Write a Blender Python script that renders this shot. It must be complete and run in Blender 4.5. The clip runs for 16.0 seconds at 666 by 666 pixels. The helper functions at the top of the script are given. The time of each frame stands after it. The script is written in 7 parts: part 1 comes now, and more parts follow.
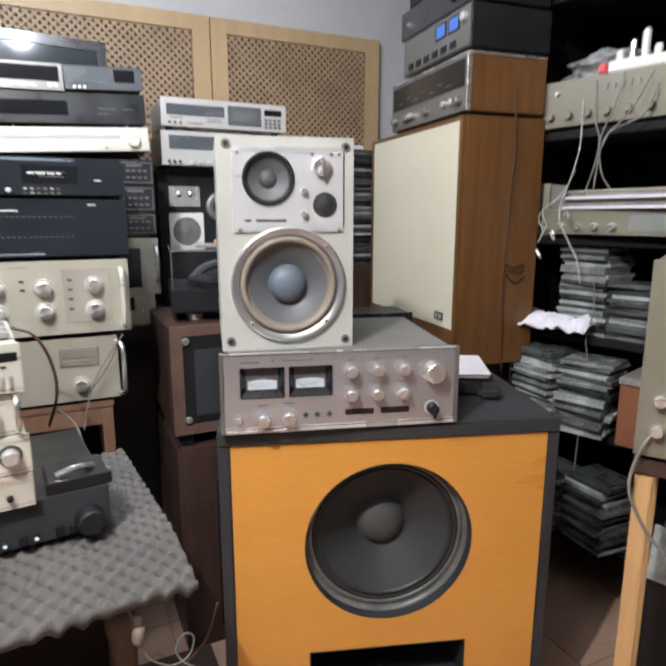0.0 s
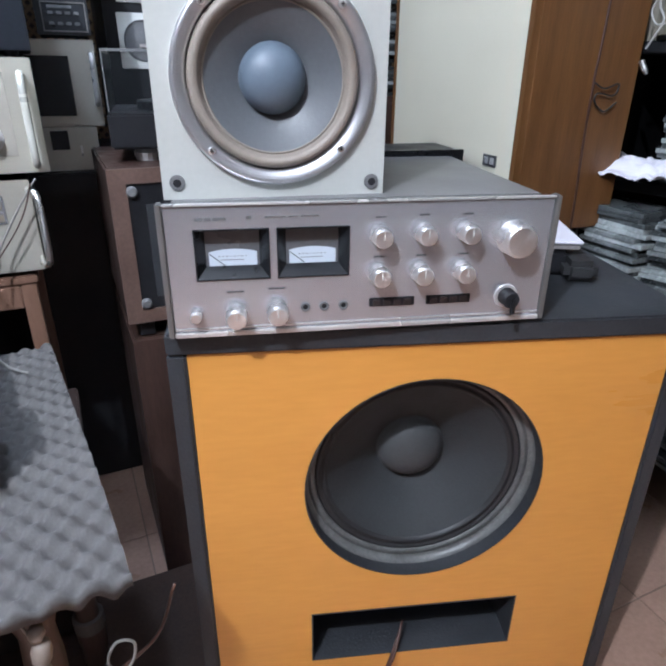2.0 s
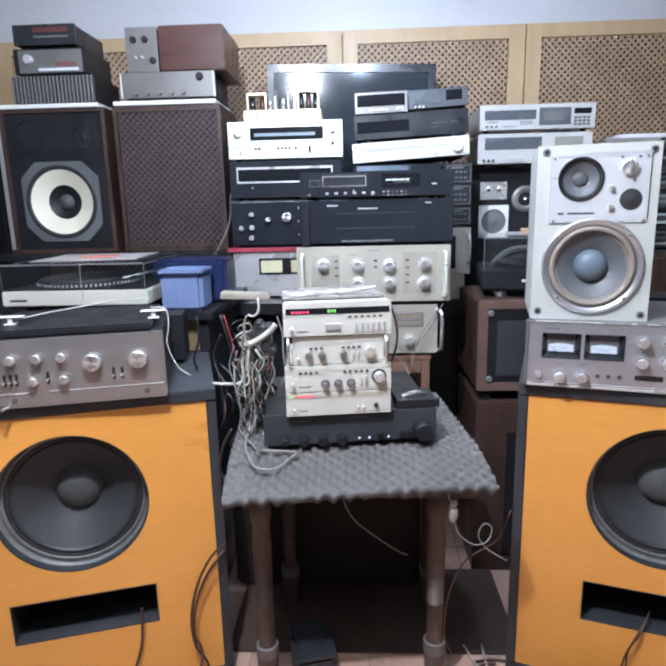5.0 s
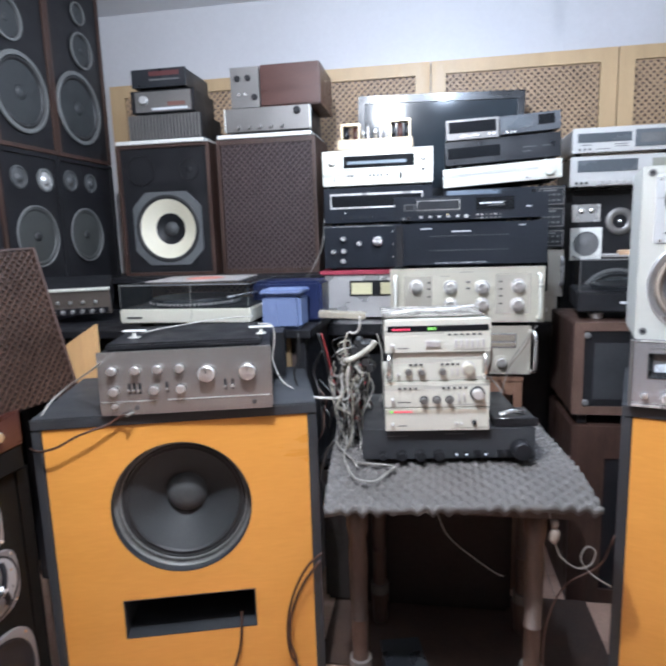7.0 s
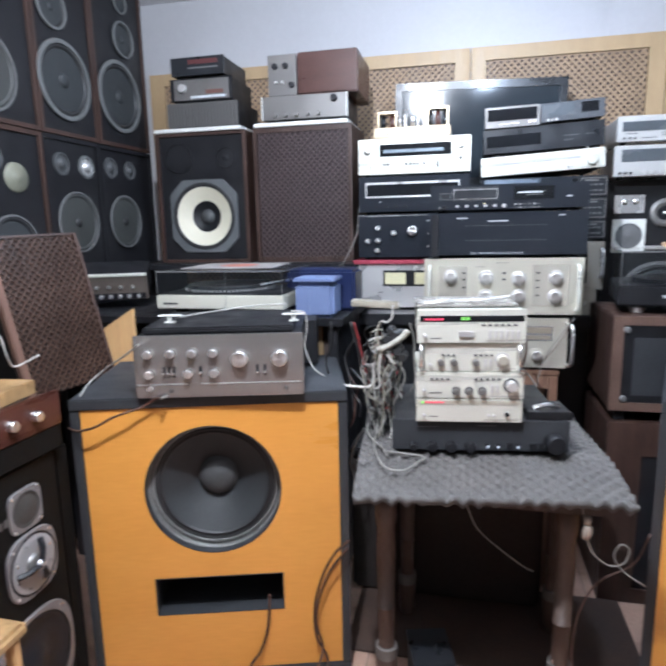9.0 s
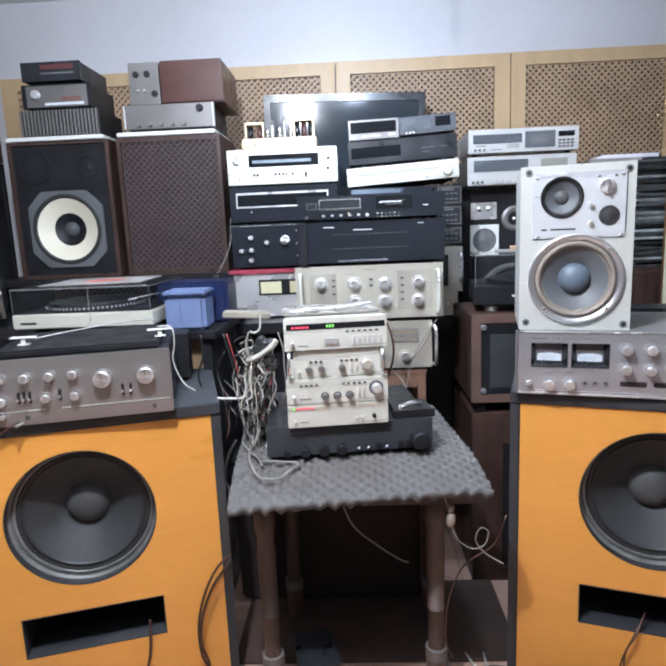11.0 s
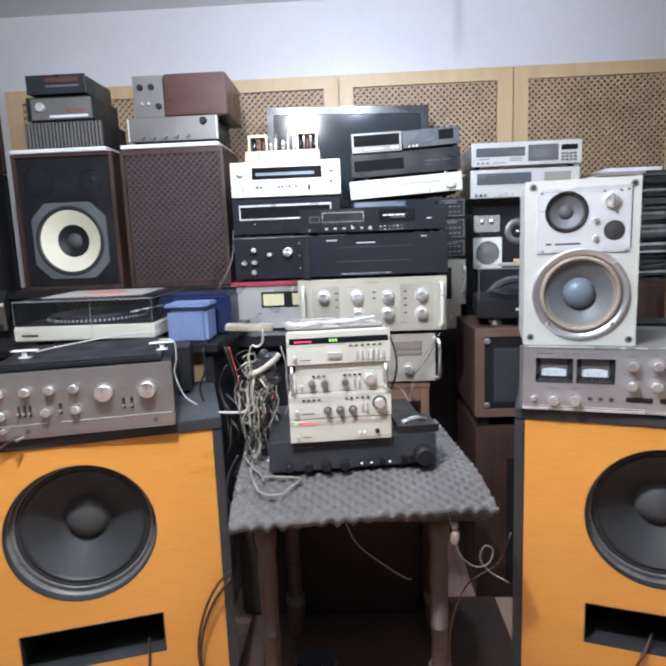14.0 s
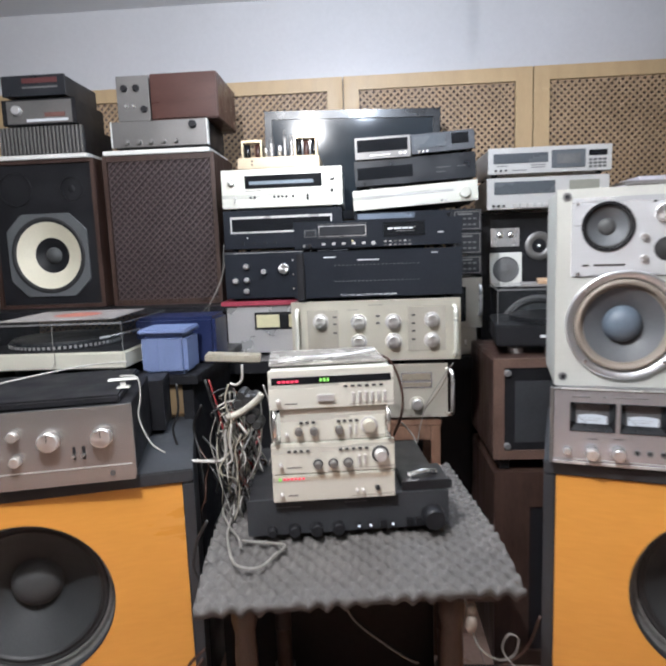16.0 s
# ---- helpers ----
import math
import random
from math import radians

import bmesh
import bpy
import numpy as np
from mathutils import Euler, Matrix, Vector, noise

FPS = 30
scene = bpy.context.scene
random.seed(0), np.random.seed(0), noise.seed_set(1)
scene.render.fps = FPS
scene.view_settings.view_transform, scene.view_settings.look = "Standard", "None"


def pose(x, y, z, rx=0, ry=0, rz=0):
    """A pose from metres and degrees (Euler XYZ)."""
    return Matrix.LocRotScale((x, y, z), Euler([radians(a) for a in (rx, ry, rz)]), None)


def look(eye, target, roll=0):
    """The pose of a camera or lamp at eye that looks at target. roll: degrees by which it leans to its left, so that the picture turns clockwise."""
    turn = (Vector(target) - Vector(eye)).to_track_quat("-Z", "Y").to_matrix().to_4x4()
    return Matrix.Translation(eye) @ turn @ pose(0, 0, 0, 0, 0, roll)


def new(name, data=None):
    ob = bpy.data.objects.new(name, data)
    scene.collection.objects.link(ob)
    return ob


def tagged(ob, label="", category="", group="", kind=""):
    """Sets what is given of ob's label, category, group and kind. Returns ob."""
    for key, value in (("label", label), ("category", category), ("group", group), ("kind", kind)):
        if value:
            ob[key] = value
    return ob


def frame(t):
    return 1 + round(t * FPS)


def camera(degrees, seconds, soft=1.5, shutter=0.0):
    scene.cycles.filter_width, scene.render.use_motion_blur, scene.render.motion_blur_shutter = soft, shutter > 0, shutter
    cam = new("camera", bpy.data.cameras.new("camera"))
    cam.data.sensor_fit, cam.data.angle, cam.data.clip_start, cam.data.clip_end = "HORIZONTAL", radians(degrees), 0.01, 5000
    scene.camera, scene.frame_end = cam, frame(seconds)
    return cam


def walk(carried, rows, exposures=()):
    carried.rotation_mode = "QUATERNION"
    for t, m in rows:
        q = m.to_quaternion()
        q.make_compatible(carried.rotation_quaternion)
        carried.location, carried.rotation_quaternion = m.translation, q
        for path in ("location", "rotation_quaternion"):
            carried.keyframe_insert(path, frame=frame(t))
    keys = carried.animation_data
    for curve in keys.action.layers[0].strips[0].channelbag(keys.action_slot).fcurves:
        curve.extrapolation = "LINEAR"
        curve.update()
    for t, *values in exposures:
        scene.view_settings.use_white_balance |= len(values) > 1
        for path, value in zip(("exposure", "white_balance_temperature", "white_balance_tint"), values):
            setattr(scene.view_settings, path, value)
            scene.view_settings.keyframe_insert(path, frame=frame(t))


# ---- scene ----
cam = camera(60.1, 16.0, soft=2.5, shutter=0.5)
PATH = [
    (0, (0.127, 0.14, 1.208), (0.957, 1.916, 0.81), 0.0),
    (0.5, (0.227, 0.301, 1.163), (1.037, 2.049, 0.627), -0.6),
    (1, (0.301, 0.424, 1.101), (1.091, 2.132, 0.422), -0.6),
    (1.5, (0.296, 0.502, 1.09), (1.054, 2.17, 0.286), -0.1),
    (2, (0.285, 0.519, 1.093), (1.051, 2.168, 0.26), 0.5),
    (2.5, (0.266, 0.451, 1.103), (0.888, 2.158, 0.266), -0.7),
    (3, (0.166, 0.281, 1.146), (0.616, 2.105, 0.459), -1.2),
    (3.5, (0.031, 0.078, 1.165), (0.239, 1.948, 0.486), -0.3),
    (4, (-0.014, -0.025, 1.191), (-0.126, 1.882, 0.598), -1.7),
    (6.3, (-0.025, -0.267, 1.235), (-0.076, 1.704, 0.899), -1.0),
    (6.5, (-0.036, -0.257, 1.227), (-0.143, 1.713, 0.895), -1.0),
    (7, (-0.083, -0.233, 1.216), (-0.414, 1.711, 0.885), -1.8),
    (7.5, (-0.108, -0.23, 1.218), (-0.537, 1.695, 0.885), -1.8),
    (8, (-0.109, -0.233, 1.217), (-0.585, 1.679, 0.873), -1.5),
    (8.5, (-0.107, -0.232, 1.213), (-0.614, 1.671, 0.862), -1.5),
    (9, (-0.083, -0.233, 1.209), (-0.524, 1.684, 0.85), -1.2),
    (9.5, (-0.026, -0.239, 1.216), (-0.198, 1.72, 0.851), -0.7),
    (12, (-0.016, -0.238, 1.219), (-0.09, 1.731, 0.879), -2.5),
    (12.5, (-0.021, -0.236, 1.226), (-0.102, 1.734, 0.892), -2.6),
    (13, (-0.028, -0.23, 1.227), (-0.123, 1.741, 0.902), -2.5),
    (13.5, (-0.028, -0.227, 1.225), (-0.14, 1.745, 0.907), -2.5),
    (14, (-0.02, -0.228, 1.226), (-0.105, 1.746, 0.913), -2.2),
    (14.5, (0.017, -0.236, 1.229), (0.084, 1.739, 0.923), -1.8),
    (15, (0.024, -0.25, 1.24), (0.132, 1.726, 0.953), -1.8),
    (15.5, (0.051, -0.182, 1.255), (-0.007, 1.798, 0.98), -1.9),
    (16, (0.011, 0.006, 1.243), (-0.113, 1.983, 0.966), -2.1),
]
EXPOSURES = [(0, 0.09, 5950, 10), (1.0, 0.17, 5400, 10), (2.5, 0.24, 5100, 10), (3.5, 0.38, 5050, 11), (4, 0.38, 5050, 11), (6.5, 0.34, 5300, 10), (9.5, 0.35, 5250, 10), (12.5, 0.36, 5350, 10), (14.5, 0.34, 5450, 10), (15.5, 0.30, 5500, 10), (16, 0.1, 5700, 10)]
walk(cam, [(t, look(eye, target, roll)) for t, eye, target, roll in PATH], EXPOSURES)

# ---- light ----
world = bpy.data.worlds.new("world")
scene.world = world
world.use_nodes = True
world.node_tree.nodes["Background"].inputs[0].default_value = (0.75, 0.82, 1.0, 1)
world.node_tree.nodes["Background"].inputs[1].default_value = 0.02


def point_lamp(name, place, watts, radius, colour):
    data = bpy.data.lights.new(name, "POINT")
    data.energy, data.shadow_soft_size, data.color = watts, radius, colour
    ob = new(name, data)
    ob.location = place
    return ob


LAMP_FRONT = (-0.33, 0.33, 2.18)
LAMP_BACK = (0.06, 1.45, 2.09)
point_lamp("front_light", LAMP_FRONT, 108, 0.024, (1.0, 0.93, 0.84))
point_lamp("back_light", LAMP_BACK, 24, 0.05, (0.90, 0.95, 1.0))

# ---- materials ----


def mat(name, col, rough=0.5, metal=0.0, var=0.12, scale=6.0, bump=0.0, bscale=150.0, stretch=(1, 1, 1), col2=None, rvar=0.12, coat=0.0, island=0.0, spec=0.5):
    m = bpy.data.materials.new(name)
    m.use_nodes = True
    nt = m.node_tree
    b = nt.nodes["Principled BSDF"]
    tc = nt.nodes.new("ShaderNodeTexCoord")
    mp = nt.nodes.new("ShaderNodeMapping")
    mp.inputs["Scale"].default_value = stretch
    nt.links.new(tc.outputs["Object"], mp.inputs["Vector"])
    n1, n2 = nt.nodes.new("ShaderNodeTexNoise"), nt.nodes.new("ShaderNodeTexNoise")
    n1.inputs["Scale"].default_value, n1.inputs["Detail"].default_value = scale, 6
    n2.inputs["Scale"].default_value, n2.inputs["Detail"].default_value = bscale, 3
    for n in (n1, n2):
        nt.links.new(mp.outputs["Vector"], n.inputs["Vector"])
    add = nt.nodes.new("ShaderNodeMath")
    add.operation = "MULTIPLY_ADD"
    add.inputs[1].default_value = 0.35
    nt.links.new(n2.outputs["Fac"], add.inputs[0])
    half = nt.nodes.new("ShaderNodeMath")
    half.operation = "MULTIPLY"
    half.inputs[1].default_value = 0.65
    nt.links.new(n1.outputs["Fac"], half.inputs[0])
    nt.links.new(half.outputs[0], add.inputs[2])
    ramp = nt.nodes.new("ShaderNodeValToRGB")
    lo = [min(1, c * (1 - var)) for c in col]
    hi = [min(1, c * (1 + var)) for c in (col2 or col)]
    ramp.color_ramp.elements[0].position, ramp.color_ramp.elements[0].color = 0.32, (*lo, 1)
    ramp.color_ramp.elements[1].position, ramp.color_ramp.elements[1].color = 0.68, (*hi, 1)
    nt.links.new(add.outputs[0], ramp.inputs["Fac"])
    out = ramp.outputs["Color"]
    if island:
        info = nt.nodes.new("ShaderNodeObjectInfo")
        hsv = nt.nodes.new("ShaderNodeHueSaturation")
        rr = nt.nodes.new("ShaderNodeMapRange")
        rr.inputs["To Min"].default_value, rr.inputs["To Max"].default_value = 1 - island, 1 + island
        nt.links.new(info.outputs["Random"], rr.inputs["Value"])
        nt.links.new(rr.outputs[0], hsv.inputs["Value"])
        nt.links.new(out, hsv.inputs["Color"])
        out = hsv.outputs["Color"]
    nt.links.new(out, b.inputs["Base Color"])
    mr = nt.nodes.new("ShaderNodeMapRange")
    mr.inputs["From Min"].default_value, mr.inputs["From Max"].default_value = 0.3, 0.7
    mr.inputs["To Min"].default_value, mr.inputs["To Max"].default_value = max(0.03, rough - rvar), min(1, rough + rvar)
    nt.links.new(n1.outputs["Fac"], mr.inputs["Value"])
    nt.links.new(mr.outputs[0], b.inputs["Roughness"])
    b.inputs["Metallic"].default_value = metal
    b.inputs["Specular IOR Level"].default_value = spec
    if coat:
        b.inputs["Coat Weight"].default_value, b.inputs["Coat Roughness"].default_value = coat, 0.15
    if bump:
        bp = nt.nodes.new("ShaderNodeBump")
        bp.inputs["Strength"].default_value, bp.inputs["Distance"].default_value = bump, 0.002
        nt.links.new(n2.outputs["Fac"], bp.inputs["Height"])
        nt.links.new(bp.outputs["Normal"], b.inputs["Normal"])
    return m


def glass_mat(name, col, rough=0.05, alpha=0.3):
    """A clear sheet: part transparent, part gloss."""
    m = bpy.data.materials.new(name)
    m.use_nodes = True
    nt = m.node_tree
    b = nt.nodes["Principled BSDF"]
    b.inputs["Base Color"].default_value = (*col, 1)
    b.inputs["Roughness"].default_value = rough
    b.inputs["Alpha"].default_value = alpha
    return m


def glow_mat(name, col, strength):
    m = bpy.data.materials.new(name)
    m.use_nodes = True
    b = m.node_tree.nodes["Principled BSDF"]
    b.inputs["Base Color"].default_value = (*[c * 0.5 for c in col], 1)
    b.inputs["Emission Color"].default_value = (*col, 1)
    b.inputs["Emission Strength"].default_value = strength
    return m


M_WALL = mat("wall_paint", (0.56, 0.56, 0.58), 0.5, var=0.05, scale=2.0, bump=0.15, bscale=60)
M_CEIL = mat("ceiling_paint", (0.86, 0.87, 0.88), 0.7, var=0.04, scale=1.5, bump=0.1, bscale=60)
M_PLINTH = mat("cream_plastic", (0.46, 0.455, 0.39), 0.45, var=0.06, scale=6)
# darker than the back wall only to hold down bounced light
M_WALLD = mat("low_bounce_wall", (0.20, 0.19, 0.18), 0.7, var=0.15, scale=3)
M_FLOOR = mat("floor_tile", (0.42, 0.27, 0.20), 0.35, var=0.12, scale=4, bump=0.1, bscale=90, col2=(0.50, 0.33, 0.25), island=0.06)
M_GROUT = mat("floor_grout", (0.30, 0.22, 0.18), 0.9, bump=0.3)
M_PLY = mat("orange_veneer", (0.63, 0.285, 0.046), 0.36, var=0.03, scale=1.3, bscale=26, stretch=(0.8, 1.0, 5.0), bump=0.04, col2=(0.69, 0.325, 0.058))
M_BLKPAINT = mat("dark_grey_paint", (0.030, 0.032, 0.036), 0.55, var=0.25, scale=9, bump=0.3, bscale=220)
# black paint; on the leaning cabinet and gap box it stands for shade
M_DEEP = mat("black_paint_and_shade", (0.006, 0.0055, 0.005), 0.6, var=0.3, scale=10, bump=0.1, spec=0.12)
M_BLACK = mat("black_plastic", (0.012, 0.012, 0.014), 0.45, var=0.25, scale=12, bump=0.1, spec=0.3)
M_BLKMETAL = mat("black_metal", (0.016, 0.018, 0.022), 0.33, metal=0.0, var=0.2, scale=10, bump=0.08, coat=0.3)
M_NAVY = mat("blue_black_panel", (0.037, 0.042, 0.053), 0.27, var=0.15, scale=5)
M_BRUSH = mat("brushed_aluminium", (0.60, 0.605, 0.635), 0.34, metal=0.7, var=0.035, scale=5, bscale=90, stretch=(1.0, 1, 1.6), rvar=0.03)
M_BRUSHW = mat("warm_brushed_aluminium", (0.50, 0.475, 0.46), 0.3, metal=0.9, var=0.035, scale=5, bscale=90, stretch=(1.0, 1, 1.6))
M_SILVER = mat("silver_panel", (0.730, 0.729, 0.650), 0.32, metal=0.35, var=0.05, scale=3, bscale=70, stretch=(0.5, 1, 10), bump=0.03)
M_CHAMP = mat("champagne_panel", (0.713, 0.686, 0.583), 0.34, metal=0.55, var=0.05, scale=3, bscale=70, stretch=(0.5, 1, 10), bump=0.03)
M_CHAMP2 = mat("champagne_inset", (0.42, 0.395, 0.335), 0.42, metal=0.4, var=0.06, scale=4)
M_WHITE = mat("white_lacquer", (0.72, 0.72, 0.68), 0.4, var=0.06, scale=5, bump=0.04)
M_DECK = mat("silver_deck_front", (0.55, 0.545, 0.53), 0.38, metal=0.2, var=0.04, scale=4)
M_SATIN = mat("satin_aluminium", (0.70, 0.69, 0.68), 0.3, metal=0.6, var=0.06, scale=8)
M_PLATE = mat("pale_aluminium_plate", (0.72, 0.745, 0.77), 0.33, metal=0.5, var=0.04, scale=4, bscale=80, stretch=(0.5, 1, 9), bump=0.03)
M_BRUSHD = mat("dull_and_shaded_aluminium", (0.22, 0.212, 0.205), 0.4, metal=0.6, var=0.1, scale=4)
M_GREYCAB = mat("pale_grey_cabinet", (0.43, 0.44, 0.41), 0.45, var=0.06, scale=6, bump=0.06)
M_RINGMETAL = mat("polished_ring", (0.60, 0.61, 0.63), 0.33, metal=0.85, var=0.05, rvar=0.05)
M_CONE = mat("dark_paper_cone", (0.030, 0.033, 0.035), 0.62, var=0.2, scale=14, bump=0.25, bscale=260)
M_CONEB = mat("grey_blue_cone", (0.092, 0.099, 0.108), 0.5, var=0.12, scale=9, bump=0.12, bscale=200)
M_DOME = mat("grey_dome", (0.060, 0.062, 0.064), 0.6, var=0.12, scale=12, bump=0.1)
M_DOMEB = mat("blue_grey_dome", (0.100, 0.128, 0.165), 0.5, var=0.1, scale=8)
M_RUBBER = mat("black_rubber", (0.022, 0.022, 0.023), 0.5, var=0.2, scale=15)
M_GASKET = mat("grey_gasket", (0.13, 0.13, 0.13), 0.55, var=0.2, scale=12)
M_TAN = mat("tan_surround", (0.215, 0.185, 0.155), 0.55, var=0.12, scale=9, bump=0.08)
M_CREAMCONE = mat("cream_cone", (0.70, 0.66, 0.52), 0.6, var=0.08, scale=7, bump=0.1)
M_CREAM = mat("cream_cloth", (0.60, 0.56, 0.43), 0.85, var=0.06, scale=3, bump=0.4, bscale=600)
M_WALNUT = mat("walnut_veneer", (0.115, 0.049, 0.013), 0.42, var=0.18, scale=4, bscale=45, stretch=(10, 10, 0.7), bump=0.08, col2=(0.138, 0.064, 0.019))
M_BROWN = mat("dark_brown_wood", (0.033, 0.0175, 0.0128), 0.45, var=0.3, scale=5, bscale=50, stretch=(6, 6, 0.8), bump=0.08, col2=(0.054, 0.030, 0.0225))
M_REDWOOD = mat("reddish_wood", (0.058, 0.020, 0.014), 0.35, var=0.25, scale=4, bscale=40, stretch=(0.8, 6, 6), bump=0.05)
M_PALEWOOD = mat("pale_wood", (0.55, 0.34, 0.15), 0.5, var=0.14, scale=4, bscale=40, stretch=(8, 8, 0.8), bump=0.06)
M_LATFRAME = mat("cupboard_door_wood", (0.50, 0.36, 0.20), 0.45, var=0.1, scale=3, bscale=40, stretch=(6, 6, 0.7), bump=0.05)
M_LATTICE = mat("lattice_wood", (0.40, 0.28, 0.17), 0.55, var=0.18, scale=8)
# backing lifted in tone so the haze over the lattice sits in its colour
M_DARKBACK = mat("hazed_dark_backing", (0.15, 0.115, 0.10), 0.8, var=0.2)
M_STOOL = mat("stool_wood", (0.27, 0.165, 0.070), 0.34, var=0.28, scale=9, bscale=40, stretch=(2, 2, 0.8), col2=(0.36, 0.23, 0.105))
M_GRILLE = mat("brown_grille", (0.072, 0.050, 0.049), 0.55, var=0.2, scale=10)
M_GRILLEBACK = mat("grille_cloth", (0.035, 0.024, 0.025), 0.9, var=0.2)
M_FOAM = mat("grey_foam", (0.092, 0.086, 0.083), 0.95, var=0.2, scale=9, bump=0.35, bscale=260)
M_GLASSDARK = mat("dark_window", (0.010, 0.011, 0.013), 0.12, var=0.1, rvar=0.03)
M_METER = glow_mat("meter_face", (0.80, 0.86, 0.92), 0.2)
M_METERY = mat("cream_meter", (0.62, 0.58, 0.36), 0.5)
M_LID = glass_mat("smoked_lid", (0.04, 0.045, 0.05), 0.05, 0.12)
M_BLUE = mat("blue_plastic", (0.14, 0.18, 0.32), 0.45, var=0.1, scale=8)
M_RED = glow_mat("red_indicator", (0.9, 0.06, 0.12), 0.8)
M_GREEN = glow_mat("green_indicator", (0.35, 0.9, 0.15), 0.5)
M_BLUEGLOW = glow_mat("blue_meter", (0.08, 0.20, 0.62), 0.45)
M_GLOWW = glow_mat("white_indicator", (0.9, 0.95, 1.0), 0.45)
M_PRINT = mat("white_print", (0.62, 0.64, 0.66), 0.6)
M_PRINTD = mat("dark_print", (0.05, 0.05, 0.05), 0.6)
M_REDTOP = mat("red_painted_top", (0.28, 0.035, 0.060), 0.5)
M_CABLEW = mat("grey_white_cable", (0.40, 0.385, 0.36), 0.5, var=0.2, scale=20)
M_CABLEG = mat("dull_grey_cable", (0.20, 0.19, 0.175), 0.55, var=0.2, scale=20)
M_CABLEB = mat("brown_cable", (0.055, 0.024, 0.015), 0.45, var=0.2, scale=20)
M_CABLEK = mat("black_cable", (0.014, 0.013, 0.013), 0.5)
M_CABLER = mat("red_cable", (0.220, 0.027, 0.027), 0.5)
M_CABLEP = mat("pink_cable", (0.75, 0.14, 0.22), 0.45)
# case tones are lowered to carry the shade over the rack
M_CASE = mat("clear_case_edge", (0.21, 0.225, 0.22), 0.25, var=0.4, scale=20, island=0.75)
M_CASED = mat("dark_case_edge", (0.055, 0.060, 0.060), 0.3, var=0.4, scale=20, island=0.6)
M_PAPER = mat("white_paper", (0.70, 0.68, 0.74), 0.7, var=0.06, bump=0.2, bscale=30)
M_RECORD = mat("record_sleeve", (0.27, 0.25, 0.24), 0.5, var=0.4, scale=9)
M_RACK = mat("black_rack_metal", (0.008, 0.008, 0.009), 0.55, var=0.2, spec=0.2)
M_BEIGE = mat("beige_metal", (0.28, 0.262, 0.212), 0.45, var=0.08, scale=6)
M_OLDCREAM = mat("aged_cream_plastic", (0.27, 0.245, 0.195), 0.5, var=0.25, scale=18)
M_LEGWOOD = mat("worn_leg_wood", (0.085, 0.055, 0.042), 0.55, var=0.3, scale=9, bscale=60, stretch=(6, 6, 0.8), bump=0.1)
M_LEGTAPE = mat("grey_tape", (0.13, 0.115, 0.105), 0.6, var=0.2)
M_YELLOW = mat("yellow_plastic", (0.70, 0.50, 0.05), 0.5)

M_CHROME = mat("spun_aluminium_knob", (0.94, 0.93, 0.92), 0.27, metal=0.95, var=0.05, scale=20, rvar=0.05)
b = M_CHROME.node_tree.nodes["Principled BSDF"]
tg = M_CHROME.node_tree.nodes.new("ShaderNodeTangent")
tg.direction_type, tg.axis = "RADIAL", "Y"
M_CHROME.node_tree.links.new(tg.outputs[0], b.inputs["Tangent"])
b.inputs["Anisotropic"].default_value = 0.8

# brushed fronts: the grain runs across, so reflections smear upright
for m_, rough_, share in ((M_BRUSH, 0.27, 0.74), (M_BRUSHW, 0.25, 0.82), (M_NAVY, 0.34, 0.6), (M_CHAMP, 0.32, 0.55)):
    nt_ = m_.node_tree
    b = nt_.nodes["Principled BSDF"]
    way = nt_.nodes.new("ShaderNodeCombineXYZ")
    way.inputs[0].default_value, way.inputs[1].default_value = 1.0, 0.12
    nt_.links.new(way.outputs[0], b.inputs["Tangent"])
    b.inputs["Anisotropic"].default_value = 0.7
    nt_.links.remove(b.inputs["Roughness"].links[0])
    b.inputs["Roughness"].default_value = rough_
    b.inputs["Metallic"].default_value = share

# ---- builders ----


def part(name, bm, material, parent=None, label="", smooth=False):
    me = bpy.data.meshes.new(name)
    bm.normal_update()
    bm.to_mesh(me)
    bm.free()
    me.materials.append(material)
    if smooth:
        me.shade_smooth()
    ob = new(name, me)
    if parent:
        ob.parent = parent
        ob.location = -parent.location if parent.data else (0, 0, 0)
    if label:
        ob["label"] = label
    return ob


def thing(name, m, label, category, group="", kind=""):
    ob = new(name)
    ob.empty_display_size = 0.05
    ob.matrix_basis = m
    return tagged(ob, label, category, group, kind)


def box(x0, x1, y0, y1, z0, z1, bev=0.0015, bm=None):
    bm = bm or bmesh.new()
    r = bmesh.ops.create_cube(bm, size=1, matrix=Matrix.Translation(((x0 + x1) / 2, (y0 + y1) / 2, (z0 + z1) / 2)) @ Matrix.Diagonal((x1 - x0, y1 - y0, z1 - z0, 1)))
    if bev:
        es = list({e for v in r["verts"] for e in v.link_edges})
        bmesh.ops.bevel(bm, geom=es, offset=min(bev, 0.3 * min(x1 - x0, y1 - y0, z1 - z0)), segments=2, affect="EDGES", clamp_overlap=True)
    return bm


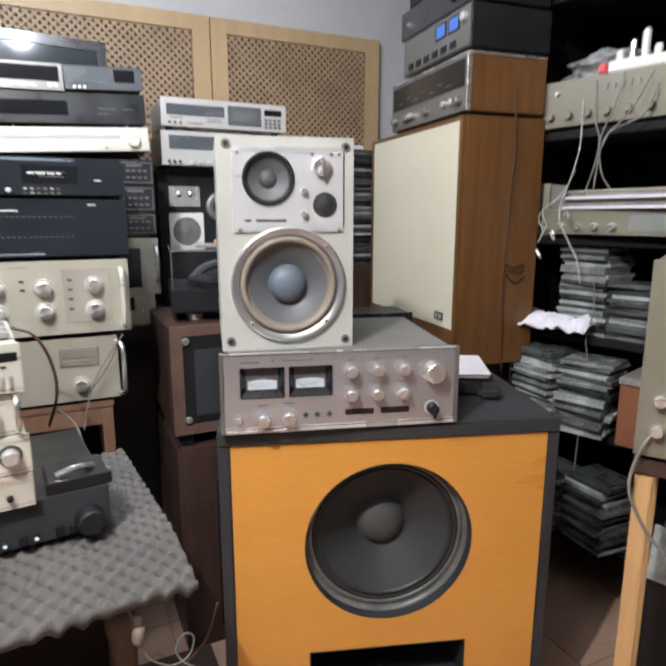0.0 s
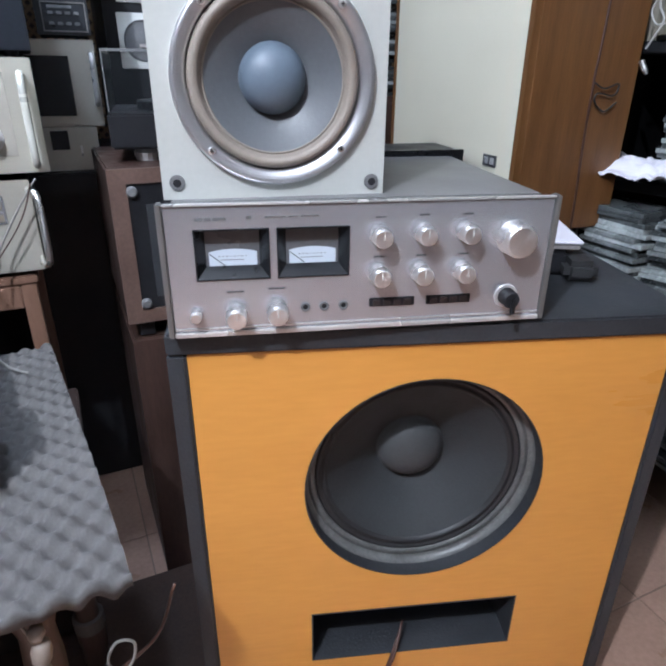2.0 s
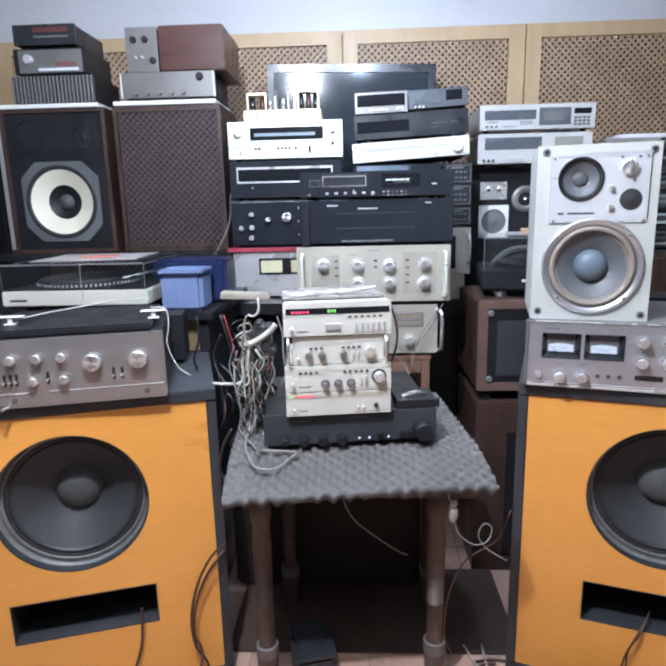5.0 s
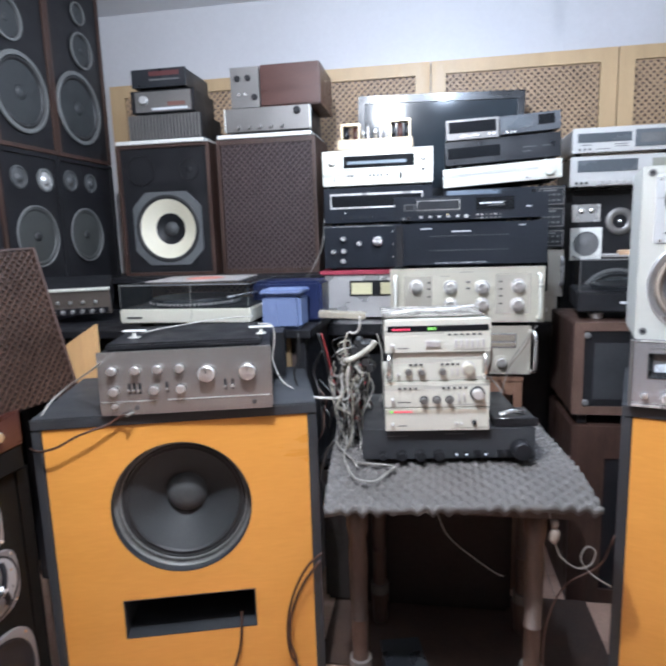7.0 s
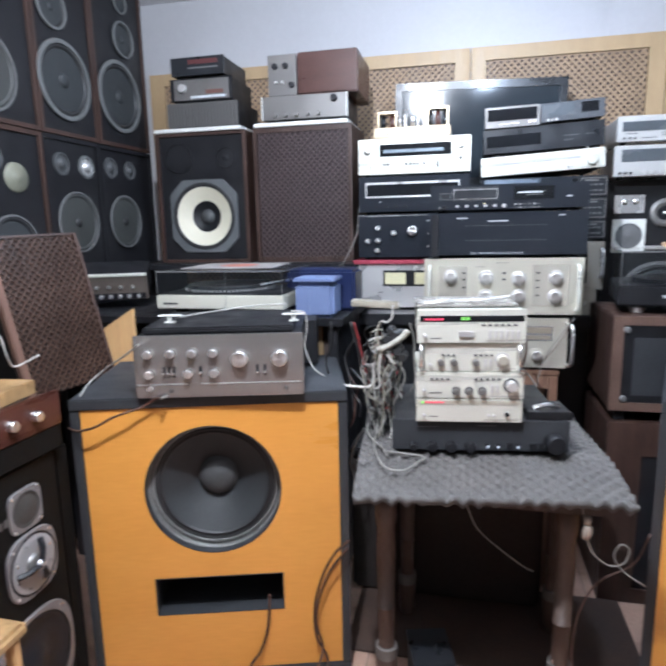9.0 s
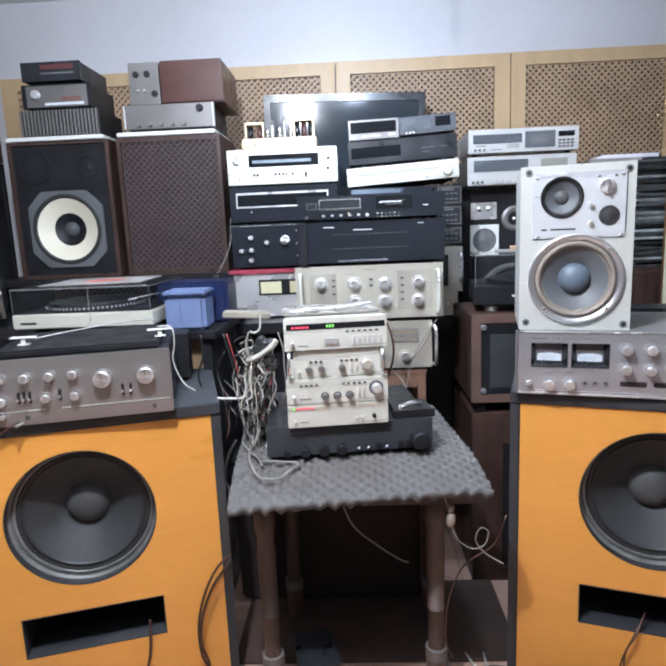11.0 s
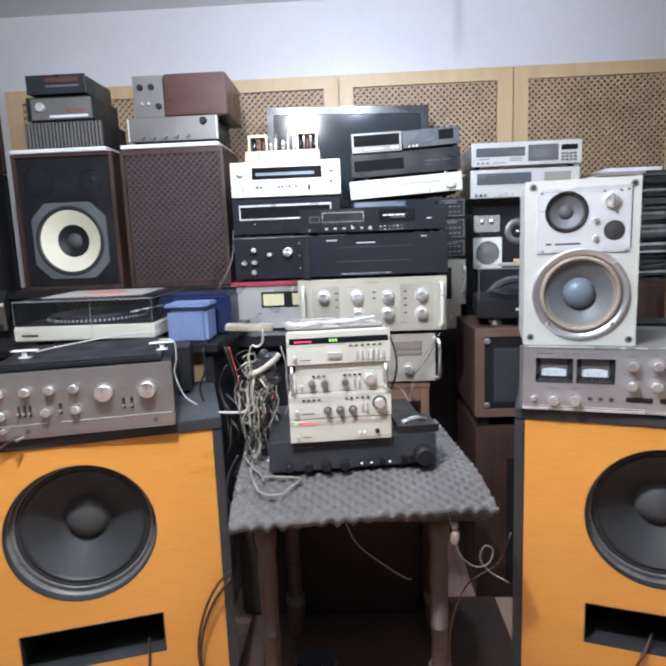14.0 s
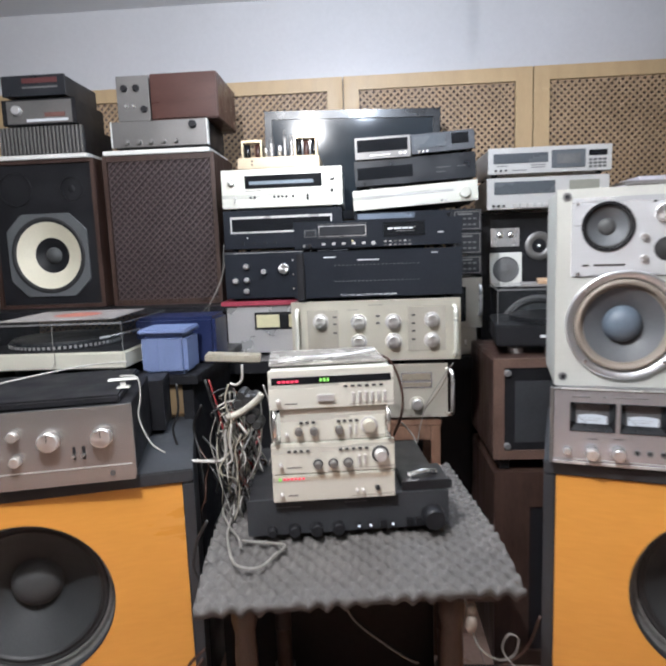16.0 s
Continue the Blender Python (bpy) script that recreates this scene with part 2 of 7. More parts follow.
def turned(cx, cz, prof, seg=32, bm=None, axis="y", cy=0.0, phase=0.0):
    """A shape of revolution: prof is (radius, place along the axis). axis y: round (cx, ., cz); axis z: round (cx, cy, .)."""
    bm = bm or bmesh.new()
    rings = []
    for r, s in prof:
        ring = []
        if r < 1e-5:
            p = (cx, s, cz) if axis == "y" else (cx, cy, s)
            ring = [bm.verts.new(p)]
        else:
            for i in range(seg):
                a = 2 * math.pi * (i + phase) / seg
                p = (cx + r * math.cos(a), s, cz + r * math.sin(a)) if axis == "y" else (cx + r * math.cos(a), cy + r * math.sin(a), s)
                ring.append(bm.verts.new(p))
        rings.append(ring)
    for a, b in zip(rings, rings[1:]):
        if len(a) == 1 and len(b) == 1:
            continue
        for i in range(seg):
            j = (i + 1) % seg
            vs = [a[i % len(a)], a[j % len(a)], b[j % len(b)], b[i % len(b)]]
            vs = list(dict.fromkeys(vs))
            if len(vs) > 2:
                bm.faces.new(vs)
    bmesh.ops.recalc_face_normals(bm, faces=bm.faces)
    return bm


def plate(x0, x1, z0, z1, y0, y1, holes):
    """An upright board from y0 to y1 with openings: ('c', x, z, r) round, ('r', x0, x1, z0, z1) square."""
    bm = bmesh.new()
    loops = [[(x0, z0), (x1, z0), (x1, z1), (x0, z1)]]
    for h in holes:
        if h[0] == "c":
            loops.append([(h[1] + h[3] * math.cos(2 * math.pi * i / 64), h[2] + h[3] * math.sin(2 * math.pi * i / 64)) for i in range(64)])
        else:
            loops.append([(h[1], h[3]), (h[2], h[3]), (h[2], h[4]), (h[1], h[4])])
    for y in (y0, y1):
        es = []
        for lp in loops:
            vs = [bm.verts.new((x, y, z)) for x, z in lp]
            es += [bm.edges.new((vs[i], vs[(i + 1) % len(vs)])) for i in range(len(vs))]
        bmesh.ops.triangle_fill(bm, edges=es, use_beauty=True)
    for lp in loops:
        a = [bm.verts.new((x, y0, z)) for x, z in lp]
        b = [bm.verts.new((x, y1, z)) for x, z in lp]
        for i in range(len(lp)):
            j = (i + 1) % len(lp)
            bm.faces.new((a[i], a[j], b[j], b[i]))
    bmesh.ops.remove_doubles(bm, verts=bm.verts, dist=1e-5)
    bmesh.ops.recalc_face_normals(bm, faces=bm.faces)
    return bm


def soft_square(u, z, s, n, rin, y0, y1, seg=96):
    """A flat rounded square frame (n: how square; 0: corners cut off) with a round opening."""
    bm = bmesh.new()
    loops = []
    for side, y in (("out", y0), ("out", y1 + 0.0015), ("rim", y1), ("in", y1), ("in", y0 + 0.002)):
        ring = []
        for i in range(seg):
            a = 2 * math.pi * i / seg
            ca_, sa_ = abs(math.cos(a)), abs(math.sin(a))
            r = min(s / max(ca_, sa_), 1.60 * s / (ca_ + sa_)) if n == 0 else s / (ca_ ** n + sa_ ** n) ** (1 / n)
            r = rin if side == "in" else (r - 0.0015 if side == "rim" else r)
            ring.append(bm.verts.new((u + r * math.cos(a), y, z + r * math.sin(a))))
        loops.append(ring)
    for a, b in zip(loops, loops[1:]):
        for i in range(seg):
            j = (i + 1) % seg
            bm.faces.new((a[i], a[j], b[j], b[i]))
    bmesh.ops.recalc_face_normals(bm, faces=bm.faces)
    return bm


def sweep(points, r, bm=None, seg=8, steps=6):
    """A round cord along a smooth line through the points."""
    bm = bm or bmesh.new()
    pts = [Vector(p) for p in points]
    pts = [pts[0] * 2 - pts[1]] + pts + [pts[-1] * 2 - pts[-2]]
    line = []
    for i in range(1, len(pts) - 2):
        a, b, c, d = pts[i - 1:i + 3]
        for k in range(steps):
            t = k / steps
            line.append(0.5 * ((2 * b) + (c - a) * t + (2 * a - 5 * b + 4 * c - d) * t * t + (3 * b - a - 3 * c + d) * t ** 3))
    line.append(pts[-2])
    rings = []
    for i, p in enumerate(line):
        way = (line[min(i + 1, len(line) - 1)] - line[max(i - 1, 0)]).normalized()
        side = way.orthogonal().normalized() if i == 0 else (side - way * side.dot(way)).normalized()
        up = way.cross(side)
        rings.append([bm.verts.new(p + r * (math.cos(2 * math.pi * k / seg) * side + math.sin(2 * math.pi * k / seg) * up)) for k in range(seg)])
    for a, b in zip(rings, rings[1:]):
        for k in range(seg):
            j = (k + 1) % seg
            bm.faces.new((a[k], a[j], b[j], b[k]))
    bm.faces.new(rings[0][::-1])
    bm.faces.new(rings[-1])
    return bm


def cable(points, r, material, label, name="cable"):
    ob = part(name, sweep(points, r), material, smooth=True)
    return tagged(ob, label, "cable")


def lettering(text, x, z, size, material, parent, y=-0.0015):
    cu = bpy.data.curves.new("lettering", "FONT")
    cu.body, cu.size, cu.extrude = text, size, 0.0002
    tmp = bpy.data.objects.new("lettering_tmp", cu)
    me = bpy.data.meshes.new_from_object(tmp)
    bpy.data.objects.remove(tmp)
    me.materials.append(material)
    ob = new("lettering", me)
    ob.parent = parent
    ob.matrix_basis = pose(x, y, z, 90)
    return ob


def knob(th, u, z, r, l, material=M_CHROME, base=None, y=0.0, name="knob"):
    ob = part(name, turned(0, 0, [(r * 1.03, y), (r, y - 0.15 * l), (r * 0.96, y - 0.80 * l), (r * 0.955, y - 0.82 * l), (r * 0.86, y - 0.98 * l), (r * 0.85, y - 0.982 * l), (r * 0.80, y - l), (r * 0.79, y - l), (0, y - l)], 24), material, th, smooth=True)
    ob.location.x += u
    ob.location.z += z
    if base:
        part("skirt", turned(u, z, [(r * 1.35, y), (r * 1.3, y - 0.12 * l), (r * 0.9, y - 0.13 * l)], 24), base, ob)
    return ob


def panel(th, name, u0, z0, u1, z1, proud, material, y=0.0, bev=0.0008):
    return part(name, box(u0, u1, y - proud, y, z0, z1, bev), material, th)


def bars(th, spots, material, y=0.0, h=0.002, name="print_bar"):
    for u, z, w in spots:
        part(name, box(u, u + w, y - 0.0006, y, z, z + h, 0), material, th)


def device(name, m, w, h, d, case, face, label, category="amplifier", group="", feet=True, t=0.008):
    """A boxed component: front left bottom corner at the origin, depth along y."""
    th = thing(name, m, label, category, group)
    f = 0.008 if feet else 0.0
    part("case", box(0.004, w - 0.004, t, d, f, h - 0.002, 0.002), case, th)
    part("front_panel", box(0, w, 0, t, f, h, 0.0012), face, th)
    if feet:
        for u in (0.03, w - 0.03):
            for y in (0.04, d - 0.04):
                part("foot", turned(u, 0, [(0, 0), (0.010, 0), (0.012, f), (0, f)], 12, axis="z", cy=y), M_BLACK, th)
    return th


def driver(th, u, z, r, y=0.0, cone=M_CONE, dome=M_DOME, ring=M_GASKET, roll=M_RUBBER, name="woofer", deep=0.35, domer=0.30, ringw=0.12, proud=0.004):
    """A cone driver: frame ring, rolled surround, cone, dust dome."""
    rf = r * (1 - ringw)
    frame = part(name, turned(u, z, [(r, y + 0.001), (r, y - proud * 0.7), (r * 0.985, y - proud), (rf, y - proud), (rf * 0.99, y + 0.004)], 48), ring, th, smooth=False)
    ra = rf * 0.86
    part("surround", turned(u, z, [(rf, y + 0.003)] + [(rf - (rf - ra) * k / 8, y + 0.003 - 0.35 * (rf - ra) * math.sin(math.pi * k / 8)) for k in range(1, 8)] + [(ra, y + 0.004)], 48), roll, frame, smooth=True)
    rd = r * domer
    dp = deep * (ra - rd)
    part("cone", turned(u, z, [(ra, y + 0.004), (ra * 0.7 + rd * 0.3, y + 0.004 + dp * 0.38), (rd, y + 0.004 + dp)], 48), cone, frame, smooth=True)
    part("dust_cap", turned(u, z, [(rd * 1.02, y + 0.004 + dp)] + [(rd * math.cos(k * math.pi / 12), y + 0.004 + dp - 0.45 * rd * math.sin(k * math.pi / 12)) for k in range(1, 6)] + [(0, y + 0.004 + dp - 0.45 * rd)], 32), dome, frame, smooth=True)
    return frame


def lattice_bm(x0, x1, z0, z1, pitch, w, y, t):
    """Two layers of slanting slats, clipped to a rectangle."""
    bm = bmesh.new()
    H, W = z1 - z0, x1 - x0
    for s, yy in ((1, y), (-1, y + t * 0.6)):
        c = -H
        while c < W + H:
            # centre line x = c + k*s..., slope 1
            a0, a1 = (c, 0.0), (c + H, H)
            lo, hi = max(0.0, -c), min(H, W - c)
            if hi - lo > w:
                p0, p1 = Vector((c + lo, lo)), Vector((c + hi, hi))
                n = Vector((-1, 1)).normalized() * (w / 2)
                q = [p0 - n, p1 - n, p1 + n, p0 + n]
                q = [(min(max(v.x, 0), W), min(max(v.y, 0), H)) for v in q]
                vs = []
                for dy in (0, t):
                    for px, pz in q:
                        X = x0 + px if s > 0 else x1 - px
                        vs.append(bm.verts.new((X, yy + dy, z0 + pz)))
                for f in ((0, 1, 2, 3), (0, 1, 5, 4), (2, 3, 7, 6), (1, 2, 6, 5), (0, 3, 7, 4)):
                    bm.faces.new([vs[i] for i in f])
            c += pitch * 1.4142
    bmesh.ops.recalc_face_normals(bm, faces=bm.faces)
    return bm

# ---- the room ----
CEIL = 2.37
floor = tagged(part("floor", box(-3.2, 3.2, -3.2, 3.0, -0.12, -0.003, 0), M_GROUT), "terracotta tiled floor with pale joints", "floor", kind="structure")
tagged(part("ceiling", box(-3.2, 3.2, -3.2, 3.0, CEIL, CEIL + 0.12, 0), M_CEIL), "plain pale painted ceiling", "ceiling", kind="structure")
tagged(part("wall_north", box(-3.2, 3.2, 2.74, 2.9, -0.1, CEIL, 0), M_WALL), "bluish white painted back wall", "wall", kind="structure")
# added walls close the room; their dark colour deepens the shade inside
tagged(part("wall_south", box(-3.2, 3.2, -3.2, -3.05, -0.1, CEIL, 0), M_WALLD), "added unseen wall behind the room, darkened against bounced light", "wall", kind="structure")
tagged(part("wall_west", box(-3.2, -3.05, -3.05, 2.74, -0.1, CEIL, 0), M_WALLD), "added unseen side wall, darkened against bounced light", "wall", kind="structure")
tagged(part("wall_east", box(2.35, 2.5, -3.05, 2.74, -0.1, CEIL, 0), M_WALLD), "wall behind the rack, darkened against bounced light", "wall", kind="structure")

# lattice cupboard doors along the back wall
for i, (x0, x1, a, b) in enumerate(((-1.72, -0.897, -1.64, -0.977), (-0.892, -0.076, -0.814, -0.146), (-0.071, 0.758, -0.003, 0.685), (0.763, 1.565, 0.832, 1.491))):
    th = thing("cupboard_door", pose(0, 2.70, 0), "light wooden cupboard door with a diagonal lattice panel", "cupboard door", "cupboard doors")
    part("door_frame", plate(x0, x1, 0.05, 2.016, 0, 0.03, [("r", a, b, 0.15, 1.957)]), M_LATFRAME, th)
    part("lattice", lattice_bm(a, b, 0.75, 1.957, 0.0218, 0.0128, 0.006, 0.005), M_LATTICE, th, "fine diagonal wooden lattice")
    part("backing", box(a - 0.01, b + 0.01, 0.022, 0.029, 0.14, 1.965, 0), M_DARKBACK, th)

# ---- the two large orange cabinets ----


M_GASKETL = mat("worn_grey_gasket", (0.125, 0.125, 0.12), 0.42, var=0.4, scale=16, bump=0.1)


def big_cabinet(m, label):
    th = thing("loudspeaker_cabinet", m, label, "loudspeaker", "large orange loudspeakers")
    W, H, D, f = 0.641, 0.805, 0.42, 0.024
    part("top_board", box(-f, W + f, -0.006, D, 0.777, H, 0.003), M_BLKPAINT, th)
    part("bottom_board", box(-f, W + f, -0.006, D, 0.0, 0.028, 0.003), M_BLKPAINT, th)
    part("side_board", box(-f, -0.001, -0.005, D, 0.029, 0.776, 0.003), M_BLKPAINT, th)
    part("side_board", box(W + 0.001, W + f, -0.005, D, 0.029, 0.776, 0.003), M_BLKPAINT, th)
    part("back_board", box(0, W, D - 0.02, D - 0.002, 0.029, 0.776, 0), M_BLKPAINT, th)
    part("front_panel", plate(0, W, 0.029, 0.776, 0, 0.02, [("c", 0.3155, 0.550, 0.1745), ("r", 0.1490, 0.4870, 0.1990, 0.3080)]), M_PLY, th, "orange plywood veneer front")
    # duct boards behind the slot
    part("port_board", box(0.140, 0.496, 0.0205, 0.26, 0.184, 0.199, 0), M_BLKPAINT, th)
    part("port_board", box(0.140, 0.496, 0.0205, 0.26, 0.308, 0.322, 0), M_BLACK, th)
    part("port_board", box(0.138, 0.1495, 0.0205, 0.26, 0.200, 0.307, 0), M_BLKPAINT, th)
    part("port_board", box(0.4865, 0.498, 0.0205, 0.26, 0.200, 0.307, 0), M_BLKPAINT, th)
    part("slot_liner", plate(0.1492, 0.4868, 0.1992, 0.3078, -0.0006, 0.0202, [("r", 0.1515, 0.4845, 0.2015, 0.3055)]), M_BLKPAINT, th)
    part("opening_rim", turned(0.3155, 0.55, [(0.1748, -0.0006), (0.1728, -0.0006), (0.1726, 0.0202)], 64), M_BLKPAINT, th)
    w = part("woofer", turned(0.3155, 0.55, [(0.192, 0.0205), (0.192, 0.046), (0.157, 0.046), (0.157, 0.037), (0.159, 0.035), (0.1655, 0.0345), (0.167, 0.0365), (0.169, 0.0365), (0.1705, 0.0345), (0.1745, 0.0345), (0.1745, 0.0208)], 80), M_GASKETL, th, "worn grey ribbed gasket", True)
    part("surround", turned(0.3155, 0.55, [(0.1585, 0.041), (0.155, 0.036), (0.1515, 0.036), (0.1485, 0.042), (0.145, 0.037), (0.1415, 0.037), (0.138, 0.044)], 64), M_RUBBER, w, smooth=True)
    part("cone", turned(0.3155, 0.55, [(0.1385, 0.043), (0.110, 0.062), (0.080, 0.081), (0.052, 0.100)], 64), M_CONE, w, smooth=True)
    part("dust_cap", turned(0.3155, 0.55, [(0.056, 0.098), (0.0545, 0.0985)] + [(0.053 * math.cos(k * math.pi / 12), 0.099 - 0.031 * math.sin(k * math.pi / 12)) for k in range(1, 6)] + [(0, 0.068)], 40), M_DOME, w, smooth=True)
    return th


A_R, A_L = -18.1, 16.3
big_cabinet(pose(0.387, 1.161, 0, 0, 0, A_R), "large dark grey cabinet with orange veneer front and fifteen inch woofer")
ca, sa = math.cos(radians(A_L)), math.sin(radians(A_L))
big_cabinet(pose(-0.390 - 0.641 * ca, 1.140 - 0.641 * sa, 0, 0, 0, A_L), "large dark grey cabinet with orange front beside the foam table")

# ---- amplifier with two meters on the right cabinet ----
def funnel(x0, x1, z0, z1, y0, gx0, gx1, gz0, gz1, y1):
    """Four sloping faces from an outer to an inner rectangle."""
    bm = bmesh.new()
    a = [bm.verts.new((x, y0, z)) for x, z in ((x0, z0), (x1, z0), (x1, z1), (x0, z1))]
    c = [bm.verts.new((x, y1, z)) for x, z in ((gx0, gz0), (gx1, gz0), (gx1, gz1), (gx0, gz1))]
    for k in range(4):
        bm.faces.new((a[k], a[(k + 1) % 4], c[(k + 1) % 4], c[k]))
    return bm


th = thing("integrated_amplifier", pose(0.367, 1.143, 0.806, 0, 0, -15.9), "brushed silver amplifier with two lit meters and many knobs", "amplifier")
part("case", box(0.012, 0.446, 0.016, 0.345, 0.008, 0.152, 0.002), M_BLKPAINT, th)
part("front_panel", plate(0.008, 0.450, 0.008, 0.154, 0, 0.0155, [("r", u0, u0 + 0.080, 0.072, 0.128) for u0 in (0.038, 0.128)]), M_BRUSH, th)
for u in (0.03, 0.432):
    for y in (0.04, 0.305):
        part("foot", turned(u, 0, [(0, 0), (0.010, 0), (0.012, 0.008), (0, 0.008)], 12, axis="z", cy=y), M_BLACK, th)
part("panel_rim", box(0.0075, 0.4505, -0.0025, 0.004, 0.1545, 0.1570, 0.0005), M_SATIN, th)
part("panel_rim", box(0.0075, 0.4505, -0.0040, -0.0005, 0.0035, 0.0095, 0.001), M_SATIN, th)
part("panel_line", box(0.008, 0.450, -0.0012, -0.0002, 0.0125, 0.0140, 0), M_SATIN, th)
part("side_rail", box(0.0005, 0.0070, -0.0035, 0.013, 0.003, 0.1572, 0.0012), M_BRUSHD, th)
part("side_rail", box(0.4510, 0.4575, -0.0035, 0.013, 0.003, 0.1572, 0.0012), M_BRUSHD, th)
part("top_cover", box(0.016, 0.442, 0.018, 0.34, 0.1525, 0.156, 0.001), mat("grey_top_cover", (0.20, 0.20, 0.20), 0.42, metal=0.3, var=0.1), th)
M_SCALEBACK = mat("meter_dark_top", (0.11, 0.11, 0.115), 0.25)
M_BEZEL = mat("black_bezel", (0.014, 0.015, 0.017), 0.25, var=0.1)
for u0, u1 in ((0.038, 0.118), (0.128, 0.208)):
    fr = part("meter_frame", funnel(u0, u1, 0.072, 0.128, -0.0008, u0 + 0.010, u1 - 0.010, 0.0835, 0.1245, 0.0125), M_BEZEL, th, "deep black bevelled meter frame")
    part("meter_rim", plate(u0 - 0.001, u1 + 0.001, 0.071, 0.129, -0.0014, -0.0006, [("r", u0 + 0.0005, u1 - 0.0005, 0.0725, 0.1275)]), M_BEZEL, fr)
    part("meter_glass", box(u0 + 0.009, u1 - 0.009, 0.0127, 0.0140, 0.082, 0.126, 0), M_SCALEBACK, fr)
    bm = bmesh.new()
    top_ = [(u0 + 0.0135 + 0.0535 * k / 10, 0.1035 - 0.0035 * (2 * k / 10 - 1) ** 2) for k in range(11)]
    bm.faces.new([bm.verts.new((x, 0.0122, z)) for x, z in [(u0 + 0.0135, 0.084), (u0 + 0.067, 0.084)] + top_[::-1]])
    part("meter_scale", bm, M_METER, fr, "softly lit white meter scale")
    nb = bmesh.new()
    for dx in range(8):
        box(u0 + 0.024 + dx * 0.0042, u0 + 0.0262 + dx * 0.0042, 0.0117, 0.0120, 0.0945 + 0.0004 * (dx % 2), 0.0955, 0, nb)
    box(u0 + 0.026, u0 + 0.052, 0.0117, 0.0120, 0.0905, 0.0912, 0, nb)
    part("scale_marks", nb, M_GASKET, fr)
    part("needle", sweep([(u0 + 0.0140, 0.0112, 0.0985), (u0 + 0.031, 0.0112, 0.0845)], 0.0005, seg=5, steps=1), M_PRINTD, fr)
for u, z in ((0.244, 0.117), (0.295, 0.118), (0.346, 0.118), (0.244, 0.071), (0.294, 0.071), (0.345, 0.071)):
    k = knob(th, u, z, 0.0115, 0.022, M_CHROME)
    part("pointer", box(u - 0.0006, u + 0.0006, -0.0226, -0.0222, z - 0.001, z + 0.0085, 0), M_WHITE, k)
    bars(th, [(u - 0.006, z + 0.020, 0.012)], M_PRINTD, h=0.0012)
for u, z in ((0.078, 0.030), (0.125, 0.032)):
    k = knob(th, u, z, 0.0122, 0.024, M_CHROME)
    part("pointer", box(u - 0.0006, u + 0.0006, -0.0246, -0.0242, z - 0.001, z + 0.009, 0), M_WHITE, k)
    bars(th, [(u - 0.009, z + 0.026, 0.019)], M_PRINTD, h=0.0014)
knob(th, 0.405, 0.109, 0.0205, 0.026, M_CHROME, name="volume_knob")
knob(th, 0.405, 0.036, 0.011, 0.020, M_BLACK, M_SATIN, name="selector_knob")
part("lever", box(0.402, 0.408, -0.026, -0.020, 0.020, 0.042, 0.002), M_BLACK, th)
knob(th, 0.033, 0.031, 0.0065, 0.014, M_CHROME, name="power_button")
for u in (0.158, 0.180, 0.203):
    s = part("socket", turned(u, 0.034, [(0.0055, 0), (0.0055, -0.002), (0.0036, -0.002), (0.003, 0.0)], 16), M_GASKET, th)
    part("hole", turned(u, 0.034, [(0.003, -0.0008), (0, -0.0008)], 12), M_BLACK, s)
for u in (0.234, 0.304):
    fr = panel(th, "switch_slot", u, 0.030, u + 0.055, 0.041, 0.001, M_BLACK)
    for k in range(4):
        part("switch", box(u + 0.004 + 0.0125 * k, u + 0.013 + 0.0125 * k, -0.004, -0.001, 0.032, 0.039, 0.0006), mat("dark_switch", (0.022, 0.014, 0.012), 0.4) if k == 0 and u < 0.3 else bpy.data.materials["dark_switch"], fr)
bars(th, [(0.040, 0.1385, 0.008), (0.050, 0.1385, 0.007), (0.059, 0.1385, 0.014), (0.095, 0.1395, 0.005)], M_GASKET, h=0.0032)
bars(th, [(0.115, 0.1405, 0.022), (0.141, 0.1405, 0.010), (0.154, 0.1405, 0.020)], M_BRUSHD, h=0.0014)

# ---- white three way monitor on it ----
th = thing("bookshelf_loudspeaker", pose(0.379, 1.168, 0.962, 0, 0, -13.0), "pale grey three way loudspeaker with blue grey woofer", "loudspeaker")
cab = box(0.003, 0.015, 0.016, 0.235, 0, 0.384, 0.002)
box(0.238, 0.250, 0.016, 0.235, 0, 0.384, 0.002, cab)
box(0.015, 0.238, 0.016, 0.235, 0, 0.012, 0, cab)
box(0.015, 0.238, 0.016, 0.235, 0.372, 0.384, 0, cab)
box(0.015, 0.238, 0.220, 0.234, 0.012, 0.372, 0, cab)
part("cabinet", cab, M_GREYCAB, th)
part("front_baffle", plate(0.003, 0.250, 0, 0.384, 0, 0.0155, [("c", 0.128, 0.121, 0.096), ("c", 0.094, 0.311, 0.040)]), M_GREYCAB, th)
part("tweeter_plate", plate(0.030, 0.230, 0.2175, 0.366, -0.003, -0.0002, [("c", 0.094, 0.311, 0.042)]), M_PLATE, th, "brushed aluminium tweeter plate")
w = part("woofer", turned(0.128, 0.121, [(0.1070, 0.0), (0.1068, -0.0040), (0.1056, -0.0068), (0.1035, -0.0078), (0.1010, -0.0074), (0.0950, -0.0048), (0.0925, -0.0030), (0.0912, 0.000), (0.0900, 0.005)], 72), M_RINGMETAL, th, "dull metal woofer ring", True)
part("surround", turned(0.128, 0.121, [(0.0905, 0.004), (0.0893, -0.002), (0.0868, -0.0058), (0.0835, -0.0070), (0.0800, -0.0058), (0.0775, -0.001), (0.0760, 0.004), (0.0735, 0.005)], 72), M_TAN, w, "tan rubber surround", True)
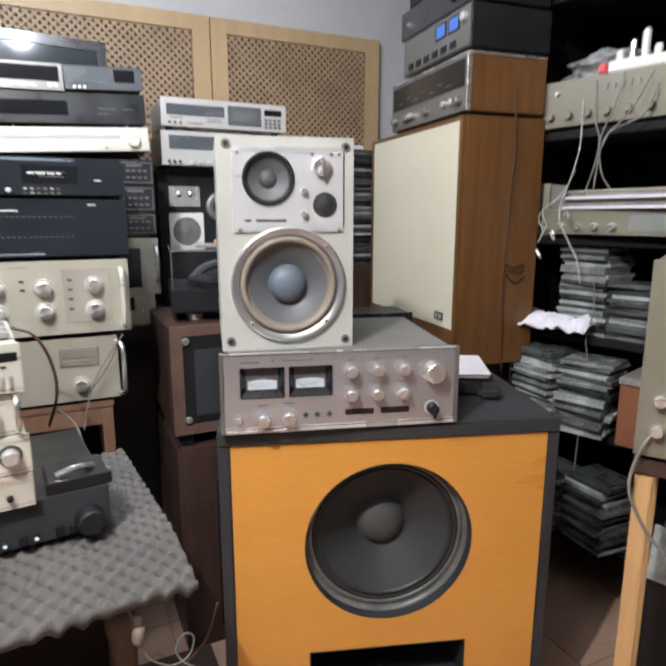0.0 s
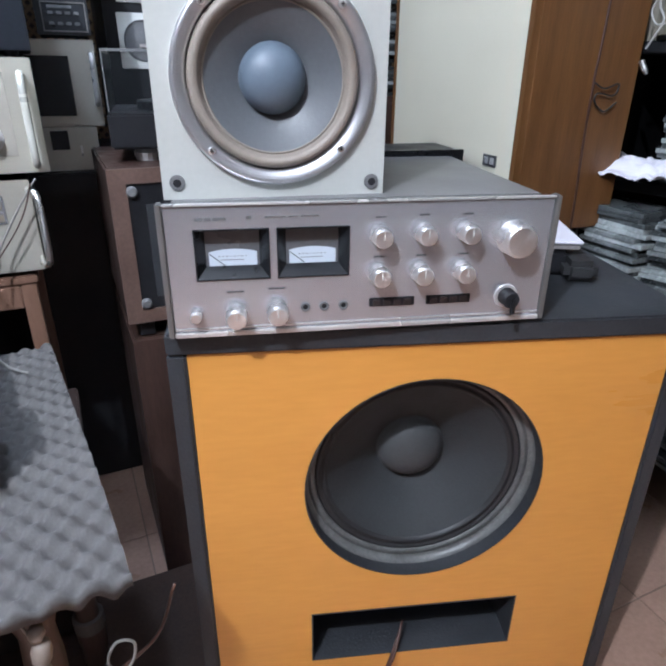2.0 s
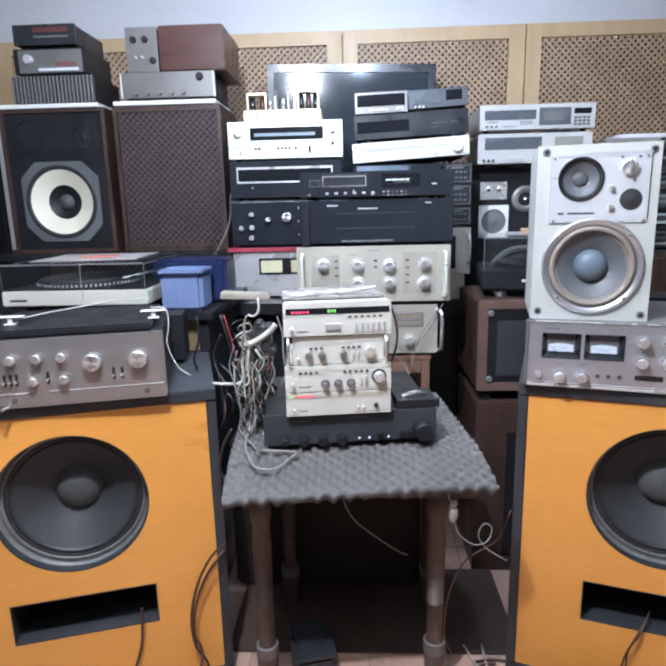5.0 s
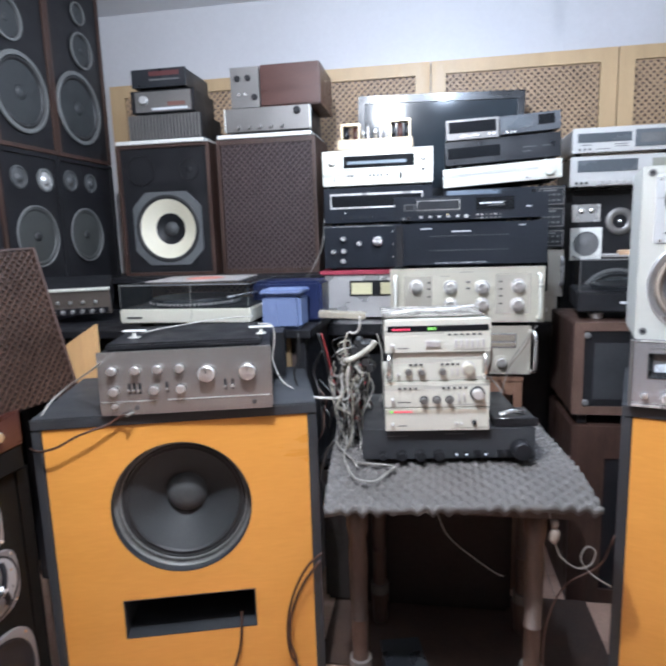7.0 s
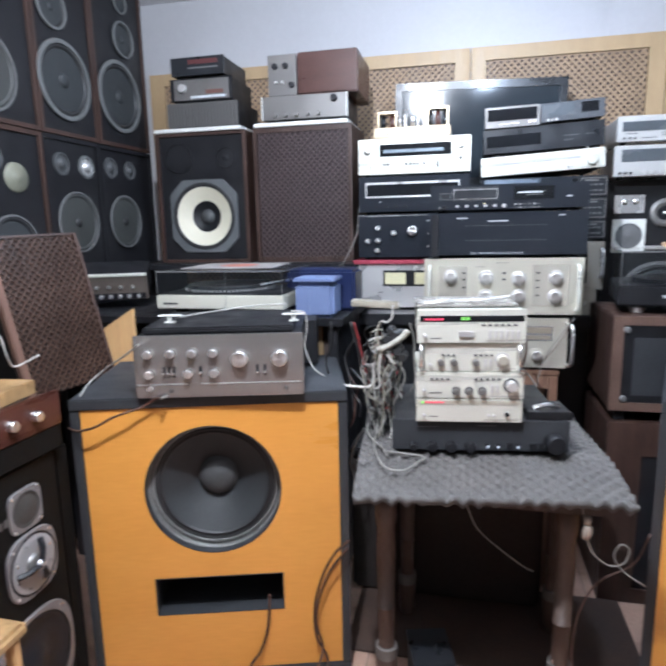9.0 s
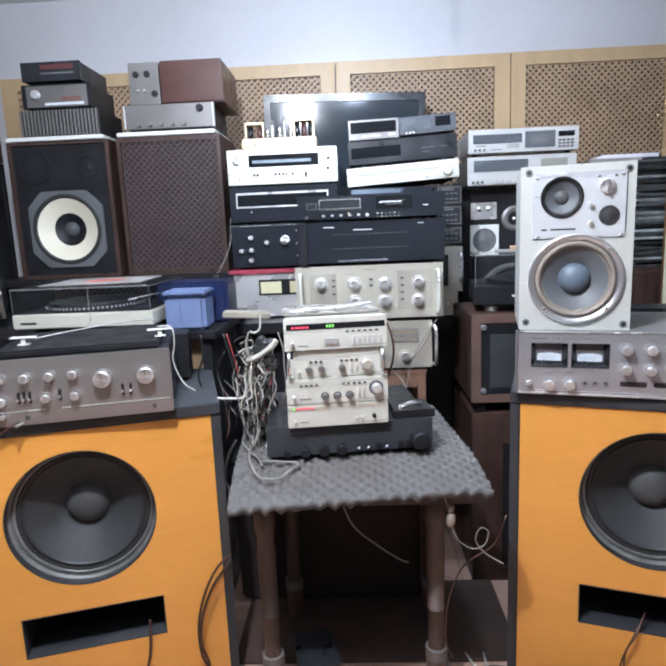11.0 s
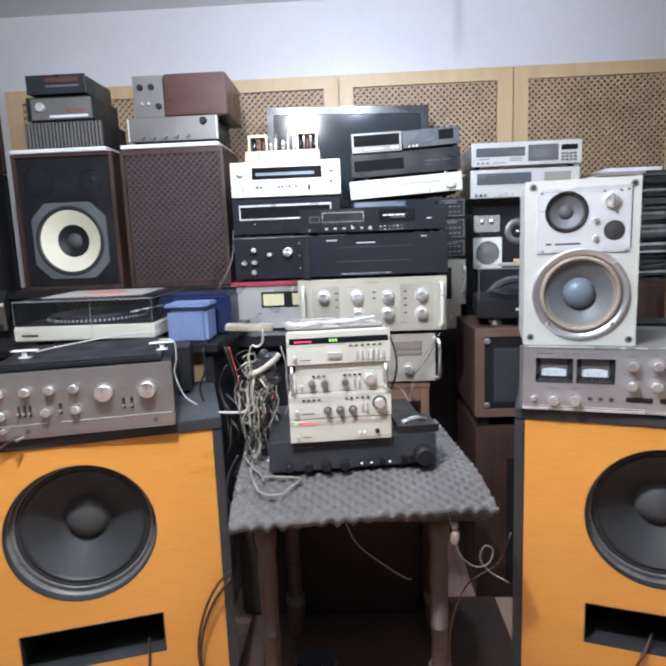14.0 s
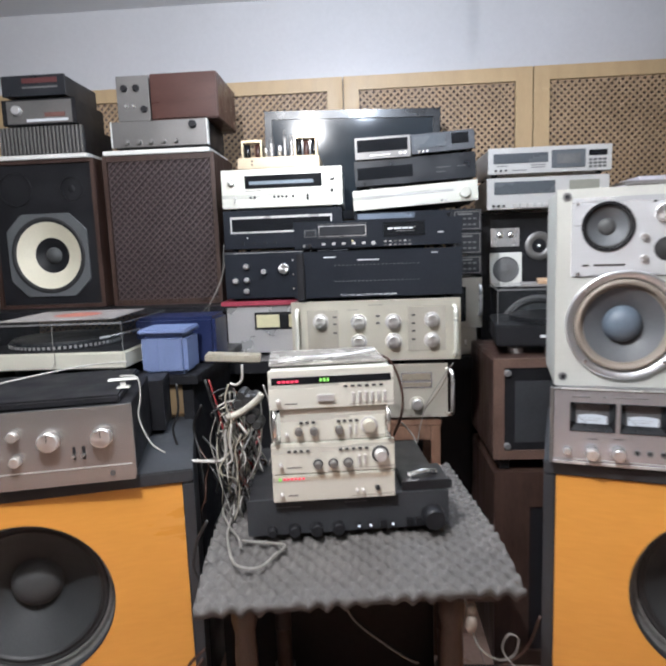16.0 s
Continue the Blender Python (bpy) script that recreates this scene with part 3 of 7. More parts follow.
part("cone", turned(0.128, 0.121, [(0.0745, 0.0045), (0.055, 0.013), (0.034, 0.025)], 72), M_CONEB, w, smooth=True)
part("cone_edge", turned(0.128, 0.121, [(0.0752, 0.0040), (0.0742, 0.0030), (0.0730, 0.0048)], 72), M_TAN, w, smooth=True)
part("dust_cap", turned(0.128, 0.1215, [(0.0365, 0.022), (0.0355, 0.0205)] + [(0.035 * math.cos(k * math.pi / 12), 0.020 - 0.022 * math.sin(k * math.pi / 12)) for k in range(1, 6)] + [(0, -0.002)], 40), M_DOMEB, w, smooth=True)
for a in (45, 135, 225, 315):
    sx, sz = 0.128 + 0.0985 * math.cos(radians(a)), 0.121 + 0.0985 * math.sin(radians(a))
    sc = part("screw", turned(sx, sz, [(0.0042, -0.004), (0.0042, -0.0082), (0.0032, -0.0094), (0, -0.0098)], 14), M_CHROME, w)
    cb = box(sx - 0.0022, sx + 0.0022, -0.0102, -0.0090, sz - 0.0005, sz + 0.0005, 0)
    box(sx - 0.0005, sx + 0.0005, -0.0102, -0.0090, sz - 0.0022, sz + 0.0022, 0, cb)
    part("screw_cross", cb, M_BLACK, sc)
part("plate_groove_and_shade", box(0.2305, 0.2325, -0.0012, -0.0001, 0.226, 0.360, 0), M_BLACK, th)
# grey strip painting the shadow below the plate's bottom edge
part("plate_groove_and_shade", box(0.034, 0.2300, -0.0012, -0.0001, 0.2150, 0.2172, 0), M_GASKET, th)
driver(th, 0.094, 0.311, 0.047, -0.003, M_CONEB, M_DOME, M_BLACK, M_RUBBER, "midrange", 0.5, 0.34, 0.10, 0.003)
tw = part("tweeter", turned(0.196, 0.266, [(0.0225, -0.003), (0.0215, -0.005), (0.0205, -0.0045), (0.012, -0.008), (0, -0.009)], 32), M_RUBBER, th, "black tweeter mesh", True)
knob(th, 0.189, 0.333, 0.017, 0.014, M_CHROME, name="level_knob")
part("knob_bar", box(0.187, 0.191, -0.022, -0.014, 0.318, 0.348, 0.001), M_CHROME, th)
for u, z in ((0.157, 0.290), (0.157, 0.250)):
    knob(th, u, z, 0.0065, 0.008, M_CHROME, y=-0.003, name="screw")
for u, z in ((0.019, 0.018), (0.2355, 0.014), (0.021, 0.370), (0.235, 0.368)):
    s = part("corner_screw", turned(u, z, [(0.0085, 0), (0.0080, -0.002), (0.004, -0.0025), (0.003, 0.0)], 16), M_GASKET, th)
    part("socket", turned(u, z, [(0.0045, -0.0028), (0, -0.0026)], 8), M_BLACK, s)
for u, z in ((0.042, 0.222), (0.222, 0.222), (0.040, 0.356), (0.222, 0.356)):
    part("plate_screw", turned(u, z, [(0.004, -0.003), (0.0035, -0.0045), (0, -0.005)], 10), M_CHROME, th)
bars(th, [(0.050, 0.236, 0.012), (0.070, 0.236, 0.055), (0.170, 0.352, 0.006), (0.205, 0.352, 0.006)], M_PRINTD, y=-0.0032, h=0.004)

# ---- amplifier on the left cabinet ----
ang = 14.2
th = device("integrated_amplifier", pose(-0.461 - 0.411 * math.cos(radians(ang)), 1.085 - 0.411 * math.sin(radians(ang)), 0.806, 0, 0, ang), 0.411, 0.156, 0.30, M_BLACK, M_BRUSHW, "brushed silver amplifier with shiny knobs and black cover")
part("top_cover", box(0.018, 0.387, 0.02, 0.30, 0.1545, 0.172, 0.004), M_BLACK, th)
part("foot_strip", box(0.002, 0.409, 0.001, 0.010, 0.0015, 0.0078, 0.0005), M_BRUSHW, th)
for u in (0.036, 0.090, 0.142, 0.193):
    knob(th, u, 0.112, 0.0105, 0.018, M_CHROME)
for u in (0.036, 0.130, 0.193):
    knob(th, u, 0.062, 0.0105, 0.018, M_CHROME)
for u in (0.256, 0.353):
    k = knob(th, u, 0.097, 0.0205, 0.022, M_CHROME, name="volume_knob")
    part("pointer", box(u - 0.0006, u + 0.0006, -0.0226, -0.0222, 0.099, 0.112, 0), M_PRINTD, k)
knob(th, 0.036, 0.027, 0.006, 0.016, M_CHROME, name="power_switch")
for u in (0.072, 0.084, 0.096, 0.160, 0.298, 0.316):
    s = part("lever_slot", box(u - 0.0028, u + 0.0028, -0.001, 0, 0.053, 0.079, 0), M_BLACK, th)
    part("lever", turned(u, 0.063, [(0.0025, 0), (0.003, -0.012), (0, -0.013)], 10), M_CHROME, s)
part("groove", box(0.16, 0.404, -0.0012, 0, 0.034, 0.036, 0), M_SATIN, th)
part("groove", box(0.004, 0.13, -0.0012, 0, 0.034, 0.036, 0), M_SATIN, th)
for u in (0.086, 0.366):
    part("socket", turned(u, 0.019, [(0.005, 0), (0.005, -0.002), (0.0025, -0.002), (0.0025, 0.003), (0, 0.003)], 14), M_PRINTD, th)

# ---- turntable, black box and blue box behind it ----
th = device("video_recorder", pose(-0.915, 1.30, 0.81, 0, 0, 10), 0.42, 0.135, 0.115, M_BLACK, M_BLACK, "flat black component behind the silver amplifier", "component")
for x, y, rz in ((-0.845, 1.085, 8), (-0.530, 1.140, 16)):
    th = thing("wall_bracket", pose(x, y, 0.9785, 0, 0, rz), "small white metal wall bracket on the amplifier cover", "bracket", "wall brackets")
    part("arm", box(0, 0.058, 0, 0.020, 0.0165, 0.0195, 0.0008), M_WHITE, th)
    part("stem", box(0.024, 0.034, 0.004, 0.008, 0.0030, 0.0164, 0.0006), M_WHITE, th)
    part("base", box(0.016, 0.042, 0.000, 0.022, 0, 0.0029, 0.0006), M_WHITE, th)
cable([(-0.800, 1.100, 0.990), (-0.795, 1.190, 0.986), (-0.770, 1.290, 0.982), (-0.735, 1.370, 0.981), (-0.680, 1.400, 0.985), (-0.600, 1.405, 0.988)], 0.0022, M_CABLEW, "pale cable lying before the record player")
cable([(-0.811, 1.446, 1.086), (-0.812, 1.443, 1.040), (-0.810, 1.441, 0.990), (-0.811, 1.420, 0.968)], 0.0009, M_CABLEG, "thin grey wire hanging before the record player")
th = thing("record_player", pose(-1.056, 1.45, 0.961, 0, 0, 0), "cream record player under a clear smoked lid", "record player")
part("plinth", box(0, 0.430, 0, 0.34, 0.0, 0.046, 0.004), M_PLINTH, th, "cream plastic plinth")
part("badge", box(0.025, 0.075, -0.0015, 0, 0.016, 0.022, 0), M_PRINTD, th)
for u in (0.05, 0.38):
    for y in (0.08, 0.29):
        part("foot", turned(u, 0, [(0, -0.030), (0.022, -0.030), (0.024, -0.012), (0.018, 0), (0, 0)], 16, axis="z", cy=y), M_RUBBER, th)
part("deck_plate", box(0.006, 0.424, 0.006, 0.334, 0.0462, 0.0476, 0), M_BLACK, th)
pl = part("platter", turned(0.19, 0, [(0, 0.048), (0.150, 0.048), (0.152, 0.062), (0.147, 0.066), (0, 0.066)], 48, axis="z", cy=0.17), M_BLKMETAL, th)
nb = bmesh.new()
for k in range(72):
    a = 2 * math.pi * k / 72
    bmesh.ops.create_cube(nb, size=1, matrix=Matrix.Translation((0.19 + 0.1522 * math.cos(a), 0.17 + 0.1522 * math.sin(a), 0.056)) @ Matrix.Rotation(a, 4, "Z") @ Matrix.Diagonal((0.002, 0.007, 0.008, 1)))
part("strobe_dots", nb, M_SATIN, pl, "bright dots round the platter rim")
part("mat_ring", turned(0.19, 0, [(0.146, 0.067), (0.144, 0.070), (0, 0.070)], 48, axis="z", cy=0.17), M_RUBBER, pl)
part("tonearm", sweep([(0.39, 0.28, 0.075), (0.39, 0.14, 0.080), (0.34, 0.06, 0.075)], 0.004), M_CHROME, th)
lid = part("lid", plate(0.004, 0.426, 0.050, 0.120, 0.004, 0.007, []), M_LID, th, "smoked clear lid")
part("lid_side", box(0.004, 0.007, 0.0075, 0.336, 0.050, 0.120, 0), M_LID, lid)
part("lid_side", box(0.423, 0.426, 0.0075, 0.336, 0.050, 0.120, 0), M_LID, lid)
part("lid_top", box(0.004, 0.426, 0.004, 0.336, 0.1205, 0.1235, 0), M_LID, lid)
le = box(0.003, 0.427, 0.0025, 0.0038, 0.1185, 0.1238, 0)
for u in (0.003, 0.4255):
    box(u, u + 0.0015, 0.0025, 0.0038, 0.050, 0.1184, 0, le)
    box(u, u + 0.0015, 0.0040, 0.336, 0.1190, 0.1204, 0, le)
part("lid_edge", le, M_GASKET, lid, "bright moulded lid edge")
th = thing("record_sleeve", pose(-0.989, 1.50, 1.086, 0, 0, 4), "pale record sleeve with a reddish disc on the lid", "record sleeve")
part("sleeve", box(0, 0.31, 0, 0.27, 0, 0.003, 0), M_RECORD, th)
part("disc_print", turned(0.16, 0, [(0.0, 0.0036), (0.065, 0.0036), (0.065, 0.0031)], 32, axis="z", cy=0.13), mat("red_print", (0.42, 0.14, 0.10), 0.5, var=0.2), th)
th = thing("plastic_crate", pose(-0.608, 1.50, 0.931, 0, 0, 0), "blue plastic box with a lid", "plastic box")
bm = box(0.004, 0.130, 0, 0.12, 0, 0.110, 0.012)
part("tub", bm, M_BLUE, th)
part("lid", box(0.0, 0.134, -0.004, 0.124, 0.111, 0.125, 0.005), M_BLUE, th)
part("rib", box(0.050, 0.054, -0.002, 0.0, 0.01, 0.10, 0), M_BLUE, th)
th = thing("plastic_tray", pose(-0.68, 1.66, 0.931, 0, 0, 0), "dark blue plastic tray", "plastic tray")
part("tray", box(0, 0.24, 0, 0.15, 0, 0.140, 0.01), mat("dark_blue_plastic", (0.008, 0.014, 0.055), 0.4), th)
# shelf that carries them
th = thing("shelf_unit", pose(-1.50, 1.42, 0, 0, 0, 0), "dark shelf unit under the record player and loudspeakers", "shelf unit")
part("shelf_board", box(0, 1.05, 0.07, 0.66, 0.906, 0.930, 0.002), M_BLACK, th)
part("shelf_board", box(-0.1, 1.00, 0.62, 1.15, 1.045, 1.067, 0.002), M_BLACK, th)
for u in (0.0, 1.0):
    part("upright", box(u, u + 0.03, 0.09, 0.64, 0, 0.9055, 0.002), M_BLACK, th)
    part("upright", box(u - 0.03, u - 0.005, 0.68, 1.14, 0, 1.0445, 0.002), M_BLACK, th)

# ---- pair of bookshelf loudspeakers at the back ----


def shelf_speaker(x, label, grille):
    th = thing("shelf_loudspeaker", pose(x, 2.17, 1.068, 0, 0, 0), label, "loudspeaker", "brown shelf loudspeakers")
    W, H = 0.425, 0.560
    part("side_panel", box(0, 0.016, 0, 0.30, 0, H, 0.002), M_BROWN, th)
    part("side_panel", box(W - 0.016, W, 0, 0.30, 0, H, 0.002), M_BROWN, th)
    part("bottom_panel", box(0.0165, W - 0.0165, 0.004, 0.30, 0, 0.014, 0), M_BROWN, th)
    part("top_panel", box(0.0165, W - 0.0165, 0.004, 0.30, H - 0.014, H, 0), M_BROWN, th)
    part("back_panel", box(0.0165, W - 0.0165, 0.285, 0.299, 0.0145, H - 0.0145, 0), M_BROWN, th)
    if grille:
        part("grille_cloth", box(0.0165, W - 0.0165, 0.014, 0.02, 0.0145, H - 0.0145, 0), M_GRILLEBACK, th)
        part("grille", lattice_bm(0.018, W - 0.018, 0.016, H - 0.016, 0.0185, 0.0060, 0.003, 0.006), M_GRILLE, th, "brown moulded diamond grille")
        for z0, z1 in ((0.0145, 0.022), (H - 0.022, H - 0.0145)):
            part("grille_rim", box(0.0165, W - 0.0165, 0.001, 0.012, z0, z1, 0), M_BROWN, th)
    else:
        part("baffle", plate(0.0165, W - 0.0165, 0.0145, H - 0.0145, 0.012, 0.026, [("c", 0.214, 0.203, 0.138)]), M_BLACK, th)
        fr = part("woofer_frame", soft_square(0.214, 0.203, 0.158, 0, 0.141, 0.0118, 0.004), mat("grey_frame", (0.145, 0.152, 0.157), 0.45, metal=0.4), th, "grey rounded woofer frame")
        part("surround", turned(0.214, 0.203, [(0.146, 0.0035), (0.141, 0.001), (0.133, 0.003), (0.128, 0.006)], 48), M_RUBBER, fr, smooth=True)
        part("cone", turned(0.214, 0.203, [(0.129, 0.006), (0.100, 0.020), (0.066, 0.034)], 48), M_CREAMCONE, fr, "cream paper cone", True)
        part("inner_cone", turned(0.214, 0.203, [(0.068, 0.033), (0.050, 0.042), (0.030, 0.048)], 48), M_BLACK, fr, smooth=True)
        part("dust_cap", turned(0.214, 0.203, [(0.032, 0.047), (0.027, 0.036), (0.015, 0.028), (0, 0.026)], 32), M_DOME, fr, smooth=True)
        driver(th, 0.105, 0.455, 0.066, 0.012, M_BLACK, M_BLACK, M_BLACK, M_RUBBER, "midrange", 0.4, 0.35, 0.1)
        driver(th, 0.326, 0.450, 0.045, 0.012, M_BLACK, M_BLACK, M_BLACK, M_RUBBER, "tweeter", 0.3, 0.5, 0.1)
    return th


shelf_speaker(-1.424, "brown loudspeaker without grille, cream woofer cone", False)
shelf_speaker(-0.966, "brown loudspeaker with diamond lattice grille", True)
for x in (-1.420, -0.958):
    th = thing("white_board", pose(x, 2.165, 1.629), "thin white board lying on the loudspeaker", "board", "white boards")
    part("board", box(0, 0.402, 0, 0.29, 0, 0.016, 0.002), M_WHITE, th)

# things on the boards
th = thing("finned_amplifier", pose(-1.351, 2.165, 1.646), "silver amplifier front with upright fins", "amplifier")
part("case", box(0, 0.325, 0.012, 0.25, 0, 0.101, 0.002), M_BLACK, th)
# silver fins take the duller metal, so their shade is in the colour
for k in range(22):
    part("fin", box(0.003 + k * 0.0148, 0.0105 + k * 0.0148, 0, 0.0115, 0.002, 0.101, 0.001), M_BRUSHD, th)
th = device("tuner", pose(-1.336, 2.18, 1.748), 0.285, 0.100, 0.24, M_BLACK, M_BLACK, "small black tuner with a silver front", "tuner")
panel(th, "dial_panel", 0.02, 0.012, 0.270, 0.094, 0.003, M_BRUSHD)
knob(th, 0.060, 0.060, 0.018, 0.014, M_SATIN, y=-0.003)
panel(th, "dial", 0.065 + 0.03, 0.018, 0.255, 0.028, 0.0045, M_PRINT)
panel(th, "badge", 0.165, 0.034, 0.245, 0.050, 0.0045, mat("rust_label", (0.16, 0.075, 0.06), 0.5))
th = device("cassette_deck", pose(-1.322, 2.17, 1.849, 0, 0, 0), 0.243, 0.081, 0.26, M_BLACK, M_BLKMETAL, "small black deck with red lettering strips", "cassette deck")
panel(th, "strip", 0.08, 0.052, 0.215, 0.070, 0.002, mat("red_strip", (0.10, 0.030, 0.030), 0.5))
panel(th, "strip", 0.08, 0.034, 0.215, 0.040, 0.002, M_GASKET)
th = device("preamplifier", pose(-0.915, 2.165, 1.646), 0.358, 0.100, 0.26, M_BLACK, M_BRUSHD, "slim silver preamplifier with small knobs")
for k in range(5):
    knob(th, 0.055 + k * 0.046, 0.025, 0.009, 0.016, M_BRUSHD)
knob(th, 0.305, 0.080, 0.014, 0.016, M_BLACK)
part("side_cheek", box(-0.004, 0.0, -0.004, 0.02, 0.008, 0.1, 0.001), M_WHITE, th)
part("side_cheek", box(0.355, 0.359, -0.004, 0.02, 0.008, 0.1, 0.001), M_WHITE, th)
th = device("small_preamplifier", pose(-0.886, 2.165, 1.747), 0.121, 0.159, 0.15, M_BLACK, M_BRUSHD, "small upright silver box with two dials", feet=False)
for u, z in ((0.03, 0.115), (0.075, 0.115), (0.10, 0.04)):
    knob(th, u, z, 0.012, 0.010, M_BLACK)
for u in (0.036, 0.062):
    knob(th, u, 0.052, 0.005, 0.012, M_CHROME)
th = thing("wooden_case", pose(-0.762, 2.165, 1.747), "reddish brown wooden case", "wooden box")
part("body", box(0, 0.249, 0.003, 0.30, 0, 0.163, 0.004), M_REDWOOD, th)
part("door", box(0.004, 0.245, 0, 0.0028, 0.004, 0.159, 0.001), M_REDWOOD, th)

# ---- middle stack at the back: receiver with valve amplifier ----
th = thing("equipment_bench", pose(-0.55, 1.56, 0), "dark bench under the stacked components", "bench")
part("bench_top", box(0.02, 1.02, 0.36, 1.05, 0.840, 0.883, 0.003), M_BLACK, th)
for u in (0.04, 0.96):
    part("leg", box(u, u + 0.04, 0.46, 1.0, 0, 0.839, 0.003), M_BLACK, th)
part("front_board", box(0.081, 0.959, 0.48, 0.50, 0, 0.839, 0.002), M_BLACK, th)
th = device("power_amplifier", pose(-0.498, 2.05, 0.884), 0.44, 0.179, 0.30, M_REDTOP, M_SATIN, "silver amplifier with a cream meter and dark red top")
fr = panel(th, "meter_frame", 0.100, 0.092, 0.300, 0.155, 0.002, M_BLACK)
part("meter", box(0.107, 0.190, -0.003, -0.0021, 0.100, 0.146, 0), M_METERY, fr)
part("meter", box(0.224, 0.290, -0.003, -0.0021, 0.100, 0.146, 0), M_METERY, fr)
panel(th, "screw", 0.148, 0.070, 0.152, 0.074, 0.002, M_PRINTD)
part("lid_edge", box(-0.018, 0.458, -0.010, 0.30, 0.1795, 0.196, 0.002), M_REDTOP, th, "dark red lid")
th = device("integrated_amplifier", pose(-0.495, 2.05, 1.082), 0.44, 0.175, 0.32, M_BLACK, M_NAVY, "blue black amplifier with small bright knobs")
for u, z, r in ((0.038, 0.072, 0.010), (0.078, 0.074, 0.010), (0.078, 0.122, 0.010), (0.075, 0.035, 0.010), (0.140, 0.102, 0.010), (0.212, 0.110, 0.020)):
    knob(th, u, z, r, 0.018, M_CHROME)
part("edge_line", box(0.0, 0.44, -0.0008, 0, 0.168, 0.170, 0), M_SATIN, th)
th = device("cassette_deck", pose(-0.491, 2.05, 1.258), 0.42, 0.142, 0.30, M_BLACK, M_NAVY, "black deck with a silver framed window", "cassette deck")
part("window_frame", plate(0.025, 0.385, 0.062, 0.120, -0.002, 0, [("r", 0.030, 0.380, 0.068, 0.112)]), M_SATIN, th)
panel(th, "window", 0.031, 0.069, 0.379, 0.111, 0.0008, M_GLASSDARK)
for u in (0.06, 0.10, 0.14, 0.175):
    panel(th, "button", u, 0.024, u + 0.012, 0.032, 0.003, M_BLKMETAL)
knob(th, 0.083, 0.046, 0.003, 0.004, M_CHROME, name="pin")
th = device("stereo_receiver", pose(-0.500, 2.09, 1.403), 0.432, 0.142, 0.32, M_WHITE, M_SILVER, "bright silver receiver with a dark tuning dial", "receiver")
part("dial", plate(0.085, 0.360, 0.075, 0.120, -0.002, 0.0, []), M_GLASSDARK, th)
panel(th, "dial_scale", 0.10, 0.088, 0.33, 0.100, 0.003, mat("blue_grey_scale", (0.20, 0.24, 0.28), 0.3))
knob(th, 0.038, 0.100, 0.014, 0.018, M_CHROME)
knob(th, 0.395, 0.060, 0.005, 0.010, M_BLACK)
knob(th, 0.395, 0.105, 0.010, 0.014, M_CHROME)
for u in (0.10, 0.114, 0.185, 0.200, 0.214, 0.228, 0.252):
    panel(th, "button", u, 0.040, u + 0.008, 0.048, 0.004, M_BLACK)
panel(th, "lever", 0.305, 0.030, 0.312, 0.050, 0.012, M_BLACK)
panel(th, "lever", 0.045, 0.026, 0.050, 0.048, 0.010, M_SATIN)
bars(th, [(0.085, 0.066, 0.06)], M_PRINTD)

th = thing("valve_amplifier", pose(-0.438, 2.092, 1.546), "gold valve amplifier with glass valves and transformers", "valve amplifier")
part("chassis", box(0, 0.292, 0, 0.16, 0.0, 0.040, 0.003), mat("pale_gold_chassis", (0.52, 0.43, 0.30), 0.35, metal=0.4, var=0.05), th)
M_VGLASS = glass_mat("valve_glass", (0.30, 0.28, 0.26), 0.04, 0.22)
M_GOLDCAP = mat("gold_cap", (0.60, 0.50, 0.34), 0.3, metal=0.6)
for u0, u1, h in ((0.012, 0.086, 0.064), (0.202, 0.284, 0.072)):
    t = part("transformer", plate(u0, u1, 0.0405, 0.0405 + h, 0.026, 0.080, [("r", u0 + 0.006, u1 - 0.006, 0.0425, 0.0405 + h - 0.008)]), M_GOLDCAP, th, "open gold transformer frame")
    n_ = 2 if h < 0.07 else 3
    for k in range(n_):
        c = u0 + (u1 - u0) * (k + 0.5) / n_
        part("winding", turned(c, 0, [(0, 0.0426), (0.010, 0.0426), (0.0105, 0.060), (0.010, 0.0405 + h - 0.012), (0, 0.0405 + h - 0.010)], 16, axis="z", cy=0.050), M_GLASSDARK if k != 1 else M_REDWOOD, t, smooth=True)
for u, r_, h in ((0.096, 0.006, 0.040), (0.117, 0.012, 0.076), (0.146, 0.009, 0.048), (0.166, 0.008, 0.100), (0.190, 0.010, 0.084)):
    t = part("valve", turned(u, 0, [(0.0, 0.041), (r_, 0.041), (r_, 0.041 + h * 0.8), (r_ * 0.6, 0.041 + h), (0, 0.041 + h)], 16, axis="z", cy=0.055), M_VGLASS if h > 0.05 else M_CHROME, th, smooth=True)
    part("anode", turned(u, 0, [(r_ * 0.55, 0.042), (r_ * 0.55, 0.041 + h * 0.7), (0, 0.041 + h * 0.72)], 10, axis="z", cy=0.055), M_SATIN, t)
    part("base", turned(u, 0, [(r_ * 1.15, 0.0405), (r_ * 1.15, 0.047), (r_ * 0.9, 0.049)], 16, axis="z", cy=0.055), M_BLACK, t)
part("badge", box(0.050, 0.056, -0.001, 0, 0.012, 0.018, 0), M_PRINTD, th)
part("badge", box(0.050, 0.056, -0.001, 0, 0.024, 0.030, 0), M_PRINTD, th)

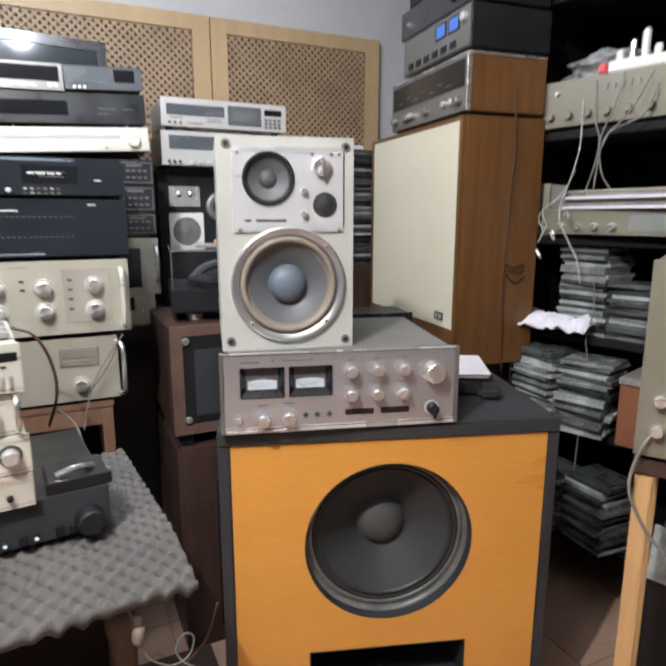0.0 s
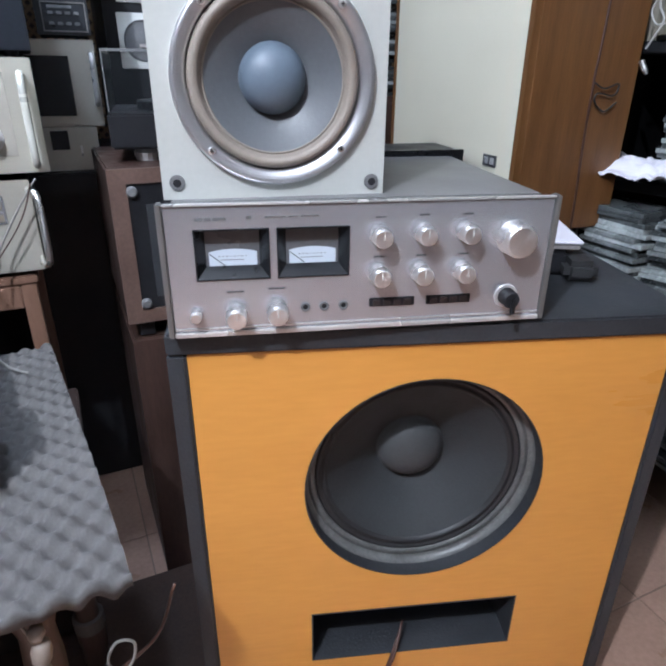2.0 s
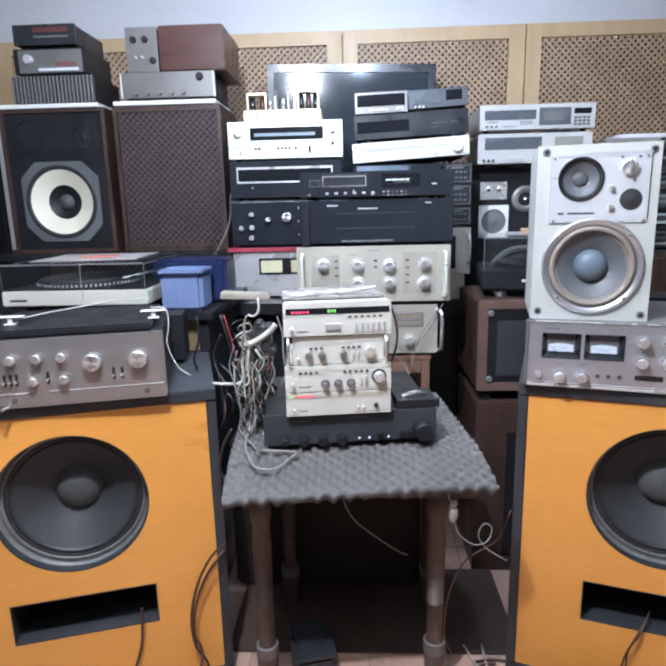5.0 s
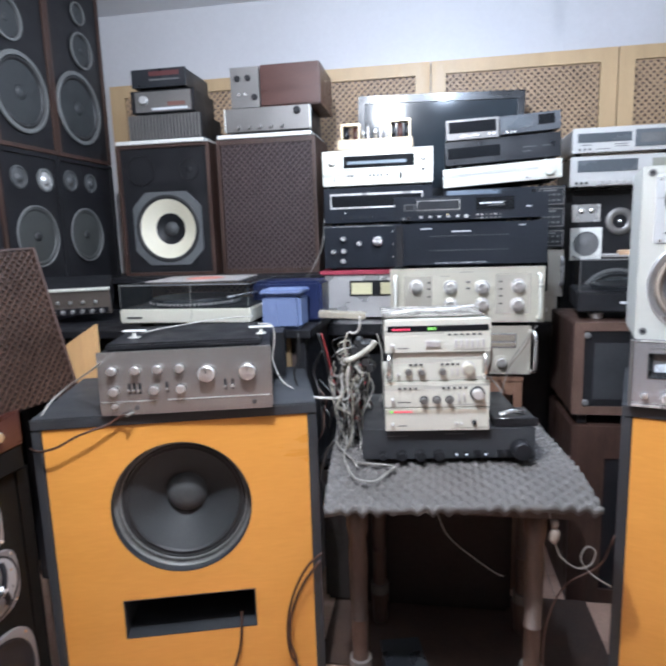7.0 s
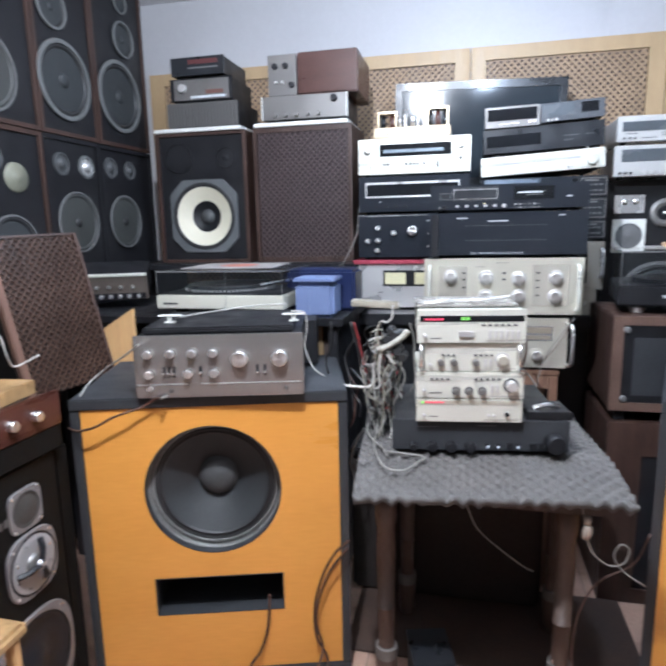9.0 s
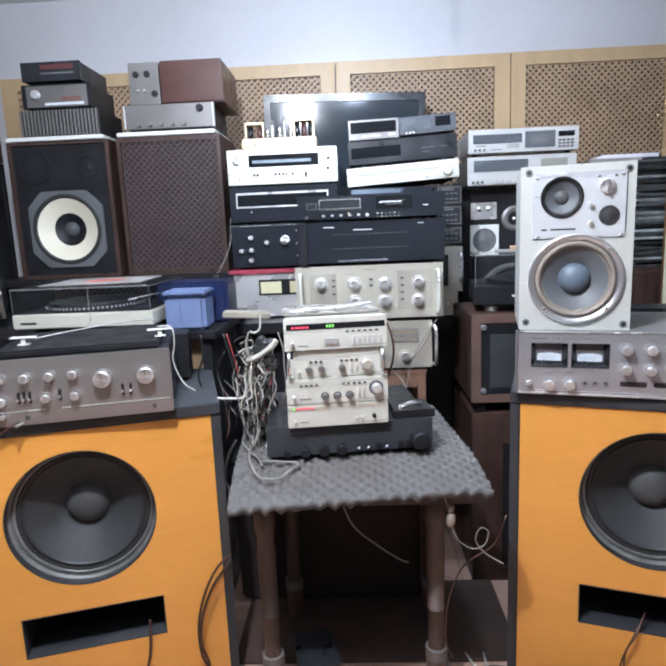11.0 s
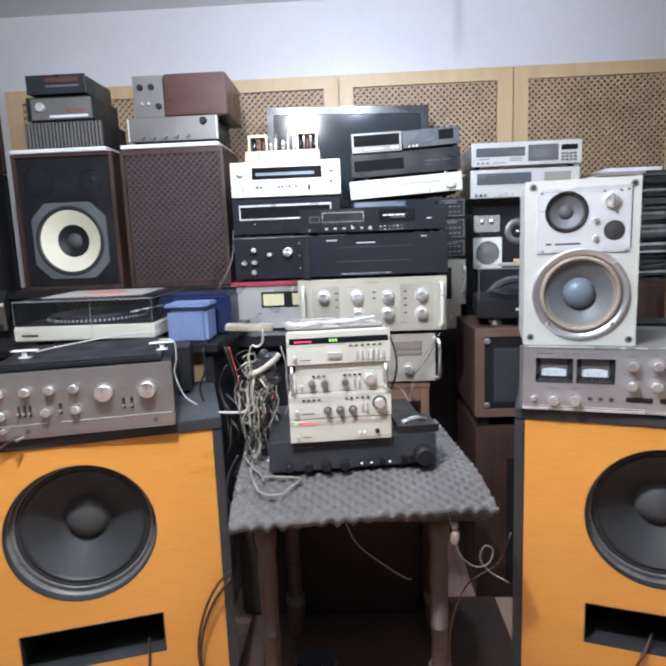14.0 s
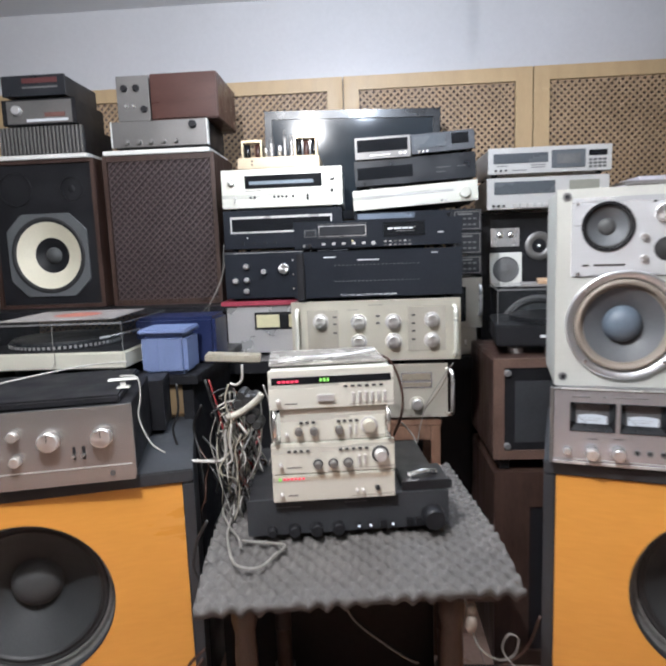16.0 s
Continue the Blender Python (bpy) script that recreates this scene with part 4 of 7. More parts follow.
# ---- stack beside it: white deck, black deck, two small silver fronts ----
th = device("stereo_deck", pose(-0.028, 2.06, 1.258), 0.42, 0.118, 0.30, M_BLACK, M_NAVY, "dark deck behind the stack", "cassette deck")
panel(th, "window", 0.012, 0.095, 0.21, 0.114, 0.002, mat("silver_blue_strip", (0.20, 0.24, 0.30), 0.3, metal=0.5))
panel(th, "pin", 0.325, 0.085, 0.331, 0.102, 0.004, M_PRINT)
th = device("compact_disc_player", pose(-0.028, 2.05, 1.374, 0, -3.0, 0), 0.428, 0.076, 0.30, M_BLACK, M_SILVER, "slim white compact disc player lying tilted", "disc player")
part("tray_slot", box(0.03, 0.345, -0.0012, 0, 0.046, 0.052, 0), mat("tray_grey", (0.42, 0.41, 0.40), 0.4), th)
knob(th, 0.383, 0.038, 0.020, 0.014, M_SILVER)
for u in (0.300, 0.314):
    panel(th, "button", u, 0.015, u + 0.008, 0.021, 0.002, M_SATIN)
for u in (0.065, 0.372):
    part("top_pin", turned(u, 0, [(0.004, 0.076), (0.004, 0.084), (0, 0.085)], 8, axis="z", cy=0.02), M_CHROME, th)
th = device("black_deck", pose(-0.020, 2.06, 1.456, 0, -2.4, 0), 0.415, 0.094, 0.30, M_BLACK, M_BLKMETAL, "plain black deck in the stack", "cassette deck")
panel(th, "strip", 0.01, 0.030, 0.20, 0.070, 0.001, M_GLASSDARK)
bars(th, [(0.28, 0.05, 0.05), (0.28, 0.035, 0.03), (0.35, 0.05, 0.03)], M_GASKET)
th = device("tuner", pose(-0.018, 2.05, 1.546, 0, -1.5, 0), 0.190, 0.080, 0.24, M_BLACK, M_BRUSHD, "small silver tuner with dark window", "tuner")
panel(th, "window", 0.008, 0.032, 0.180, 0.072, 0.002, M_GLASSDARK)
panel(th, "slider", 0.05, 0.018, 0.12, 0.021, 0.003, M_CHROME)
for u in (0.15, 0.165):
    panel(th, "button", u, 0.018, u + 0.01, 0.026, 0.003, M_CHROME)
th = device("cassette_deck", pose(0.176, 2.05, 1.557, 0, -3.0, 0), 0.213, 0.072, 0.24, M_BLACK, mat("dull_dark_front", (0.085, 0.090, 0.10), 0.4, metal=0.3), "small dull silver cassette deck", "cassette deck")
panel(th, "window", 0.008, 0.024, 0.115, 0.064, 0.002, mat("dull_window", (0.10, 0.11, 0.12), 0.3))
panel(th, "window", 0.135, 0.030, 0.192, 0.064, 0.002, M_GLASSDARK)
for u in (0.02, 0.034, 0.048):
    panel(th, "button", u, 0.010, u + 0.008, 0.018, 0.003, M_CHROME)

# ---- flat television behind ----
th = thing("television", pose(-0.410, 2.500, 1.392, 0, 1.4, 1.0), "switched off flat black television behind the stacks", "television")
part("back_shell", box(0, 0.732, 0.012, 0.07, 0.0, 0.445, 0.006), M_BLACK, th)
part("bezel", plate(0, 0.732, 0, 0.445, 0, 0.0115, [("r", 0.03, 0.702, 0.035, 0.412)]), M_BLKMETAL, th)
part("screen", box(0.0305, 0.7015, 0.006, 0.0112, 0.0355, 0.4115, 0), mat("tv_screen", (0.026, 0.034, 0.042), 0.11, var=0.05, rvar=0.02), th, "glossy dark screen")
th = thing("television_stand", pose(-0.30, 2.50, 0), "dark stand behind the stacks", "stand")
part("body", box(0, 0.56, 0, 0.16, 0, 1.376, 0.004), M_BLACK, th)

# ---- champagne preamplifier and power amplifiers in the middle ----
M_STOOL2 = mat("brown_stool_wood", (0.17, 0.095, 0.062), 0.5, var=0.2, scale=6, bscale=40, stretch=(6, 6, 0.8))
th = thing("wooden_stool", pose(0.00, 1.64, 0), "pinkish brown wooden stool under the power amplifier", "stool")
part("seat", box(-0.16, 0.215, 0, 0.30, 0.735, 0.752, 0.003), M_STOOL2, th)
for u in (-0.155, 0.185):
    for y in (0.0, 0.27):
        part("leg", box(u, u + 0.026, y, y + 0.026, 0, 0.7345, 0.002), M_STOOL2, th)
part("rail", box(-0.128, 0.184, 0.002, 0.022, 0.690, 0.7345, 0.002), M_STOOL2, th)
th = device("power_amplifier", pose(-0.163, 1.635, 0.753), 0.396, 0.166, 0.30, M_BLKMETAL, M_CHAMP2, "champagne power amplifier with curved front handles")
panel(th, "window_frame", 0.262, 0.095, 0.352, 0.142, 0.002, M_BRUSH)
panel(th, "window", 0.266, 0.118, 0.348, 0.138, 0.003, mat("brown_window", (0.20, 0.17, 0.13), 0.3))
panel(th, "window", 0.266, 0.099, 0.348, 0.112, 0.003, bpy.data.materials["brown_window"])
knob(th, 0.307, 0.049, 0.016, 0.020, M_CHROME, M_CHAMP2)
part("handle", sweep([(0.392, 0.004, 0.020), (0.404, -0.024, 0.026), (0.406, -0.030, 0.08), (0.404, -0.024, 0.142), (0.392, 0.004, 0.150)], 0.006, steps=5), M_CHROME, th, smooth=True)
th = device("preamplifier", pose(-0.208, 1.63, 0.923, 0, 0, 0), 0.478, 0.183, 0.32, M_BLKMETAL, M_CHAMP, "champagne gold preamplifier with round knobs and handles", t=0.012)
panel(th, "inset", 0.045, 0.040, 0.133, 0.158, 0.001, M_CHAMP2)
panel(th, "inset", 0.330, 0.036, 0.435, 0.162, 0.001, M_CHAMP2)
for u, z in ((0.083, 0.126), (0.191, 0.122), (0.289, 0.120), (0.398, 0.123), (0.397, 0.065), (0.289, 0.065), (0.191, 0.065)):
    knob(th, u, z, 0.017, 0.022, M_CHROME, M_SATIN)
for u, zs in ((0.118, (0.135, 0.115, 0.090)), (0.240, (0.135, 0.115)), (0.340, (0.135, 0.112, 0.090, 0.066))):
    for z in zs:
        panel(th, "button", u, z, u + 0.011, z + 0.005, 0.003, M_PRINTD)
bars(th, [(0.16, 0.156, 0.03), (0.22, 0.168, 0.04)], M_CHAMP2)
for u in (0.018, 0.460):
    part("handle", sweep([(u, 0, 0.022), (u, -0.030, 0.030), (u, -0.032, 0.09), (u, -0.030, 0.150), (u, 0, 0.160)], 0.006, steps=5), M_SILVER, th, smooth=True)
th = device("power_amplifier", pose(-0.195, 1.63, 1.108), 0.470, 0.138, 0.34, M_BLACK, M_NAVY, "wide black power amplifier with white lettering")
panel(th, "grip", 0.010, 0.004, 0.030, 0.134, 0.012, M_BLACK)
for z in (0.035, 0.075, 0.115):
    panel(th, "pin", -0.004, z, 0.0, z + 0.006, 0.004, M_CHROME)
lettering("DUAL HIGH RESOLUTION POWER AMPLIFIER", 0.130, 0.012, 0.0078, M_PRINT, th)
bars(th, [(0.085, 0.120, 0.034), (0.385, 0.124, 0.018), (0.18, 0.110, 0.06)], M_PRINT, h=0.0035)
bars(th, [(0.115 + 0.011 * k, 0.097, 0.005) for k in range(22)] + [(0.115 + 0.011 * k, 0.052, 0.005) for k in range(22)], M_GASKET, h=0.0025)
th = device("compact_disc_player", pose(-0.191, 1.635, 1.247), 0.466, 0.083, 0.32, M_BLACK, M_NAVY, "black disc player with dark display window", "disc player")
part("tray", plate(0.072, 0.200, 0.042, 0.068, -0.003, 0, []), M_BLKMETAL, th)
part("tray_rim", plate(0.070, 0.202, 0.040, 0.070, -0.0015, 0, [("r", 0.0725, 0.1995, 0.0425, 0.0675)]), M_SATIN, th)
panel(th, "display", 0.250, 0.036, 0.365, 0.074, 0.002, M_GLASSDARK)
bars(th, [(0.275, 0.058, 0.03), (0.310, 0.058, 0.03), (0.285, 0.048, 0.05)], M_GASKET, y=-0.002)
panel(th, "power_button", 0.035, 0.045, 0.058, 0.055, 0.003, M_BLKMETAL)
for k in range(5):
    panel(th, "button", 0.078 + 0.028 * k, 0.016, 0.088 + 0.028 * k, 0.023, 0.003, M_SATIN)
panel(th, "indicator", 0.162, 0.024, 0.166, 0.028, 0.002, glow_mat("amber_dot", (0.9, 0.8, 0.4), 1.0))
panel(th, "button", 0.400, 0.040, 0.416, 0.044, 0.002, M_PRINT)
part("power_rim", plate(0.030, 0.063, 0.040, 0.060, -0.0012, 0, [("r", 0.032, 0.061, 0.042, 0.058)]), M_GASKET, th)
for z in (0.074, 0.036):
    part("tray_line", box(0.066, 0.206, -0.0008, 0, z, z + 0.0012, 0), M_GASKET, th)
for k in range(6):
    for r_ in range(2):
        panel(th, "button", 0.252 + 0.0135 * k, 0.010 + 0.010 * r_, 0.259 + 0.0135 * k, 0.014 + 0.010 * r_, 0.002, M_SATIN if (k + r_) % 3 else M_GASKET)
knob(th, 0.028, 0.016, 0.0045, 0.004, M_GASKET, name="headphone_socket")
knob(th, 0.044, 0.016, 0.0060, 0.008, M_BLACK)
knob(th, 0.222, 0.018, 0.0060, 0.006, M_SATIN)
bars(th, [(0.262, 0.054, 0.014), (0.279, 0.054, 0.020), (0.302, 0.054, 0.016), (0.321, 0.054, 0.010)], M_PRINT, y=-0.002, h=0.004)
for z, h in ((1.152, 0.066), (1.220, 0.075), (1.297, 0.070)):
    th = device("small_deck", pose(0.290, 1.95, z), 0.100, h, 0.15, M_BLACK, M_BLKMETAL, "narrow dark component with silver keys", "component", "narrow dark components", feet=False)
    part("rim", plate(0.012, 0.096, 0.006, h - 0.006, -0.002, 0, [("r", 0.0145, 0.0935, 0.0085, h - 0.0085)]), M_BRUSHD, th)
    for r_ in range(2):
        for j in range(4):
            panel(th, "key", 0.024 + 0.016 * j, 0.018 + 0.019 * r_, 0.034 + 0.016 * j, 0.024 + 0.019 * r_, 0.003, M_GASKET)
    panel(th, "display", 0.024, h - 0.018, 0.070, h - 0.012, 0.001, M_GASKET)
th = device("power_amplifier", pose(0.038, 1.95, 0.976), 0.354, 0.168, 0.26, M_BEIGE, M_CHAMP2, "pale metal amplifier with a dark mesh window", feet=False)
panel(th, "mesh_window", 0.215, 0.022, 0.300, 0.138, 0.002, M_GLASSDARK)
part("handle", sweep([(0.345, 0, 0.045), (0.345, -0.024, 0.052), (0.345, -0.026, 0.095), (0.345, -0.024, 0.134), (0.345, 0, 0.142)], 0.006, steps=5), M_SATIN, th, smooth=True)
th = device("preamplifier", pose(0.038, 1.95, 0.884), 0.335, 0.091, 0.26, M_BEIGE, M_CHAMP2, "pale metal preamplifier with a small dark window", feet=False)
panel(th, "window", 0.240, 0.045, 0.275, 0.084, 0.002, M_GLASSDARK)
panel(th, "lever", 0.296, 0.030, 0.300, 0.052, 0.008, M_SATIN)

# ---- foam covered table ----
th = thing("table", pose(0, 0, 0), "low table on turned wooden legs", "table")
part("table_top", box(-0.27, 0.25, 1.03, 1.46, 0.575, 0.606, 0.003), M_BROWN, th)
LEG = [(0, 0.001), (0.019, 0.001), (0.024, 0.02), (0.024, 0.06), (0.027, 0.085), (0.027, 0.12), (0.020, 0.14), (0.021, 0.25), (0.0225, 0.25), (0.0225, 0.256), (0.021, 0.256), (0.024, 0.42), (0.021, 0.47), (0.027, 0.50), (0.027, 0.564), (0, 0.564)]
for x, y in ((0.165, 1.11), (-0.262, 1.09), (0.19, 1.42), (-0.24, 1.42)):
    lg = part("leg", turned(x, 0, LEG, 20, axis="z", cy=y), M_LEGWOOD, th, smooth=True)
    part("tape_band", turned(x, 0, [(0.026, 0.108), (0.0285, 0.110), (0.0285, 0.140), (0.022, 0.142)], 20, axis="z", cy=y), M_LEGTAPE, lg)
# egg crate foam sheet
bm = bmesh.new()
NX, NY = 176, 156
rows_v = []
for j in range(NY + 1):
    line = []
    for i in range(NX + 1):
        s, t = i / NX, j / NY
        x = -0.312 + 0.594 * s + t * (-0.05 if s < 0.5 else -0.062) * (2 * abs(s - 0.5)) * (1 if s > 0.5 else -1) * (-1 if s < 0.5 else 1)
        y = 0.925 + 0.064 * s + 0.543 * t
        droop = 0.014 * min(1.0, t * 3.2) - 0.013 * max(0, 1 - t * 5) - 0.006 * max(0, (abs(s - 0.5) - 0.42) * 12) * max(0, 1 - t * 4)
        wave = math.sin(2 * math.pi * x / 0.034) * math.cos(2 * math.pi * y / 0.034)
        wave = 0.0054 * (wave - 0.25 * max(0.0, -wave) ** 2 * 2)
        line.append(bm.verts.new((x, y, 0.644 + wave + droop + 0.002 * math.sin(9 * x + 7 * y))))
    rows_v.append(line)
low = [[bm.verts.new((v.co.x, v.co.y, v.co.z - 0.016)) for v in (rows_v[j][i] for i in range(NX + 1))] for j in (0, NY)]
for j in range(NY):
    for i in range(NX):
        bm.faces.new((rows_v[j][i], rows_v[j][i + 1], rows_v[j + 1][i + 1], rows_v[j + 1][i]))
for i in range(NX):
    bm.faces.new((low[0][i], low[0][i + 1], rows_v[0][i + 1], rows_v[0][i]))
    bm.faces.new((low[0][i], low[1][i], low[1][i + 1], low[0][i + 1]))
ob = part("foam_sheet", bm, M_FOAM, smooth=True)
tagged(ob, "grey egg crate foam sheet covering the low table", "foam sheet")

# ---- black amplifier and four small silver components ----
AM = 6.9
cm, sm = math.cos(radians(AM)), math.sin(radians(AM))


def on_table(u, z, back=0.0):
    return pose(-0.188 + u * cm - back * sm, 1.090 + u * sm + back * cm, z, 0, 0, AM)


th = device("integrated_amplifier", on_table(-0.056, 0.666, 0.016), 0.415, 0.084, 0.33, M_BLACK, M_BLKPAINT, "black amplifier with a row of small white keys")
for u, r in ((0.050, 0.009), (0.095, 0.012), (0.140, 0.013), (0.185, 0.013)):
    knob(th, u, 0.019, r, 0.018, M_BLACK)
for u in (0.222, 0.246, 0.292):
    kb = knob(th, u + 0.005, 0.020, 0.0052, 0.006, M_BLACK, name="key")
    part("key_light", turned(u + 0.005, 0.020, [(0.0032, -0.0062), (0.0030, -0.0068), (0, -0.0068)], 12), M_GLOWW, kb)
for u in (0.270, 0.325, 0.345):
    panel(th, "key", u, 0.014, u + 0.014, 0.029, 0.008, M_BLACK)
knob(th, 0.380, 0.032, 0.023, 0.030, M_BLACK, name="volume_knob")
bars(th, [(0.06, 0.066, 0.05), (0.20, 0.070, 0.045)], M_GASKET)

th = device("mini_power_amplifier", on_table(0.0, 0.751), 0.245, 0.056, 0.24, M_SILVER, M_SILVER, "small silver power amplifier with a lit level strip", "amplifier", "small silver components", feet=False)
panel(th, "strip", 0.004, 0.043, 0.241, 0.052, 0.001, M_CHAMP)
panel(th, "level_light", 0.012, 0.0445, 0.018, 0.051, 0.002, M_GREEN)
for k in range(6):
    panel(th, "level_light", 0.021 + 0.0075 * k, 0.0455, 0.0265 + 0.0075 * k, 0.0500, 0.002, M_RED)
for u in (0.168, 0.180):
    part("lever", turned(u, 0.018, [(0.003, 0), (0.003, -0.010), (0, -0.011)], 8), M_SATIN, th)
knob(th, 0.210, 0.020, 0.005, 0.008, M_BLACK)
knob(th, 0.018, 0.016, 0.004, 0.010, M_SATIN)
bars(th, [(0.030, 0.012, 0.02)], M_PRINTD)
th = device("mini_preamplifier", on_table(0.0, 0.809), 0.246, 0.063, 0.24, M_SILVER, M_SILVER, "small silver preamplifier with round knobs", "amplifier", "small silver components", feet=False)
for u in (0.092, 0.122, 0.152):
    knob(th, u, 0.018, 0.0075, 0.014, M_BRUSHD, M_PRINTD)
knob(th, 0.217, 0.032, 0.013, 0.018, M_SATIN, M_PRINTD, name="volume_knob")
for u in (0.032, 0.044, 0.056, 0.069, 0.134, 0.146, 0.160, 0.173, 0.186):
    panel(th, "key", u, 0.044, u + 0.007, 0.049, 0.003, M_PRINTD)
for u in (0.172, 0.184):
    panel(th, "slider", u, 0.014, u + 0.004, 0.034, 0.006, M_SATIN)
knob(th, 0.018, 0.020, 0.004, 0.012, M_SATIN)
bars(th, [(0.030, 0.012, 0.03)], M_PRINTD)
th = device("mini_tone_unit", on_table(0.020, 0.8735, 0.004), 0.209, 0.066, 0.22, M_SILVER, M_SILVER, "small silver tone unit with handles at the sides", "amplifier", "small silver components", feet=False)
for u in (0.036, 0.066, 0.116):
    knob(th, u, 0.022, 0.008, 0.014, M_BRUSHD, M_CHAMP)
knob(th, 0.176, 0.028, 0.013, 0.016, M_CHAMP, M_SATIN, name="volume_knob")
for u in (0.038, 0.050, 0.062, 0.112, 0.124, 0.136, 0.148):
    panel(th, "key", u, 0.036, u + 0.007, 0.041, 0.003, M_PRINTD)
for u in (0.136, 0.148):
    panel(th, "slider", u, 0.012, u + 0.004, 0.030, 0.006, M_SATIN)
knob(th, 0.012, 0.016, 0.0035, 0.010, M_SATIN)
for u in (-0.010, 0.213):
    part("handle", sweep([(u, 0.02, 0.008), (u, -0.014, 0.012), (u, -0.014, 0.058), (u, 0.02, 0.062)], 0.0045, steps=4), M_CHROME, th, smooth=True)
th = device("mini_tuner", on_table(0.001, 0.942, -0.004), 0.245, 0.078, 0.24, M_SILVER, M_SILVER, "small silver tuner with red and green display", "tuner", "small silver components", feet=False)
w = panel(th, "display", 0.006, 0.050, 0.240, 0.064, 0.001, M_GLASSDARK)
for k in range(5):
    part("red_segment", box(0.018 + 0.0085 * k, 0.0245 + 0.0085 * k, -0.0018, -0.0011, 0.0535, 0.058, 0), M_RED, w)
for k in range(3):
    part("green_segment", box(0.100 + 0.007 * k, 0.1045 + 0.007 * k, -0.0018, -0.0011, 0.0535, 0.0605, 0), M_GREEN, w)
panel(th, "tuning_key", 0.094, 0.014, 0.128, 0.028, 0.005, M_SATIN)
for k in range(6):
    panel(th, "key", 0.146 + 0.014 * k, 0.040, 0.154 + 0.014 * k, 0.044, 0.002, M_PRINTD)
    panel(th, "slider", 0.162 + 0.0125 * k, 0.010, 0.167 + 0.0125 * k, 0.030, 0.005, M_SATIN)
knob(th, 0.018, 0.018, 0.0045, 0.012, M_SATIN)
bars(th, [(0.030, 0.010, 0.025)], M_PRINTD)
# plates and scraps on the tuner
th = thing("plastic_tray", pose(-0.19, 1.12, 1.021, 0, 0, 8), "flat clear plastic lid with scraps on top", "plastic tray")
part("sheet", box(0, 0.235, 0, 0.16, 0, 0.006, 0.002), mat("cloudy_plastic", (0.25, 0.235, 0.215), 0.25, var=0.2, scale=15), th)
part("rim", sweep([(0.02, 0.01, 0.010), (0.06, 0.00, 0.016), (0.10, 0.02, 0.012), (0.16, 0.02, 0.014), (0.22, 0.04, 0.018)], 0.004), M_SATIN, th)
th = device("cassette_walkman", on_table(0.262, 0.751, 0.02), 0.105, 0.020, 0.10, M_BLACK, M_BLACK, "small black gadget with chrome clip on the amplifier", "gadget", feet=False)
part("clip", sweep([(0.02, 0.03, 0.021), (0.05, 0.025, 0.030), (0.08, 0.04, 0.022)], 0.006), M_CHROME, th)

# dark sheet laid on the tiles in place of the table's cast shadow
ob = part("table_shade_sheet", box(-0.40, 0.42, 1.215, 1.596, 0.0012, 0.008, 0.002), mat("table_shade_brown", (0.060, 0.036, 0.026), 0.9, var=0.35, scale=10, bump=0.4, bscale=200))
tagged(ob, "dark brown sheet painting the table shadow on the floor", "mat")
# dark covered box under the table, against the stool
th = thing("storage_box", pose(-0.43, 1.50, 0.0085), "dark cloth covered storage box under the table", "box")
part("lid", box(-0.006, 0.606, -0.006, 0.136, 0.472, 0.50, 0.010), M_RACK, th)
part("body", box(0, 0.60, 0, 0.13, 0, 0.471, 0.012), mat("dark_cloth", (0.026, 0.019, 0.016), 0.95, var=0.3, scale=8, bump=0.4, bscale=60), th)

# ---- brown boxes and dark record player beside the right cabinet ----
th = thing("loudspeaker", pose(0.358, 1.60, 0.0), "dark brown floor loudspeaker with worn veneer", "loudspeaker")
part("cabinet", box(0, 0.42, 0.014, 0.36, 0.0, 0.605, 0.004), M_BROWN, th)
part("front_frame", plate(0, 0.42, 0.0, 0.605, 0, 0.0135, [("r", 0.10, 0.39, 0.05, 0.50)]), M_BROWN, th)
part("grille_cloth", box(0.1005, 0.3895, 0.006, 0.013, 0.051, 0.499, 0), M_BLACK, th)
th = thing("loudspeaker", pose(0.355, 1.60, 0.607), "small brown loudspeaker lying with black grille", "loudspeaker")
part("cabinet", box(0, 0.44, 0.012, 0.35, 0.036, 0.326, 0.004), M_BROWN, th)
part("front_frame", plate(0, 0.44, 0.036, 0.326, 0, 0.0115, [("r", 0.030, 0.41, 0.062, 0.300)]), mat("worn_brown_edge", (0.115, 0.072, 0.056), 0.45, var=0.35, scale=10, bump=0.1), th)
for z in (0.075, 0.286):
    part("grille_clip", turned(0.038, z, [(0.010, 0.003), (0.010, -0.004), (0.007, -0.007), (0, -0.007)], 16), M_GASKET, th, "worn metal clip")
part("grille_cloth", box(0.0305, 0.4095, 0.004, 0.011, 0.0625, 0.2995, 0), M_BLACK, th)
part("grille_patch", box(0.06, 0.36, 0.0025, 0.0038, 0.085, 0.262, 0), M_BLKPAINT, th)
for u in (0.02, 0.40):
    part("foot", box(u, u + 0.03, 0.02, 0.33, 0, 0.0355, 0.002), M_BLACK, th)
th = thing("record_player", pose(0.375, 1.66, 0.934, 0, 0, -8), "black record player with smoked lid on the brown loudspeaker", "record player")
part("plinth", box(0, 0.40, 0, 0.30, 0.024, 0.085, 0.004), M_BLACK, th)
part("label_strip", box(0.12, 0.19, -0.001, 0, 0.05, 0.058, 0), M_PRINT, th)
for u in (0.06, 0.34):
    part("foot", turned(u, 0, [(0, 0), (0.022, 0), (0.024, 0.014), (0.018, 0.024), (0, 0.024)], 16, axis="z", cy=0.05), M_SATIN, th)
